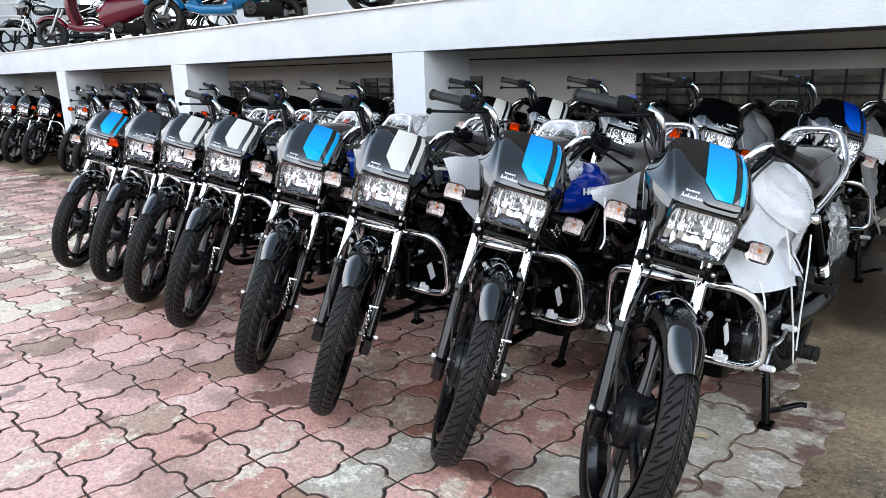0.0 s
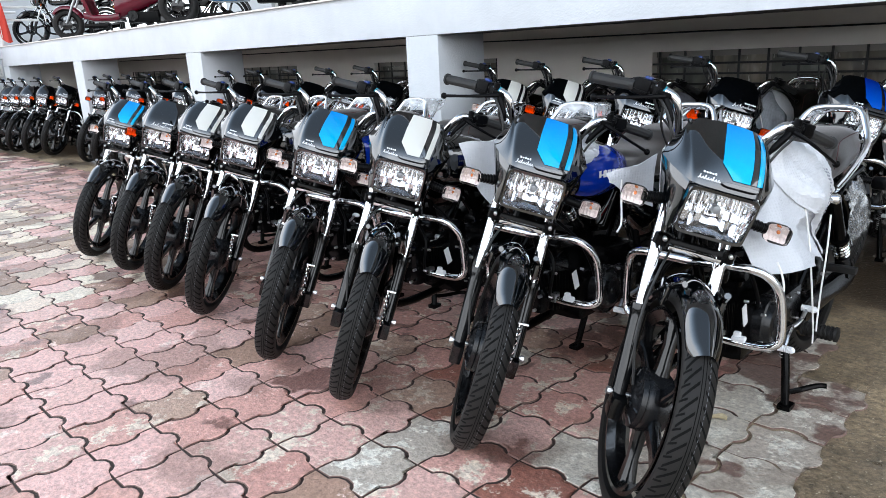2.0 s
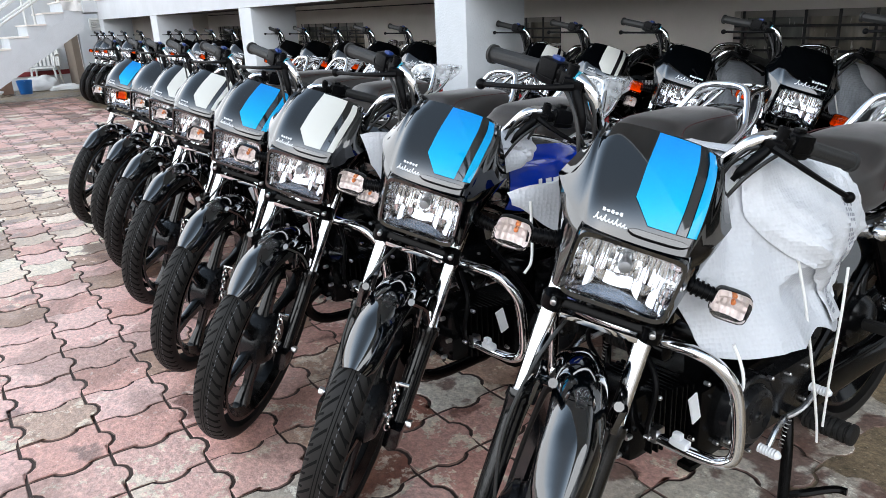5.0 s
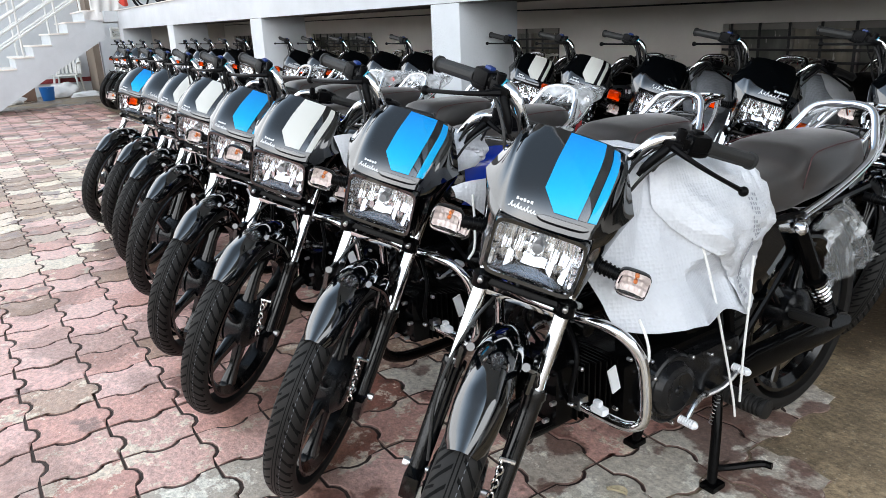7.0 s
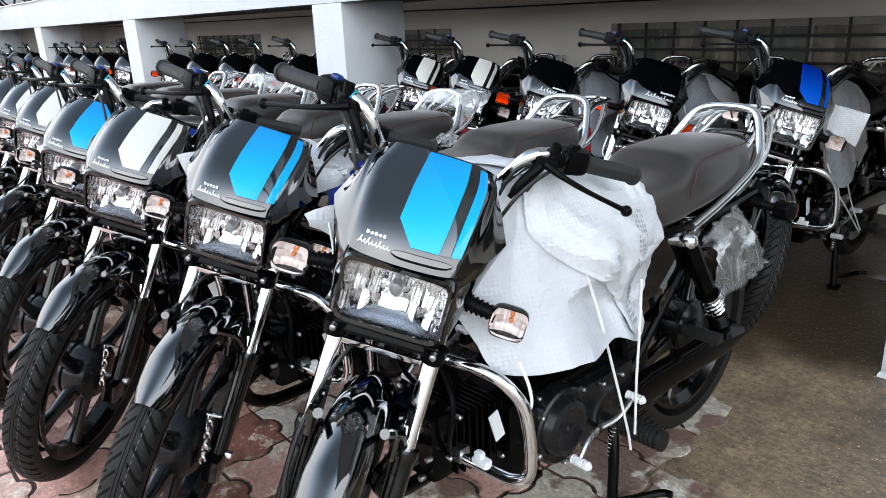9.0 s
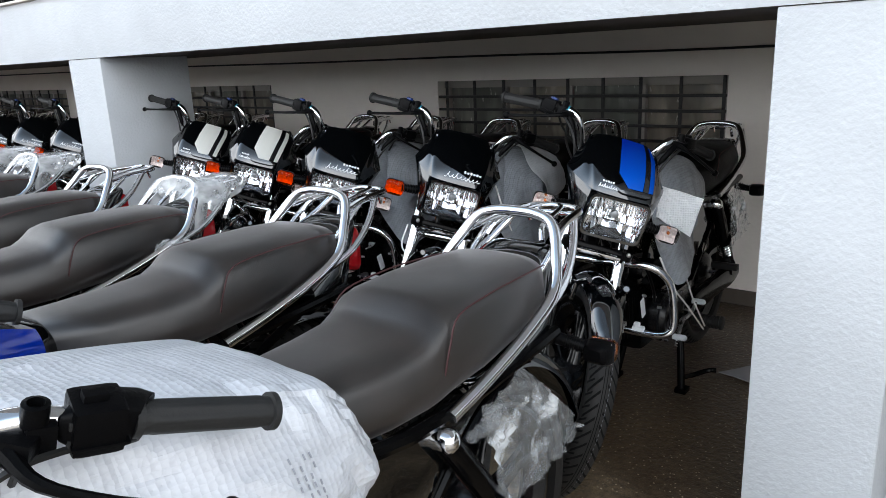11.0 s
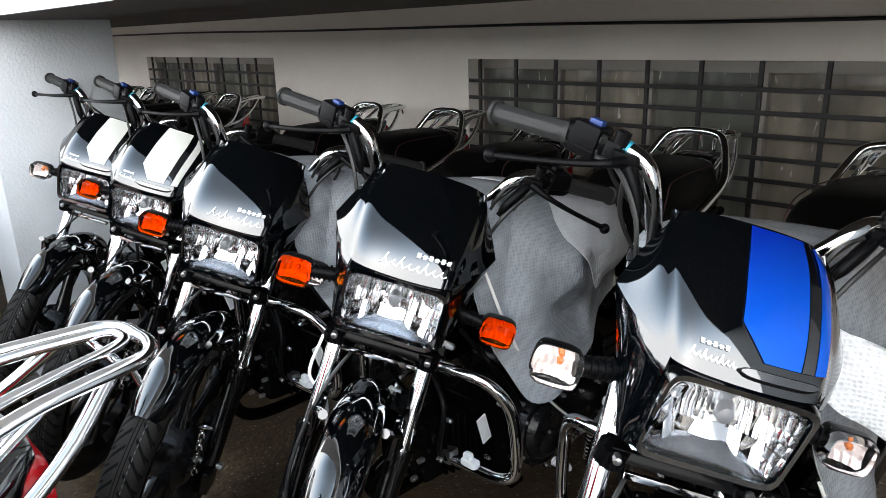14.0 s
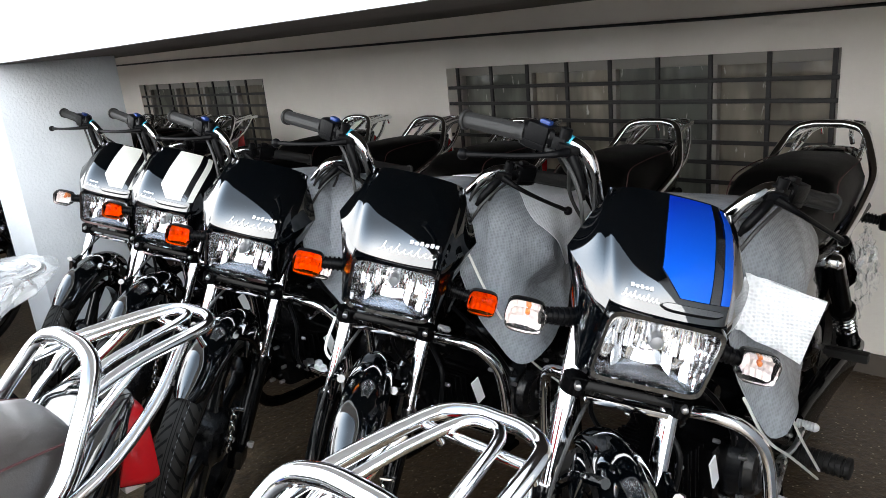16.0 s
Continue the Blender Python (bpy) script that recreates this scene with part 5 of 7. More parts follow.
struct("wall_back", bm, M_BACK, "grey-white plastered back wall", "wall")
bm = BM()
box(bm, (-12.4, 4.215, SOFFIT_Z / 2), (0.2, 1.27, SOFFIT_Z))
struct("wall_end", bm, M_BACK, "plastered end wall", "wall")
bm = BM()
box(bm, (6.3, 4.0, SOFFIT_Z / 2), (0.2, 1.7, SOFFIT_Z))
struct("wall_side", bm, M_BACK, "plastered side wall", "wall")
bm = BM()
box(bm, (-3.05, BACK_Y - 0.012, 0.035), (18.5, 0.02, 0.07), 0.004)
struct("baseboard", bm, M_SOFFIT, "rough mortar skirting along the wall", "skirting")

for n, (a, b) in enumerate(WIN):
    root = tagged(new("window_%d" % (n + 1)), "dusty window behind a black iron grille", "window", kind="structure")
    cx = (a + b) / 2
    bm = BM()
    for z in (WZ0 + 0.02, WZ1 - 0.02):
        box(bm, (cx, BACK_Y + 0.09, z), (b - a, 0.05, 0.04), 0.003)
    k = 5
    for i in range(k):
        box(bm, (a + 0.02 + (b - a - 0.04) * i / (k - 1), BACK_Y + 0.09, (WZ0 + WZ1) / 2), (0.028, 0.046, WZ1 - WZ0 - 0.08), 0.003)
    part("window_frame", bm, M_FRAME, root, "grey aluminium frame")
    for i in range(k - 1):
        bm = BM()
        w = (b - a - 0.04) / (k - 1)
        box(bm, (a + 0.02 + w * (i + 0.5), BACK_Y + 0.10, (WZ0 + WZ1) / 2), (w - 0.02, 0.006, WZ1 - WZ0 - 0.07))
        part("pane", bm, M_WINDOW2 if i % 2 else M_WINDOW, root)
    for i in range(9):
        xx = a + 0.055 + (b - a - 0.075) * i / 8
        bm = BM()
        box(bm, (xx, BACK_Y + 0.018, (WZ0 + WZ1) / 2), (0.015, 0.010, WZ1 - WZ0 + 0.02), 0.002)
        part("grille_bar", bm, M_IRON, root)
    for i in range(8):
        bm = BM()
        box(bm, (cx, BACK_Y + 0.009, WZ1 - 0.088 - 0.0725 * i), (b - a + 0.02, 0.010, 0.015), 0.002)
        part("grille_rail", bm, M_IRON, root)

bm = BM()
tube(bm, [(-12.2, 4.842, 1.25), (-9.0, 4.84, 1.235), (-6.0, 4.842, 1.226), (-5.3, 4.84, 1.224), (-4.6, 4.842, 1.222), (-3.2, 4.84, 1.205), (-1.7, 4.842, 1.196), (-0.5, 4.84, 1.18), (1.5, 4.842, 1.19), (6, 4.84, 1.2)], 0.006, 6, 5)
tagged(part("cable", bm, M_CABLE), "thin black cable sagging along the wall", "cable")

# upper storey behind the vehicles
bm = BM()
for a, b in ((-12.5, -10.9), (-9.4, -7.6), (-6.0, -4.4), (-2.9, -1.2), (0.3, 6.3)):
    box(bm, ((a + b) / 2, 7.3, 3.0), (b - a, 0.25, 2.92))
box(bm, (-3.1, 7.3, 4.6), (18.8, 0.25, 0.6))
struct("wall_upper", bm, M_WALL, "white showroom wall above the slab", "wall")
for a, b in ((-10.9, -9.4), (-7.6, -6.0), (-4.4, -2.9), (-1.2, 0.3)):
    root = tagged(new("door_1"), "glazed showroom door in a white frame", "door", kind="structure")
    bm = BM()
    for xx in (a + 0.04, (a + b) / 2, b - 0.04):
        box(bm, (xx, 7.28, 2.92), (0.07, 0.08, 2.7), 0.004)
    for z in (1.6, 2.5, 4.24):
        box(bm, ((a + b) / 2, 7.28, z), (b - a - 0.15, 0.07, 0.07), 0.004)
    part("door_frame", bm, M_RAIL, root)
    bm = BM()
    box(bm, ((a + b) / 2, 7.3, 2.92), (b - a, 0.01, 2.7))
    part("pane", bm, M_WINDOW, root)
# unseen overhang, added so the visor tops mirror a dark underside
bm = BM()
box(bm, (-3.1, 5.95, 4.95), (19.2, 7.3, 0.15))
struct("roof", bm, M_WALL, "white canopy slab added out of view over the upper floor", "roof")


# ---- wrapping: foam sheets, cords and clear film ----
M_SHEET = M_FOAM


def drape(name, bike, stations, label, seed, crumple=0.012, material=None):
    """A soft sheet laid over the tank: rows along the machine of (y, top, half width, hem on its left, hem on its right)."""
    rnd = random.Random(seed)
    off = Vector((rnd.uniform(0, 50), rnd.uniform(0, 50), rnd.uniform(0, 50)))
    rows = []
    n = len(stations)
    dense = []
    for (a, b) in zip(stations, stations[1:]):
        for k in range(6):
            dense.append([p + (q - p) * k / 6 for p, q in zip(a, b)])
    dense.append(list(stations[-1]))
    for y, top, w, zl, zr in dense:
        row = []
        for k in range(-22, 23):
            f = k / 22
            hem = zl if f > 0 else zr
            g = abs(f)
            if g < 0.35:
                x, z = w * math.sin(g / 0.35 * math.pi / 2) * 0.96, top - 0.03 * (g / 0.35) ** 3
            else:
                h = (g - 0.35) / 0.65
                x, z = w * (0.96 + 0.10 * math.sin(h * 2.6)), top - 0.03 - (top - 0.03 - hem) * h
            p = Vector((math.copysign(x, f), y, z))
            c = noise.noise(p * 9 + off) * crumple + noise.noise(p * 26 + off) * crumple * 0.35
            crease = abs(noise.noise(p * 6 + off * 1.7))
            p.x += math.copysign(c + 0.010 * (crease < 0.05), f) * min(1, g * 3)
            p.z += c * (1.2 if g < 0.4 else 0.4)
            p.y += c * 0.8
            row.append(p)
        rows.append(row)
    bm = BM()
    sheet(bm, rows, 0.0025)
    ob = part(name, bm, material or M_SHEET, None, "", 40)
    ob.matrix_basis = bike.matrix_basis.copy()
    return tagged(ob, label, "packing sheet", "foam sheets over the tanks")


TIED_LARGE = [
    ((0.33, 0.872), (0.302, 0.76), (0.276, 0.682), 0.130, 0.112),
    ((0.37, 0.888), (0.330, 0.725), (0.296, 0.628), 0.136, 0.132),
    ((0.42, 0.890), (0.370, 0.70), (0.326, 0.564), 0.142, 0.158),
    ((0.48, 0.888), (0.460, 0.70), (0.445, 0.562), 0.146, 0.174),
    ((0.57, 0.872), (0.580, 0.70), (0.592, 0.552), 0.148, 0.186),
    ((0.67, 0.850), (0.680, 0.69), (0.683, 0.520), 0.156, 0.190),
    ((0.75, 0.826), (0.770, 0.69), (0.770, 0.528), 0.164, 0.188),
    ((0.785, 0.795), (0.815, 0.69), (0.802, 0.585), 0.153, 0.176),
]
TIED_BACK = [
    ((0.345, 0.870), (0.310, 0.79), (0.292, 0.735), 0.140, 0.160),
    ((0.385, 0.888), (0.350, 0.74), (0.325, 0.640), 0.146, 0.168),
    ((0.44, 0.888), (0.420, 0.70), (0.394, 0.512), 0.148, 0.172),
    ((0.53, 0.880), (0.520, 0.70), (0.490, 0.515), 0.150, 0.170),
    ((0.63, 0.862), (0.610, 0.70), (0.579, 0.522), 0.150, 0.166),
    ((0.71, 0.840), (0.700, 0.71), (0.675, 0.568), 0.145, 0.160),
    ((0.78, 0.815), (0.790, 0.71), (0.780, 0.610), 0.135, 0.152),
]


def tied_sheet(bike, cols, material, label, fold=1.0, overlap=False, printed=False):
    """A sheet over the tank, flared and folded down the left side: columns of top, middle and hem, and how far they stand out."""
    off = Vector((bike.location.x * 9, bike.location.y * 5, 1.0))
    flat = spline([Vector((*c[0], 0)) for c in cols], 8), spline([Vector((*c[1], 0)) for c in cols], 8), spline([Vector((*c[2], 0)) for c in cols], 8), spline([Vector((c[3], c[4], 0)) for c in cols], 8)
    rows = []
    for a, b, c, w in zip(*flat):
        row = []
        for k in range(-14, 1):
            f = -k / 14
            x = -0.125 * math.sin(min(f * 1.6, 1) * math.pi / 2)
            row.append(Vector((x, a.x, a.y - 0.012 * f - max(f - 0.5, 0) * 0.36)))
        for k in range(1, 7):
            f = k / 7
            row.append(Vector((0.9 * w.x * math.sin(f * math.pi / 2), a.x, a.y - 0.02 * f**3)))
        for k in range(34):
            f = k / 33
            q = (1 - f) * (1 - 2 * f) * a + 4 * f * (1 - f) * b - f * (1 - 2 * f) * c
            y, z = q.x, q.y - 0.02 * (1 - f)
            x = 0.9 * w.x + (w.y - 0.9 * w.x) * f
            flat_x = x
            x += 0.022 * math.sin(math.pi * min(f * 1.5, 1))
            p = Vector((y, z, 0))
            # a long fold running down and back, an overlap behind it, and small puckers
            d1 = (y - 0.50) * 0.72 + (z - 0.77) * 0.69
            along = (y - 0.50) * 0.69 - (z - 0.77) * 0.72
            ridge = max(0.0, math.sin(math.pi * (along + 0.05) / 0.30)) if -0.05 < along < 0.25 else 0.0
            x += fold * ridge * max(0, 0.032 - abs(d1) * 0.55)
            x += fold * 0.026 / (1 + math.exp(-(y - 0.635 - 0.15 * (z - 0.7)) / 0.009)) * min(1, f * 2)
            x -= fold * max(0, 0.020 - abs(y - 0.41 - 0.35 * (z - 0.80)) * 0.5) * min(1, max(0, (z - 0.56) / 0.15))
            dy, dz = y - 0.52, z - 0.69
            fa, fb, fc = 0.30 * dy + 0.10 * dz, -0.22 * dy + 0.30 * dz + 0.012, 0.05 * dy - 0.38 * dz + 0.006
            fe = 0.45 * dy + 0.42 * dz + 0.02
            x += fold * (1.05 * min(max(fa, fc), max(fb, -fe)) + 0.012) * min(1, f * 3)
            # the front edge lies tight against the steering head
            x = flat_x + (x - flat_x) * min(1, max(0.05, (y - 0.30) / 0.13))
            x += 0.004 * noise.noise(p * 6 + off) + 0.004 * abs(noise.noise(p * 13 + off * 2))
            row.append(Vector((x, y + 0.006 * noise.noise(p * 14), z + 0.006 * noise.noise(p * 12 + Vector((9, 2, 0))))))
        rows.append(row)
    bm = BM()
    sheet(bm, rows, -0.002)
    ob = part("foam_sheet", bm, material, None, "", 15)
    ob.matrix_basis = bike.matrix_basis.copy()
    if overlap:
        last = len(rows) - 1

        def spot(c, k, lift):
            i = min(int(c), last - 1)
            p = rows[i][k].lerp(rows[i + 1][k], c - i)
            return p + Vector((lift * min(1, max(0, (k - 14) / 6)), 0, lift * (0.6 if k < 24 else 0)))

        def crease(i, k):
            """Sharp folds: flat facets that meet along straight ridges."""
            d = noise.voronoi(Vector((i * 0.13 + 0.06 * k, k * 0.13 - 0.04 * i, 3.0)))[0]
            if not printed:
                return 0.006
            return 0.015 * min(d[1] - d[0], 0.8) + 0.010 * abs(noise.noise(Vector((i * 0.30 - 0.1 * k, k * 0.22, 7.0))))

        # a second, smooth layer folded over the rear upper part, its front edge cut on the slant
        layer = []
        for k in range(12, 53 if printed else 42):
            f = (k - 12) / 40
            start = (0 if printed else 0.16 * last) + last * float(np.interp(f, (0.0, 0.39, 0.525, 0.80, 1.0), (0.30, 0.33, 0.44, 0.61, 0.66)))
            layer.append([spot(start + (last - start) * i / 30, k, 0.004 + crease(i, k)) for i in range(31)])
        bm = BM()
        sheet(bm, layer, 0.0015)
        part("overlap", bm, M_PAPER, ob, "smooth white second layer", 9)
        if not printed:
            return tagged(ob, label, "packing sheet", "foam sheets over the tanks")
        for line in range(4):
            bm = BM()
            for k in range(26, 51):
                if (k * 7 + line * 3) % 5 == 0:
                    continue
                c = (0.69 + 0.014 * line) * last
                a, b = spot(c, k, 0.0115), spot(c, k + 1, 0.0115)
                rod(bm, a, a.lerp(b, 0.62), 0.0011, None, 4)
            part("print_row", bm, M_PRINT, ob, "row of small grey print")
    return tagged(ob, label, "packing sheet", "foam sheets over the tanks")


tied_sheet(front_row[0], TIED_LARGE, M_SHEET, "large creased white foam sheet tied over the fuel tank", overlap=True, printed=True)
COVER_TOP = [(0.29, 0.862, 0.10, 0.82, 0.70), (0.34, 0.886, 0.125, 0.79, 0.64), (0.40, 0.888, 0.135, 0.80, 0.62), (0.45, 0.882, 0.13, 0.83, 0.68)]
drape("foam_sheet", front_row[1], COVER_TOP, "small white foam sheet over the fuel tank", 5)
for k in (0, 1, 2):
    tied_sheet(back_row[k], TIED_BACK, M_THIN, "thin bubble foam wrapped round the fuel tank, shade in its grey", 0.5 + 0.15 * k, overlap=k == 1)


def cord(bike, pts, label="thin white cord tied down the side"):
    ob = part("cord", tube(BM(), pts, 0.0028, 6, 6), M_STRING)
    ob.matrix_basis = bike.matrix_basis.copy()
    return tagged(ob, label, "cord", "white packing cords")


cord(front_row[0], [(0.196, 0.51, 0.715), (0.203, 0.55, 0.61), (0.205, 0.61, 0.45), (0.203, 0.66, 0.32), (0.20, 0.68, 0.262)])
cord(front_row[0], [(0.222, 0.655, 0.66), (0.220, 0.66, 0.56), (0.212, 0.67, 0.44), (0.207, 0.68, 0.35), (0.205, 0.685, 0.30)])
cord(front_row[0], [(0.200, 0.33, 0.60), (0.212, 0.34, 0.56), (0.215, 0.345, 0.52), (0.20, 0.345, 0.49)])
cord(back_row[0], [(0.172, 0.34, 0.60), (0.19, 0.40, 0.50), (0.20, 0.52, 0.40), (0.21, 0.66, 0.28)])
cord(back_row[0], [(0.172, 0.46, 0.60), (0.19, 0.50, 0.52), (0.19, 0.60, 0.40), (0.205, 0.69, 0.28)])
cord(back_row[1], [(0.17, 0.30, 0.80), (0.178, 0.36, 0.66), (0.19, 0.45, 0.50), (0.20, 0.60, 0.35)])
cord(back_row[1], [(-0.05, 0.12, 0.66), (-0.045, 0.08, 0.60), (-0.03, 0.10, 0.55), (-0.02, 0.09, 0.50)], "short loose white cord end")


def film_rag(bike, a, b, c, d):
    """A crumpled rag of clear film hanging between four corners."""
    a, b, c, d = Vector(a), Vector(b), Vector(c), Vector(d)
    rows = []
    for j in range(33):
        row = []
        for i in range(33):
            u, v = i / 32, j / 32
            p = a.lerp(b, u).lerp(d.lerp(c, u), v)
            q = p * 17
            crush = 0.024 * abs(noise.noise(q)) + 0.016 * abs(noise.noise(q * 2.3)) + 0.006 * noise.noise(q * 6)
            edge = 0.012 * noise.noise(Vector((u * 5, v * 5, 3.0)))
            row.append(p + Vector((crush, edge, 0.8 * edge)))
        rows.append(row)
    bm = BM()
    sheet(bm, rows, 0.0008)
    ob = part("plastic_rag", bm, M_FILM, None, "", 12)
    ob.matrix_basis = bike.matrix_basis.copy()
    tagged(ob, "crumpled clear plastic rag hanging behind the shock absorber", "plastic film", "clear film wraps")
    bm = BM()
    tube(bm, [(0.165, 1.0, 0.638), (0.172, 1.03, 0.645), (0.168, 1.06, 0.645), (0.16, 1.09, 0.64)], 0.01, 8, 4, radii=[0.006, 0.011, 0.008, 0.012, 0.009, 0.013, 0.010, 0.016])
    part("twist", bm, M_FILM, ob, "twisted end of the film", 25)
    return ob


for bike in (front_row[0], back_row[0]):
    film_rag(bike, (0.16, 1.035, 0.665), (0.155, 1.16, 0.692), (0.15, 1.385, 0.485), (0.155, 1.10, 0.455))


def carrier_film(bike, seed):
    """Thin film pulled over the carrier like a tapering sleeve, knotted at the foot of the hoop."""
    off = Vector((seed * 2.3, seed * 1.1, seed * 0.7))
    rings = []
    for y, w, top, low in ((1.35, 0.120, 0.850, 0.735), (1.385, 0.112, 0.893, 0.745), (1.42, 0.106, 0.892, 0.765), (1.46, 0.100, 0.884, 0.785), (1.50, 0.094, 0.882, 0.805), (1.54, 0.084, 0.880, 0.825), (1.58, 0.070, 0.877, 0.845), (1.60, 0.030, 0.868, 0.858)):
        ring = oval((0, y, (top + low) / 2), w, (top - low) / 2, 44, 3.4)
        for v in ring:
            c = noise.noise(v * 22 + off) * 0.010 + abs(noise.noise(v * 48 + off)) * 0.008
            d = Vector((v.x, 0, v.z - (top + low) / 2)).normalized()
            v += d * c * (1.4 if v.z < (top + low) / 2 else 0.6) + Vector((0, 0.012 * noise.noise(v * 30 + off * 2), 0))
        rings.append(ring)
    bm = BM()
    loft(bm, rings, caps=False)
    ob = part("plastic_film", bm, M_WRAP, None, "", 20)
    ob.matrix_basis = bike.matrix_basis.copy()
    tagged(ob, "clear film pulled over the rear carrier and knotted", "plastic film", "clear film wraps")
    bm = BM()
    bmesh.ops.create_icosphere(bm, subdivisions=4, radius=1.0)
    for v in bm.verts:
        k = 1 + 0.5 * noise.noise(v.co * 2.2 + off) + 0.25 * abs(noise.noise(v.co * 6 + off))
        v.co = Vector((0.135, 1.27, 0.735)) + Vector((v.co.x * 0.022, v.co.y * 0.045, v.co.z * 0.022)) * k
    part("knot", bm, M_WRAP, ob, "crushed film knot", 20)
    return ob


for k in (2, 4, 5):
    carrier_film(front_row[k], k + 2)


def foam_square(bike):
    bm = BM()
    rows = []
    a, b, c, d = Vector((0.160, 0.38, 0.80)), Vector((0.275, 0.375, 0.772)), Vector((0.240, 0.385, 0.658)), Vector((0.160, 0.345, 0.715))
    for j in range(11):
        rows.append([a.lerp(b, i / 10).lerp(d.lerp(c, i / 10), j / 10) + Vector((0, 0.008 * noise.noise(Vector((i * 0.35, j * 0.35, 2))), 0)) for i in range(11)])
    sheet(bm, rows, 0.004)
    ob = part("foam_pad", bm, M_PAD, None, "", 60)
    bm = BM()
    tube(bm, [a.lerp(d, f) + Vector((-0.004, 0.002 * math.sin(9 * f), 0)) for f in (0, 0.25, 0.5, 0.75, 1)], 0.006, 8, 3)
    part("rolled_edge", bm, M_PAD, ob)
    ob.matrix_basis = bike.matrix_basis.copy()
    return tagged(ob, "white bubble-foam pad tied beside the tank", "foam pad")


foam_square(back_row[0])


def foam_flap(bike, a, b, c, d):
    """The loose forward corner of a sheet on the machine's right: top outer, top inner, low inner, low outer."""
    a, b, c, d = Vector(a), Vector(b), Vector(c), Vector(d)
    rows = []
    for j in range(9):
        f = j / 8
        rows.append([a.lerp(b, i / 8).lerp(d.lerp(c, i / 8), f) + Vector((0.008 * math.sin(2.2 * f + 0.5 * i), 0, 0.004 * math.sin(i))) for i in range(9)])
    bm = BM()
    sheet(bm, rows, 0.003)
    ob = part("foam_flap", bm, M_FOAM, None, "", 50)
    ob.matrix_basis = bike.matrix_basis.copy()
    return tagged(ob, "loose corner of white foam beside the tank", "packing sheet", "foam sheets over the tanks")


foam_flap(front_row[0], (-0.218, 0.205, 0.808), (-0.135, 0.345, 0.845), (-0.140, 0.325, 0.70), (-0.214, 0.208, 0.785))
foam_flap(front_row[1], (-0.215, 0.20, 0.865), (-0.135, 0.34, 0.87), (-0.155, 0.29, 0.645), (-0.205, 0.215, 0.79))
cord(front_row[0], [(-0.19, 0.24, 0.79), (-0.192, 0.245, 0.73), (-0.188, 0.24, 0.67), (-0.192, 0.225, 0.645)], "loose white cord end below the foam")


# ---- scooters on the upper floor ----
def scooter(x, y, turn, color, label):
    """A parked scooter, x to its left, y to its rear, front axle over the origin."""
    root = tagged(new("scooter"), label, "scooter", "scooters on the upper floor")
    body = mat("scooter_paint", color, 0.22, coat=0.25, rvar=0.04, scale=3, spec=0.35)
    for name, yy in (("front_wheel", 0.0), ("rear_wheel", 1.26)):
        c = Vector((0, yy, 0.212))
        bm = BM()
        hoop(bm, c, [(-0.035, 0.142), (-0.03, 0.124), (0.03, 0.124), (0.035, 0.142)], 32)
        for k in range(5):
            a = 2 * math.pi * k / 5
            rod(bm, c, c + Vector((0, 0.13 * math.cos(a), 0.13 * math.sin(a))), 0.018, 0.014, 8)
        w = part(name, bm, M_BLACK, root)
        bm = BM()
        hoop(bm, c, [(0.045 * math.sin(t), 0.170 + 0.042 * math.cos(t)) for t in (2 * math.pi * k / 14 for k in range(14))], 48)
        part("tyre", bm, M_RUBBER, w)
        bm = BM()
        lathe(bm, [(-0.06, 0.03), (-0.05, 0.065), (0.05, 0.065), (0.06, 0.03)], c, "X", 20)
        part("drum_hub", bm, M_ALLOY, w)
    part("front_mudguard", guard_shell(BM(), Vector((0, 0, 0.225)), 0.25, 0.075, 35, 160, 0.2, 0.2, 0.05), body, root, "", 60)
    bm = BM()
    for s in (-1, 1):
        rod(bm, (s * 0.07, 0.0, 0.235), (s * 0.07, 0.16, 0.55), 0.016)
    part("fork", bm, M_SILVER, root)
    bm = BM()
    rows = []
    for z, yy, w in ((0.28, 0.30, 0.14), (0.38, 0.27, 0.19), (0.55, 0.23, 0.21), (0.72, 0.22, 0.19), (0.88, 0.25, 0.13), (0.95, 0.28, 0.10)):
        rows.append([Vector((w * math.sin(a), yy + 0.10 * (1 - math.cos(a)), z)) for a in (math.pi / 2 * k / 6 for k in range(-6, 7))])
    sheet(bm, rows, -0.02)
    part("leg_shield", bm, body, root, "", 60)
    bm = BM()
    rings = [oval((0, yy, z), w, h, 20, 4) for yy, z, w, h in ((0.26, 0.32, 0.13, 0.05), (0.40, 0.28, 0.17, 0.05), (0.62, 0.275, 0.175, 0.05), (0.74, 0.29, 0.17, 0.06))]
    loft(bm, rings)
    part("footboard", bm, body, root, "", 60)
    bm = BM()
    rings = [oval((0, yy, z), w, h, 24, 2.8) for yy, z, w, h in ((0.68, 0.42, 0.12, 0.16), (0.80, 0.47, 0.17, 0.19), (1.0, 0.52, 0.19, 0.17), (1.25, 0.58, 0.18, 0.13), (1.48, 0.64, 0.13, 0.09), (1.60, 0.67, 0.07, 0.05))]
    loft(bm, rings)
    part("rear_body", bm, body, root, "", 60)
    bm = BM()
    rings = [oval((0, yy, z), w, h, 20, 3) for yy, z, w, h in ((0.70, 0.68, 0.09, 0.04), (0.80, 0.71, 0.13, 0.06), (1.05, 0.73, 0.15, 0.06), (1.35, 0.76, 0.14, 0.055), (1.47, 0.77, 0.09, 0.04))]
    loft(bm, rings)
    part("seat", bm, M_SEAT, root, "black scooter seat", 60)
    bm = BM()
    box(bm, (0.06, 1.05, 0.27), (0.13, 0.42, 0.15), 0.03)
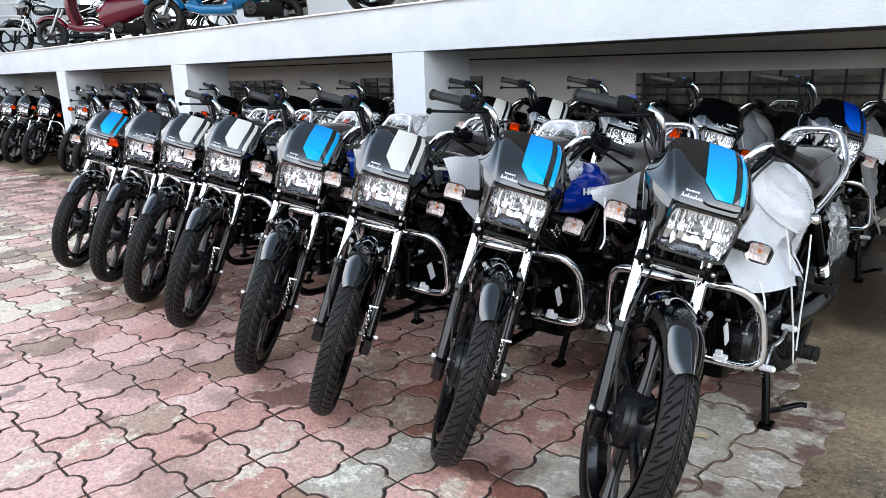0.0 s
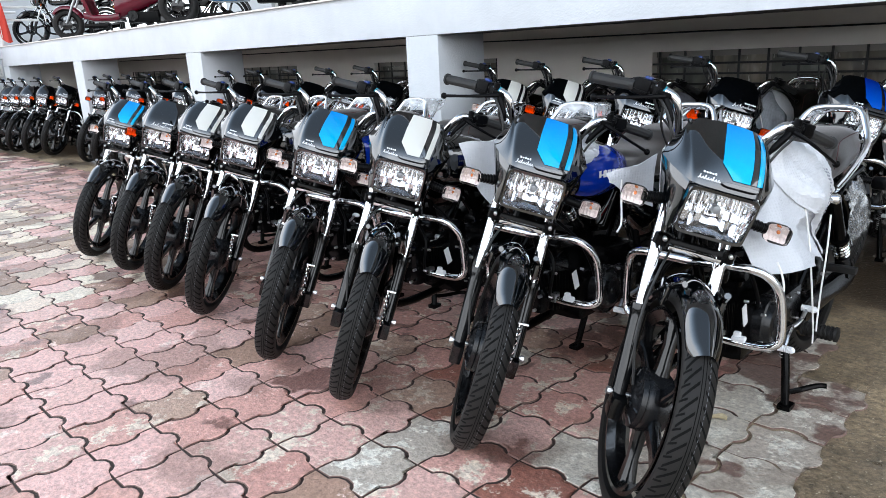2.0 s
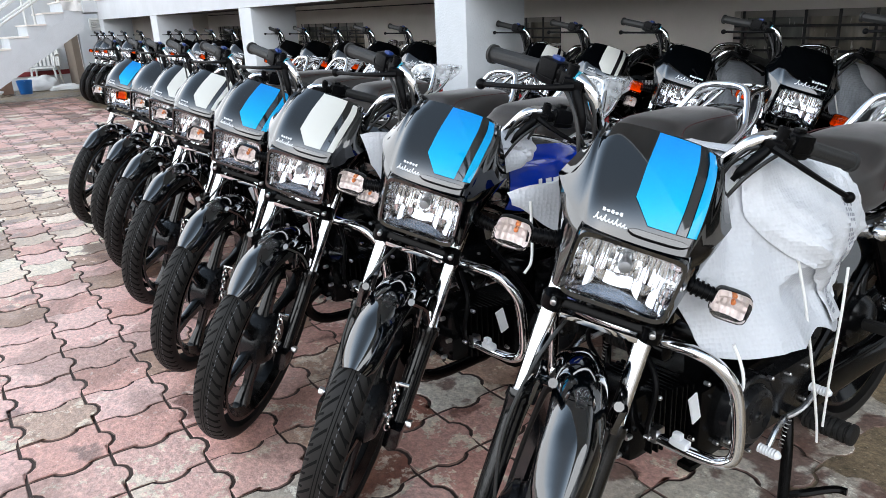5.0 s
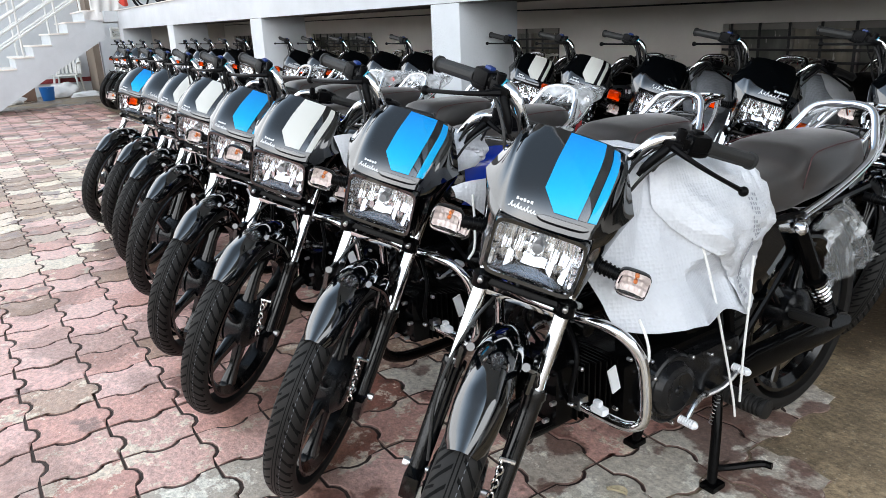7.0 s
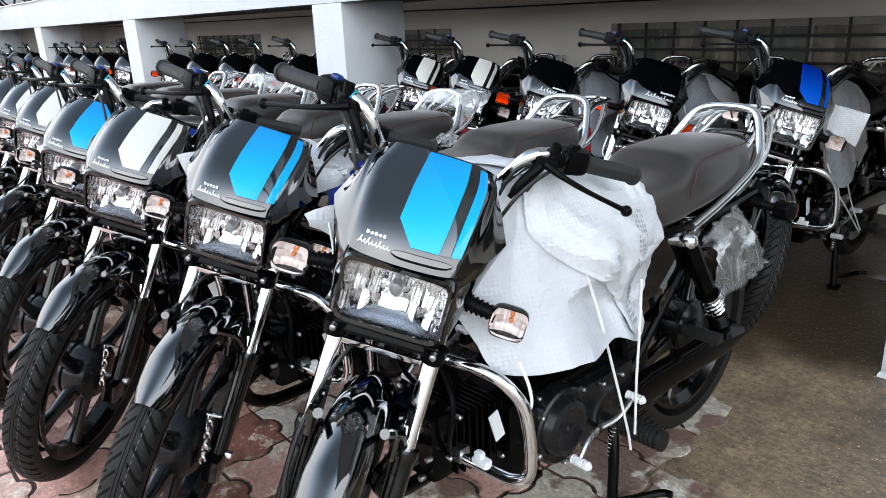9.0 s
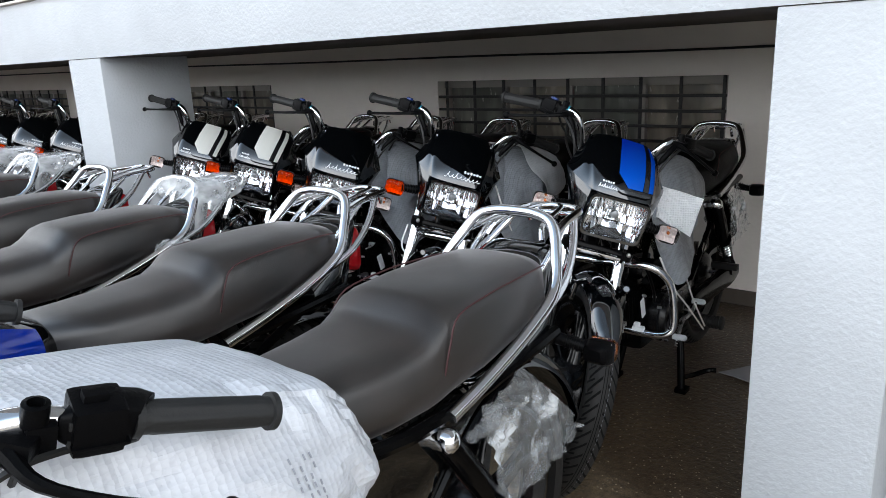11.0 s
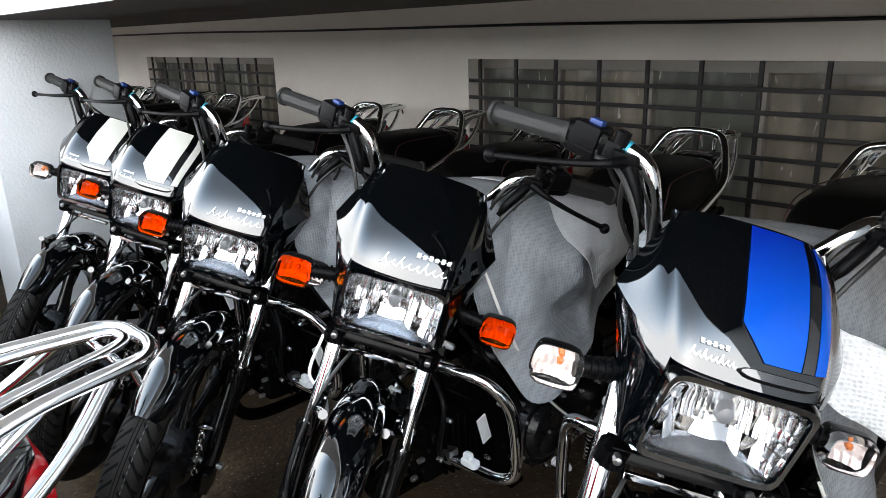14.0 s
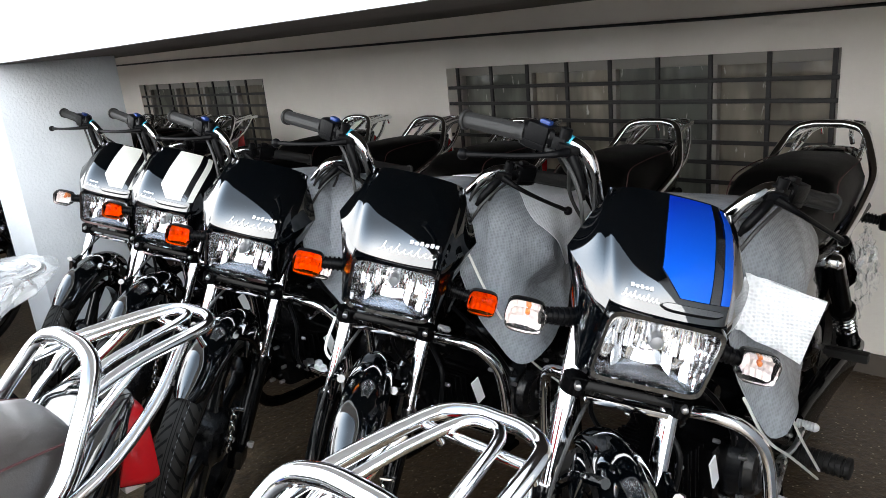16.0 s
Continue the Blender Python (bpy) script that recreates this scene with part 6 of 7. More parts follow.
    lathe(bm, [(0.06, 0.08), (0.14, 0.075), (0.15, 0.05)], (0, 0.92, 0.29), "X", 20)
    eng = part("engine", bm, M_PLASTIC, root)
    for k in range(5):
        part("cooling_fin", lathe(BM(), [(0.14, 0.014 + 0.012 * k), (0.153, 0.014 + 0.012 * k), (0.153, 0.018 + 0.012 * k), (0.14, 0.018 + 0.012 * k)], (0, 0.92, 0.29), "X", 20), M_ALLOY, eng)
    bm = BM()
    rod(bm, (-0.14, 1.0, 0.27), (-0.16, 1.5, 0.36), 0.045, 0.055, 16)
    part("exhaust", bm, M_BLACK, root)
    bm = BM()
    tube(bm, [(-0.34, 0.40, 0.98), (-0.2, 0.35, 1.0), (0, 0.31, 0.98), (0.2, 0.35, 1.0), (0.34, 0.40, 0.98)], 0.013, 10, 4)
    part("handlebar", bm, M_BLACK, root)
    bm = BM()
    rings = [oval((0, yy, z), w, h, 20, 3) for yy, z, w, h in ((0.20, 0.96, 0.05, 0.05), (0.23, 0.97, 0.11, 0.08), (0.32, 0.98, 0.12, 0.08), (0.38, 0.98, 0.06, 0.04))]
    loft(bm, rings)
    part("headlight_cowl", bm, body, root, "", 60)
    root.matrix_basis = pose(x, y, UPPER_Z, 0, 0, turn)
    return root


scooter(-10.35, 3.5, -38, (0.10, 0.002, 0.012), "maroon scooter on its stand on the upper floor")
scooter(-6.95, 3.5, -38, (0.002, 0.115, 0.27), "turquoise blue scooter on its stand on the upper floor")


# ---- stairs and the yard end ----
SX0, SX1 = -13.85, -12.6
stairs = tagged(new("staircase"), "plastered outdoor staircase with white pipe railing", "staircase")
RISE, RUN, SY = 0.1717, 0.28, 0.40
for k in range(9):
    bm = BM()
    z = RISE * (k + 1)
    lo = max(z - 0.34, -0.02)
    box(bm, ((SX0 + SX1) / 2, SY + RUN * (k + 0.5), (z + lo) / 2), (SX1 - SX0, RUN + 0.004, z - lo), 0.004)
    part("step", bm, M_WALL, stairs)
    bm = BM()
    box(bm, ((SX0 + SX1) / 2, SY + RUN * (k + 0.5) - 0.012, z + 0.012), (SX1 - SX0 + 0.04, RUN + 0.03, 0.024), 0.005)
    part("tread", bm, M_BACK, stairs)
bm = BM()
rings = []
for yy, z in ((SY + 0.62, -0.02), (SY + RUN * 9, RISE * 9 - 0.42)):
    rings.append([Vector((xx, yy, zz)) for xx, zz in ((SX0, z), (SX1 + 0.004, z), (SX1 + 0.004, z + 0.34), (SX0, z + 0.34))])
loft(bm, rings)
part("waist_slab", bm, M_WALL, stairs)
for xx in (SX0 + 0.04, SX1 - 0.04):
    for h in (0.25, 0.45, 0.65, 0.85):
        bm = BM()
        tube(bm, [(xx, SY, RISE + h), (xx, SY + RUN * 9, RISE * 10 + h), (xx, SY + RUN * 9 + 0.9, RISE * 10 + h)], 0.02, 8)
        part("railing_pipe", bm, M_RAIL, stairs, "white pipe rail")
    for k in (0, 2, 4, 6, 8):
        bm = BM()
        rod(bm, (xx, SY + RUN * (k + 0.5), RISE * (k + 1)), (xx, SY + RUN * (k + 0.5), RISE * (k + 1) + 0.93), 0.018, None, 8)
        part("post", bm, M_RAIL, stairs)
bm = BM()
box(bm, (-13.2, 4.1, 1.46), (1.5, 2.36, 0.17), 0.006)
struct("landing", bm, M_WALL, "white concrete stair landing", "landing")


def cloth(name, corner, across, down, nx, nz, amp, material, label, category):
    bm = BM()
    rows = []
    for j in range(nz):
        rows.append([Vector(corner) + Vector(across) * (i / (nx - 1)) + Vector(down) * (j / (nz - 1)) + Vector((amp * math.sin(i * 0.9 + 0.3 * j), 0, -0.04 * math.sin(math.pi * i / (nx - 1)))) for i in range(nx)])
    sheet(bm, rows, 0.003)
    return tagged(part(name, bm, material, None, "", 60), label, category)


M_CLOTH = mat("white_banner_cloth", (0.75, 0.74, 0.73), 0.8, var=0.12, scale=4, bump=0.3)
M_REDCLOTH = mat("red_banner_cloth", (0.62, 0.05, 0.03), 0.7, var=0.15, scale=5)
cloth("banner", (-12.57, 2.76, 2.28), (0, 0.44, 0.06), (0, 0.02, -0.82), 20, 18, 0.03, M_CLOTH, "creased white cloth banner hung on the railing", "banner")
cloth("banner", (-12.53, 3.12, 2.30), (0, 0.15, -0.05), (0, 0.08, -0.62), 9, 14, 0.02, M_REDCLOTH, "faded red cloth strip beside the banner", "banner")
cloth("drape", (-12.56, 2.62, 1.56), (0, 0.62, 0.02), (0, 0.02, -0.13), 20, 8, 0.02, M_CLOTH, "white cloth swag over the landing edge", "cloth")

# annex walls beyond the stairs
bm = BM()
box(bm, (-16.3, 1.0, 1.5), (0.2, 4.2, 3.0))
struct("wall_annex", bm, M_WALL, "white annex wall beyond the stairs", "wall")
bm = BM()
box(bm, (-16.185, 1.0, 0.30), (0.03, 4.21, 0.09), 0.004)
struct("trim_red", bm, M_REDPAINT, "dark red painted skirting line", "trim")
# return wall in shadow: the shade is put into its brown colour
bm = BM()
box(bm, (-15.75, 3.16, 1.5), (1.0, 0.12, 3.0))
struct("wall_return", bm, mat("shadow_brown_wall", (0.24, 0.19, 0.15), 0.9, var=0.2, scale=2), "return wall coloured brown for its shadow", "wall")
bm = BM()
box(bm, (-15.3, 4.5, 1.5), (0.2, 2.5, 3.0))
struct("wall_yard", bm, M_WALL, "white wall with louvred shutters", "wall")


def shutter(x, y, z, w, h, n):
    root = tagged(new("window_shutter"), "white louvred shutter panel in the wall", "shutter", "louvred shutters")
    bm = BM()
    box(bm, (x, y, z - h / 2), (0.05, w, 0.035), 0.003)
    box(bm, (x, y, z + h / 2), (0.05, w, 0.035), 0.003)
    box(bm, (x, y - w / 2, z), (0.05, 0.035, h), 0.003)
    box(bm, (x, y + w / 2, z), (0.05, 0.035, h), 0.003)
    part("shutter_frame", bm, M_RAIL, root)
    for k in range(n):
        bm = BM()
        box(bm, (x + 0.005, y, z - h / 2 + h * (k + 0.5) / n), (0.03, w - 0.05, h / n * 0.62), 0.002, Matrix.Rotation(0.5, 4, "Y"))
        part("slat", bm, M_RAIL, root)


shutter(-16.18, 2.45, 0.80, 0.32, 0.42, 7)
shutter(-15.18, 3.62, 1.20, 0.28, 0.20, 5)
root = tagged(new("window_6"), "small window with dark glass", "window", kind="structure")
bm = BM()
for yy, zz, w, h in ((2.84, 0.86, 0.32, 0.03), (2.84, 1.16, 0.32, 0.03), (2.69, 1.01, 0.03, 0.30), (2.99, 1.01, 0.03, 0.30)):
    box(bm, (-16.18, yy, zz), (0.04, w, h), 0.003)
part("window_frame", bm, M_RAIL, root)
bm = BM()
box(bm, (-16.19, 2.84, 1.01), (0.01, 0.28, 0.28))
part("pane", bm, M_WINDOW, root)

# yard clutter
bm = BM()
lathe(bm, [(0.0, 0.10), (0.01, 0.105), (0.24, 0.135), (0.25, 0.142), (0.255, 0.142), (0.255, 0.132), (0.03, 0.10)], (-15.15, 2.13, -0.006), "Z", 28)
bucket = tagged(part("bucket", bm, mat("blue_bucket", (0.01, 0.13, 0.42), 0.35)), "blue plastic bucket on the ground", "bucket")
bm = BM()
tube(bm, [(-15.15 - 0.139, 2.13, 0.24), (-15.15 - 0.07, 2.11, 0.14), (-15.15 + 0.07, 2.11, 0.14), (-15.15 + 0.139, 2.13, 0.24)], 0.004, 6, 4)
part("handle", bm, M_STEEL, bucket)


def heap(name, c, size, material, label, category, seed):
    bm = BM()
    bmesh.ops.create_icosphere(bm, subdivisions=4, radius=1.0)
    for v in bm.verts:
        k = 1 + 0.25 * noise.noise(v.co * 2 + Vector((seed, 0, 0))) + 0.06 * noise.noise(v.co * 7)
        v.co = Vector(c) + Vector((v.co.x * size[0], v.co.y * size[1], max(v.co.z, -0.35) * size[2])) * k
        v.co.z = max(v.co.z, -0.008)
    return tagged(part(name, bm, material, None, "", 50), label, category)


heap("sack", (-15.65, 2.48, 0.08), (0.22, 0.30, 0.20), M_CLOTH, "slumped white woven sack", "sack", 1)
heap("sack", (-15.3, 2.85, 0.03), (0.16, 0.28, 0.08), M_CLOTH, "flattened white sack on the ground", "sack", 5)
heap("sack", (-14.9, 1.35, 0.04), (0.25, 0.35, 0.14), M_CLOTH, "pale sack under the stairs", "sack", 8)
bm = BM()
box(bm, (-15.5, 1.83, 0.12), (0.22, 0.24, 0.25), 0.006)
tagged(part("crate", bm, mat("brown_card", (0.22, 0.13, 0.09), 0.8, var=0.2, scale=5)), "brown cardboard box beside the bucket", "box")
bm = BM()
box(bm, (-15.55, 1.50, 0.16), (0.05, 0.10, 0.34), 0.006)
tagged(part("sign_board", bm, M_REDPAINT), "small red and white board leaning by the stairs", "board")

# ---- beyond the yard ----
bm = BM()
box(bm, (-24, -2, 0.9), (0.2, 30, 1.8))
struct("wall_compound", bm, M_BACK, "grey compound wall", "wall")
# added out of view: a dark horizon for visors and headlights to mirror
bm = BM()
box(bm, (-4, -17, 1.1), (60, 0.2, 2.2))
struct("wall_street", bm, M_UNSEEN_DARK, "dark wall added out of view across the yard", "wall")


def plastic_chair(x, y, turn):
    """A moulded garden chair with a slatted back."""
    root = tagged(new("garden_chair"), "white moulded plastic garden chair beyond the stairs", "chair")
    bm = BM()
    box(bm, (0, 0, 0.42), (0.44, 0.42, 0.03), 0.012)
    part("seat", bm, M_RAIL, root)
    for k in range(6):
        bm = BM()
        box(bm, (-0.19 + 0.076 * k, 0.23, 0.62), (0.05, 0.02, 0.36), 0.006, Matrix.Rotation(-0.15, 4, "X"))
        part("back_slat", bm, M_RAIL, root)
    bm = BM()
    tube(bm, [(-0.23, 0.20, 0.42), (-0.23, 0.25, 0.72), (-0.14, 0.275, 0.82), (0.14, 0.275, 0.82), (0.23, 0.25, 0.72), (0.23, 0.20, 0.42)], 0.02, 8, 4)
    part("back_frame", bm, M_RAIL, root)
    for sx in (-1, 1):
        bm = BM()
        tube(bm, [(sx * 0.24, 0.22, 0.64), (sx * 0.26, 0.0, 0.65), (sx * 0.25, -0.2, 0.62), (sx * 0.23, -0.2, 0.42)], 0.018, 8, 3)
        part("armrest", bm, M_RAIL, root)
        for sy in (-1, 1):
            bm = BM()
            rod(bm, (sx * 0.20, sy * 0.18, 0.42), (sx * 0.25, sy * 0.23, -0.006), 0.022, 0.016, 8)
            part("leg", bm, M_RAIL, root)
    root.matrix_basis = pose(x, y, 0, 0, 0, turn)
    return root


plastic_chair(-15.88, 2.62, 70)


# ---- litter and rough plaster ----
def floor_card():
    """A flattened sheet of grey card on the floor behind the pier."""
    bm = BM()
    rows = []
    for j in range(7):
        v = j / 6
        a, b = Vector((-0.14, 4.02, 0)).lerp(Vector((0.02, 4.26, 0)), v), Vector((0.54, 3.87, 0)).lerp(Vector((0.60, 4.40, 0)), v)
        rows.append([a.lerp(b, i / 12) + Vector((0, 0, 0.006 + 0.010 * abs(noise.noise(Vector((i * 0.4, j * 0.5, 1.0))))))  for i in range(13)])
    sheet(bm, rows, 0.002)
    tagged(part("card", bm, mat("grey_card", (0.30, 0.30, 0.31), 0.7, var=0.2, scale=6, bump=0.2)), "flattened grey card lying on the damp floor", "card")


floor_card()
bm = BM()
rows = [[Vector((0.49 + 0.022 * i / 4 * 2, 3.235 + 0.010 * j, 0.002 + 0.012 * abs(noise.noise(Vector((i * 0.9, j * 0.8, 4.0)))))) for i in range(5)] for j in range(5)]
sheet(bm, rows, 0.001)
tagged(part("wrapper", bm, mat("pale_green_wrapper", (0.30, 0.46, 0.30), 0.5)), "small crumpled pale green wrapper by the pier", "litter")


def pier_foot(x0, x1):
    """A ragged fillet of spilt plaster round the foot of a pier."""
    bm = BM()
    y0, y1 = BEAM_Y + 0.0025, BEAM_Y + 0.4475
    loop = []
    for (ax, ay), (bx, by) in (((x0, y0), (x1, y0)), ((x1, y0), (x1, y1)), ((x1, y1), (x0, y1)), ((x0, y1), (x0, y0))):
        for k in range(14):
            loop.append((ax + (bx - ax) * k / 14, ay + (by - ay) * k / 14))
    cx, cy = (x0 + x1) / 2, (y0 + y1) / 2
    low, mid, top = [], [], []
    for px, py in loop:
        d = Vector((math.copysign(1, px - cx) if abs(px - cx) > (x1 - x0) / 2 - 0.002 else 0, math.copysign(1, py - cy) if abs(py - cy) > (y1 - y0) / 2 - 0.002 else 0, 0))
        r = 0.5 + noise.noise(Vector((px * 14, py * 14, 2.0)))
        low.append(Vector((px, py, -0.01)) + d * (0.003 + 0.005 * max(r, 0)))
        mid.append(Vector((px, py, 0.003 + 0.002 * r)) + d * (0.002 + 0.003 * max(r, 0)))
        top.append(Vector((px, py, 0.007 + 0.006 * r)) + d * 0.0008)
    loft(bm, [low, mid, top], caps=False)
    struct("plaster_foot", bm, M_WALL, "ragged plaster fillet at the foot of a pier", "plaster")


for x0, x1 in PIERS[3:5]:
    pier_foot(x0, x1)


# ---- ground ----
def ground_material():
    m = mat("damp_shaded_ground", (0.17, 0.14, 0.105), 0.5, bump=1.0, bscale=70)
    n, l = m.node_tree.nodes, m.node_tree.links
    b = n["Principled BSDF"]
    geo = n.new("ShaderNodeNewGeometry")
    big = n.new("ShaderNodeTexNoise")
    big.inputs["Scale"].default_value = 1.3
    big.inputs["Detail"].default_value, big.inputs["Roughness"].default_value = 11, 0.66
    grit = n.new("ShaderNodeTexVoronoi")
    grit.inputs["Scale"].default_value = 55
    l.new(geo.outputs["Position"], big.inputs["Vector"])
    l.new(geo.outputs["Position"], grit.inputs["Vector"])
    ramp = n.new("ShaderNodeValToRGB")
    ramp.color_ramp.elements[0].position, ramp.color_ramp.elements[0].color = 0.36, (0.085, 0.066, 0.047, 1)
    ramp.color_ramp.elements[1].position, ramp.color_ramp.elements[1].color = 0.64, (0.36, 0.266, 0.165, 1)
    l.new(big.outputs["Fac"], ramp.inputs[0])
    speck = n.new("ShaderNodeMapRange")
    speck.inputs[1].default_value, speck.inputs[2].default_value = 0.17, 0.10
    l.new(grit.outputs["Distance"], speck.inputs[0])
    mix = n.new("ShaderNodeMix")
    mix.data_type = "RGBA"
    l.new(speck.outputs[0], mix.inputs[0])
    sand = n.new("ShaderNodeTexNoise")
    sand.inputs["Scale"].default_value, sand.inputs["Detail"].default_value, sand.inputs["Roughness"].default_value = 48, 9, 0.82
    l.new(geo.outputs["Position"], sand.inputs["Vector"])
    coarse = n.new("ShaderNodeMapRange")
    coarse.inputs[1].default_value, coarse.inputs[2].default_value = 0.3, 0.7
    coarse.inputs[3].default_value, coarse.inputs[4].default_value = 0.15, 1.95
    l.new(sand.outputs["Fac"], coarse.inputs[0])
    rub = n.new("ShaderNodeMix")
    rub.data_type, rub.blend_type = "RGBA", "MULTIPLY"
    rub.inputs[0].default_value = 1.0
    # damp and shade below the slab, both put into the colour, front ragged
    sep, front, wet_or_shade, dark_mix = n.new("ShaderNodeSeparateXYZ"), n.new("ShaderNodeMath"), n.new("ShaderNodeMapRange"), n.new("ShaderNodeMix")
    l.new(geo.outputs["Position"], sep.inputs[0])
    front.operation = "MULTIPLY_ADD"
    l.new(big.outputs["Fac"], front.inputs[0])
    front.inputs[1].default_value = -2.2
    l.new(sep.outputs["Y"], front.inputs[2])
    wet_or_shade.inputs[1].default_value, wet_or_shade.inputs[2].default_value = 1.55, 2.25
    wet_or_shade.inputs[4].default_value = 0.9
    l.new(front.outputs[0], wet_or_shade.inputs[0])
    dark_mix.data_type = "RGBA"
    l.new(wet_or_shade.outputs[0], dark_mix.inputs[0])
    l.new(ramp.outputs[0], dark_mix.inputs[6])
    dark_mix.inputs[7].default_value = (0.048, 0.030, 0.017, 1)
    l.new(dark_mix.outputs[2], rub.inputs[6])
    l.new(coarse.outputs[0], rub.inputs[7])
    l.new(rub.outputs[2], mix.inputs[6])
    mix.inputs[7].default_value = (0.46, 0.40, 0.30, 1)
    l.new(mix.outputs[2], b.inputs["Base Color"])
    rr = n.new("ShaderNodeMapRange")
    rr.inputs[1].default_value, rr.inputs[2].default_value = 0.4, 0.62
    rr.inputs[3].default_value, rr.inputs[4].default_value = 0.24, 0.6
    l.new(big.outputs["Fac"], rr.inputs[0])
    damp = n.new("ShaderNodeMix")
    l.new(wet_or_shade.outputs[0], damp.inputs[0])
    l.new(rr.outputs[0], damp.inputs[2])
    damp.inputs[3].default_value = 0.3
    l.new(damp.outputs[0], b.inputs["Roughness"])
    return m


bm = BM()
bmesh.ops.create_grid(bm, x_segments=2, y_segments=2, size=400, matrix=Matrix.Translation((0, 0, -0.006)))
struct("ground", bm, ground_material(), "damp brown concrete ground with grit, slab shade in its colour", "ground")


def paver_material(name, tones, stain, amount):
    """Cast pavers: a tone for each block, worn patches and cement bloom across them."""
    m = mat(name, tones[0], 0.6, bump=0.8, bscale=75)
    n, l = m.node_tree.nodes, m.node_tree.links
    b = n["Principled BSDF"]
    info, geo = n.new("ShaderNodeObjectInfo"), n.new("ShaderNodeNewGeometry")
    add = n.new("ShaderNodeMath")
    l.new(info.outputs["Random"], add.inputs[0])
    l.new(geo.outputs["Random Per Island"], add.inputs[1])
    fr = n.new("ShaderNodeMath")
    fr.operation = "FRACT"
    l.new(add.outputs[0], fr.inputs[0])
    ramp = n.new("ShaderNodeValToRGB")
    ramp.color_ramp.interpolation = "CONSTANT"
    while len(ramp.color_ramp.elements) < len(tones):
        ramp.color_ramp.elements.new(0.5)
    for k, (e, t) in enumerate(zip(ramp.color_ramp.elements, tones)):
        e.position, e.color = k / len(tones), (*t, 1)
    l.new(fr.outputs[0], ramp.inputs[0])
    patch = n.new("ShaderNodeTexNoise")
    patch.inputs["Scale"].default_value, patch.inputs["Detail"].default_value, patch.inputs["Roughness"].default_value = 8.0, 10, 0.76
    l.new(geo.outputs["Position"], patch.inputs["Vector"])
    lift = n.new("ShaderNodeMapRange")
    lift.inputs[1].default_value, lift.inputs[2].default_value = 0.60 - amount, 0.625 - amount
    l.new(patch.outputs["Fac"], lift.inputs[0])
    bloom = n.new("ShaderNodeMix")
    bloom.data_type = "RGBA"
    l.new(lift.outputs[0], bloom.inputs[0])
    l.new(ramp.outputs[0], bloom.inputs[6])
    bloom.inputs[7].default_value = (*stain, 1)
    dirt = n.new("ShaderNodeTexNoise")
    dirt.inputs["Scale"].default_value, dirt.inputs["Detail"].default_value = 2.2, 9
    off = n.new("ShaderNodeVectorMath")
    off.inputs[1].default_value = (7.3, 2.1, 0)
    l.new(geo.outputs["Position"], off.inputs[0])
    l.new(off.outputs[0], dirt.inputs["Vector"])
    dr = n.new("ShaderNodeMapRange")
    dr.inputs[1].default_value, dr.inputs[2].default_value = 0.53, 0.575
    dr.inputs[4].default_value = 0.42
    l.new(dirt.outputs["Fac"], dr.inputs[0])
    grime = n.new("ShaderNodeMix")
    grime.data_type = "RGBA"
    l.new(dr.outputs[0], grime.inputs[0])
    l.new(bloom.outputs[2], grime.inputs[6])
    grime.inputs[7].default_value = (0.15, 0.085, 0.058, 1)
    fine = n.new("ShaderNodeTexNoise")
    fine.inputs["Scale"].default_value, fine.inputs["Detail"].default_value = 52, 12
    fine.inputs["Roughness"].default_value = 0.75
    l.new(geo.outputs["Position"], fine.inputs["Vector"])
    # brown wet spills, more of them towards the machines
    spill, sep, reach, wet_or_shade = n.new("ShaderNodeTexNoise"), n.new("ShaderNodeSeparateXYZ"), n.new("ShaderNodeMath"), n.new("ShaderNodeMapRange")
    spill.inputs["Scale"].default_value, spill.inputs["Detail"].default_value, spill.inputs["Roughness"].default_value = 3.1, 7, 0.6
    l.new(geo.outputs["Position"], spill.inputs["Vector"])
    l.new(geo.outputs["Position"], sep.inputs[0])
    reach.operation = "MULTIPLY_ADD"
    l.new(sep.outputs["Y"], reach.inputs[0])
    reach.inputs[1].default_value = 0.055
    l.new(spill.outputs["Fac"], reach.inputs[2])
    wet_or_shade.inputs[1].default_value, wet_or_shade.inputs[2].default_value = 0.635, 0.665
    wet_or_shade.inputs[4].default_value = 0.8
    l.new(reach.outputs[0], wet_or_shade.inputs[0])
    dark_mix = n.new("ShaderNodeMix")
    dark_mix.data_type = "RGBA"
    l.new(wet_or_shade.outputs[0], dark_mix.inputs[0])
    l.new(grime.outputs[2], dark_mix.inputs[6])
    dark_mix.inputs[7].default_value = (0.13, 0.055, 0.042, 1)
    vary = n.new("ShaderNodeMix")
    vary.data_type, vary.blend_type = "RGBA", "MULTIPLY"
    vary.inputs[0].default_value = 0.9
    l.new(dark_mix.outputs[2], vary.inputs[6])
    tone = n.new("ShaderNodeMapRange")
    tone.inputs[1].default_value, tone.inputs[2].default_value = 0.3, 0.7
    tone.inputs[3].default_value, tone.inputs[4].default_value = 0.50, 1.6
    l.new(fine.outputs["Fac"], tone.inputs[0])
    l.new(tone.outputs[0], vary.inputs[7])
    l.new(vary.outputs[2], b.inputs["Base Color"])
    rr = n.new("ShaderNodeMapRange")
    rr.inputs[1].default_value, rr.inputs[2].default_value = 0.35, 0.65
    rr.inputs[3].default_value, rr.inputs[4].default_value = 0.34, 0.72
    l.new(patch.outputs["Fac"], rr.inputs[0])
    damp = n.new("ShaderNodeMix")
    l.new(wet_or_shade.outputs[0], damp.inputs[0])
    l.new(rr.outputs[0], damp.inputs[2])
    damp.inputs[3].default_value = 0.28
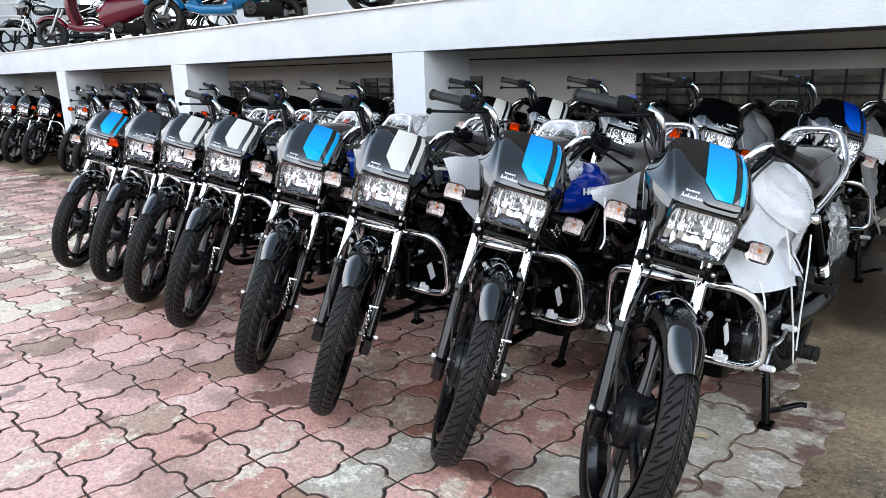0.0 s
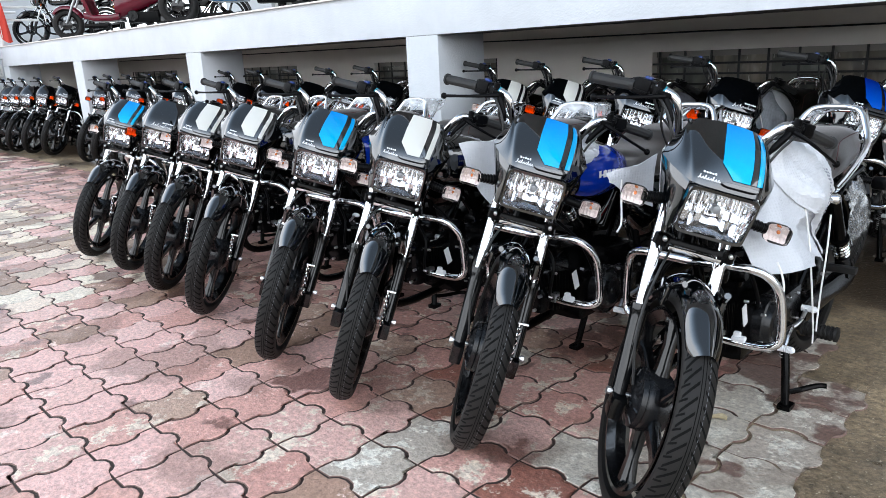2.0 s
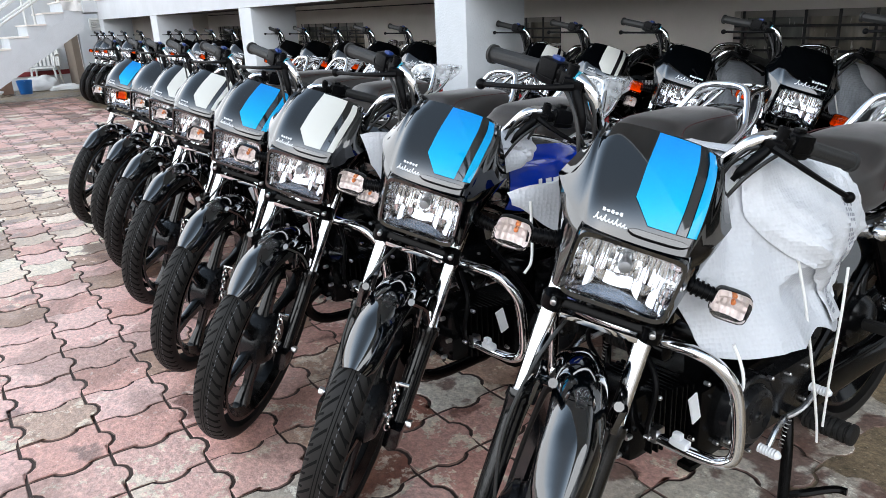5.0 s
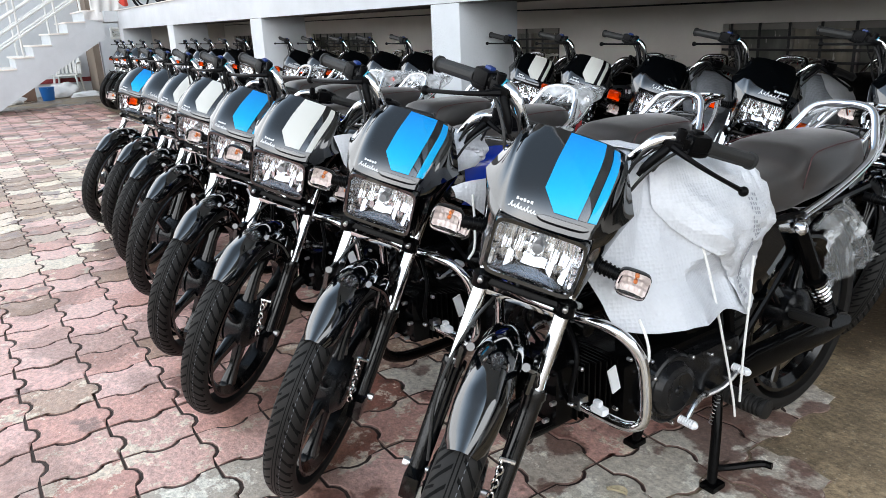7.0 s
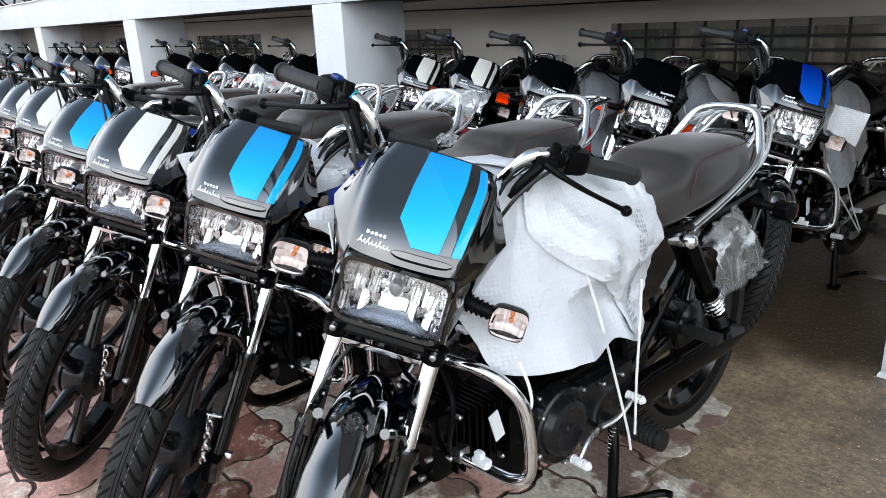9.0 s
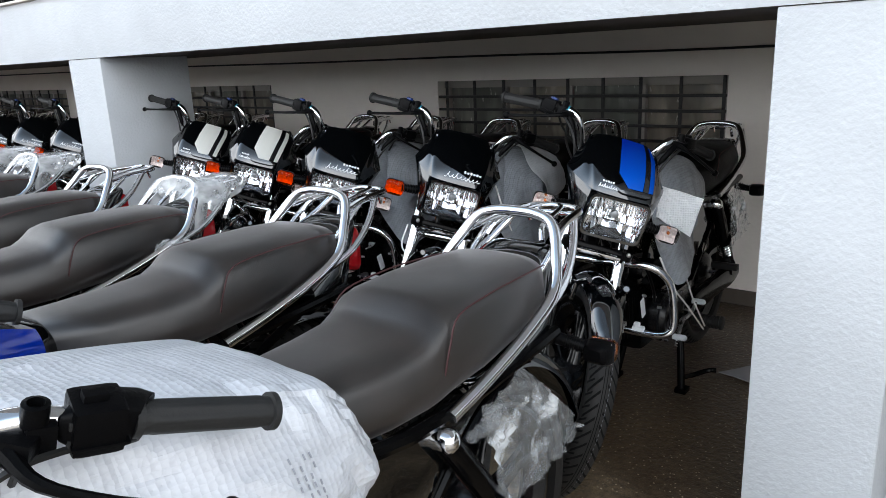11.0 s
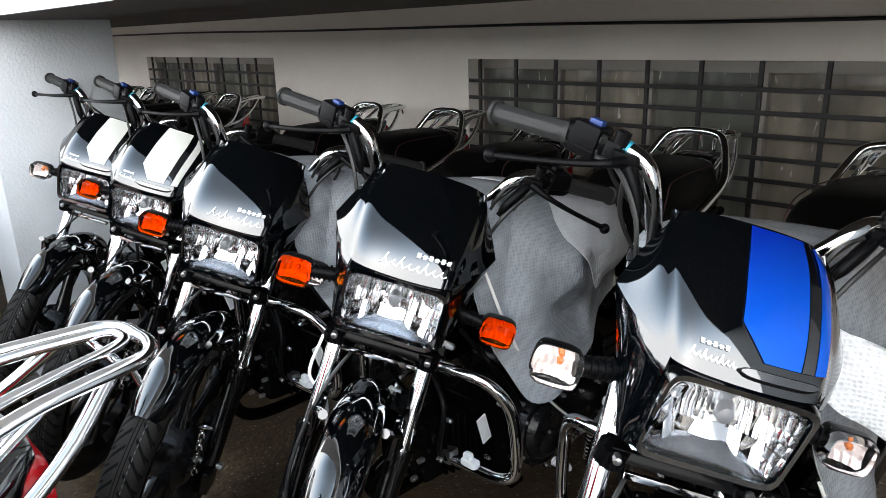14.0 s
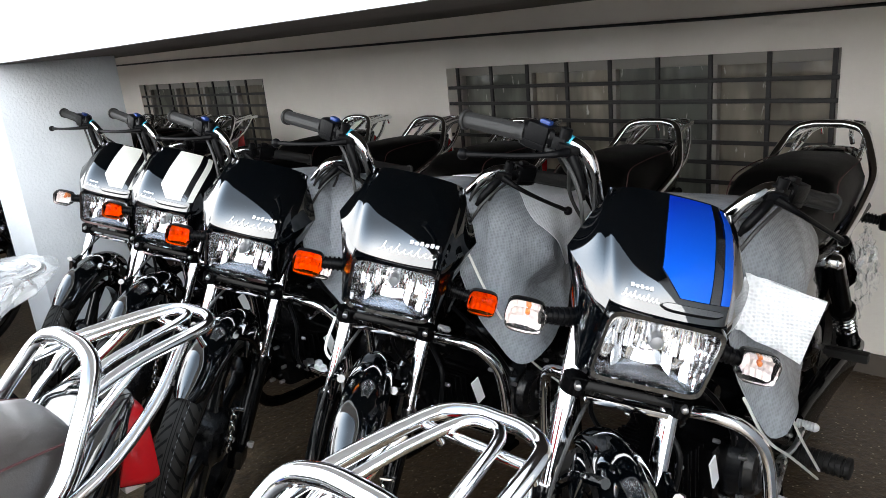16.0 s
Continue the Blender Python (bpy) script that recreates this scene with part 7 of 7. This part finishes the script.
    l.new(damp.outputs[0], b.inputs["Roughness"])
    return m


PINK = paver_material("pink_paver", [(0.66, 0.40, 0.355), (0.62, 0.355, 0.305), (0.67, 0.43, 0.385), (0.57, 0.31, 0.26), (0.64, 0.39, 0.34), (0.36, 0.225, 0.165)], (0.74, 0.565, 0.50), 0.02)
RED = paver_material("red_paver", [(0.56, 0.31, 0.26), (0.50, 0.265, 0.22), (0.60, 0.37, 0.32), (0.27, 0.11, 0.08), (0.54, 0.31, 0.26), (0.44, 0.29, 0.22)], (0.68, 0.57, 0.465), 0.065)
CREAM = paver_material("cream_paver", [(0.72, 0.60, 0.46), (0.50, 0.36, 0.26), (0.75, 0.65, 0.52), (0.40, 0.27, 0.19), (0.70, 0.56, 0.45), (0.31, 0.205, 0.145), (0.66, 0.57, 0.46)], (0.82, 0.73, 0.62), 0.03)
GREY = paver_material("grey_paver", [(0.50, 0.45, 0.38), (0.55, 0.50, 0.435), (0.43, 0.37, 0.31)], (0.68, 0.64, 0.56), 0.06)

PITCH, PX0, PY0 = 0.2085, -1.92, 0.557
EDGE = [(0.0, 0.0), (0.30, 0.0), (0.33, 0.045), (0.40, 0.105), (0.52, 0.135), (0.65, 0.115), (0.73, 0.055), (0.76, 0.0)]


def paver_outline():
    """One jigsaw-edged block on the unit square; opposite edges are alike, so that the blocks interlock."""
    low = [(s, d) for s, d in EDGE]
    right = [(1 + d, s) for s, d in EDGE]
    top = [(s, 1 + d) for s, d in [(1, 0)] + EDGE[:0:-1]]
    left = [(d, s) for s, d in [(1, 0)] + EDGE[:0:-1]]
    return low + right + top + left


def inset(poly, amount):
    out = []
    n = len(poly)
    for i in range(n):
        a, p, b = Vector(poly[i - 1]), Vector(poly[i]), Vector(poly[(i + 1) % n])
        d = ((p - a).normalized() + (b - p).normalized()).normalized()
        out.append(p + Vector((-d.y, d.x)) * amount)
    return out


def paver_rings():
    base_line = [Vector(p) * PITCH for p in paver_outline()]
    return [[(v.x, v.y, z) for v in inset(base_line, i)] for i, z in ((0.0036, -0.012), (0.0036, -0.0045), (0.0060, -0.0014), (0.0085, 0.0))]


RINGS = paver_rings()


def paver_mesh(material):
    bm = BM()
    rings = [[bm.verts.new(v) for v in r] for r in RINGS]
    skin(bm, rings[:3], caps=False)
    for f in bm.faces:
        f.material_index = 1
    skin(bm, rings[2:], caps=False)
    bmesh.ops.triangulate(bm, faces=[bm.faces.new(rings[-1])])
    bmesh.ops.recalc_face_normals(bm, faces=bm.faces)
    me = bpy.data.meshes.new("paver")
    bm.to_mesh(me)
    bm.free()
    me.materials.append(material)
    me.materials.append(M_GRIME)
    return me


M_GRIME = mat("grimy_paver_edge", (0.10, 0.052, 0.043), 0.8, var=0.5, scale=14, second=(0.22, 0.14, 0.115), bump=0.3)
rnd = random.Random(4)
bm = BM()
bmesh.ops.create_grid(bm, x_segments=1, y_segments=1, size=0.5, matrix=Matrix.Translation((-6.75, -0.05, -0.0052)) @ Matrix.Diagonal((13.4, 5.2, 1, 1)))
struct("joint_bed", bm, mat("dark_joint_soil", (0.045, 0.026, 0.020), 0.8, var=0.4, scale=6, bump=0.4), "dark soil in the joints between the pavers", "joint soil")
road = tagged(new("pavement"), "worn interlocking pavers in pink, red, cream and grey", "pavement", kind="structure")
meshes = {k: paver_mesh(m) for k, m in (("pink", PINK), ("red", RED), ("cream", CREAM), ("grey", GREY))}
rest = {k: [] for k in meshes}


def paver_kind(x, y):
    if x > -0.45 + 0.25 * rnd.random() and y > 1.2:
        return "grey" if rnd.random() < 0.95 else "red"
    if x > -1.5 + 0.4 * rnd.random():
        return rnd.choice(["red"] * 6 + ["grey"]) if y > 0.75 else rnd.choice(["pink", "pink", "red", "red", "red"])
    if y > 1.35 and x > -3.2:
        return rnd.choice(["red", "red", "pink"])
    if -8.2 < x < -3.2 and y < 1.55 + 0.2 * rnd.random():
        if x > -3.7 or x < -7.4:
            return rnd.choice(["cream", "pink"])
        return rnd.choice(["cream"] * 5 + ["pink"])
    return rnd.choice(["pink"] * 6 + ["red", "cream"] if x < -8 else ["pink"] * 7 + ["red"])


for i in range(-55, 11):
    for j in range(-15, 11):
        x, y = PX0 + i * PITCH, PY0 + j * PITCH
        cx, cy = x + PITCH / 2, y + PITCH / 2
        edge = (0.0 if cy < 1.0 else 0.12) if cy < 2.1 else 0.10 - (cy - 2.1) * 0.55
        if cx > edge + 0.05 * math.sin(j * 2.1) or cy > 2.72:
            continue
        kind = paver_kind(cx, cy)
        sink = rnd.uniform(-0.0025, 0.0)
        tilt = (rnd.uniform(-0.5, 0.5), rnd.uniform(-0.5, 0.5))
        if cx > -3.7 and cy > 0.15:
            o = new("paver", meshes[kind])
            o.parent = road
            o.matrix_basis = pose(x, y, sink, *tilt, 0)
        else:
            rest[kind].append((x, y, sink))
for kind, spots in rest.items():
    if not spots:
        continue
    src = meshes[kind]
    co = np.empty(len(src.vertices) * 3)
    src.vertices.foreach_get("co", co)
    co = co.reshape(-1, 3)
    verts = np.concatenate([co + np.array(s) for s in spots])
    polys = [tuple(p.vertices) for p in src.polygons]
    faces = [tuple(v + n * len(co) for v in p) for n in range(len(spots)) for p in polys]
    me = bpy.data.meshes.new("paver_field")
    me.from_pydata(verts.tolist(), [], faces)
    for m in src.materials:
        me.materials.append(m)
    me.polygons.foreach_set("material_index", [p.material_index for p in src.polygons] * len(spots))
    o = new("paver_field", me)
    o.parent = road
    o["kind"] = "stuff"

# loose grit on the bare ground
rnd = random.Random(21)
bm = BM()
for k in range(1500):
    if k < 1150:
        x, y = rnd.uniform(0.12, 1.35), rnd.uniform(0.9, 3.5)
    else:
        x, y = rnd.uniform(-2.6, 0.15), rnd.uniform(2.85, 3.9)
    if any(x0 - 0.01 < x < x1 + 0.01 and BEAM_Y - 0.01 < y < BEAM_Y + 0.46 for x0, x1 in PIERS):
        continue
    r = 0.0012 + 0.0032 * rnd.random() ** 3
    base_v = [bm.verts.new((x + r * rnd.uniform(0.7, 1.3) * math.cos(q), y + r * rnd.uniform(0.7, 1.3) * math.sin(q), -0.0062 + 0.2 * r)) for q in (0.3, 1.6, 2.9, 4.2, 5.4)]
    tip = bm.verts.new((x + r * rnd.uniform(-0.4, 0.4), y + r * rnd.uniform(-0.4, 0.4), -0.006 + r * rnd.uniform(0.6, 1.1)))
    for i in range(5):
        bm.faces.new((base_v[i], base_v[(i + 1) % 5], tip))
tagged(part("grit", bm, mat("pale_grit", (0.52, 0.45, 0.34), 0.7, var=0.6, scale=30, second=(0.16, 0.12, 0.085)), None, "", 20), "small pale grit scattered over the damp ground", "grit", kind="stuff")

# a dry leaf on the pavers
bm = BM()
rows = []
for k in range(9):
    f = k / 8
    w = 0.013 * math.sin(math.pi * min(max(f, 0.04), 0.96)) ** 0.8
    rows.append([Vector((-0.126 + 0.045 * (f - 0.5) + g * w * 0.4, 1.75 + 0.02 * (f - 0.5) + g * w, 0.004 + 0.012 * g * g + 0.006 * math.sin(3 * f))) for g in (-1, -0.5, 0, 0.5, 1)])
sheet(bm, rows, 0.0008)
tagged(part("dry_leaf", bm, mat("dry_leaf", (0.50, 0.42, 0.27), 0.6, var=0.3, scale=60)), "curled dry beige leaf on the pavers", "leaf")
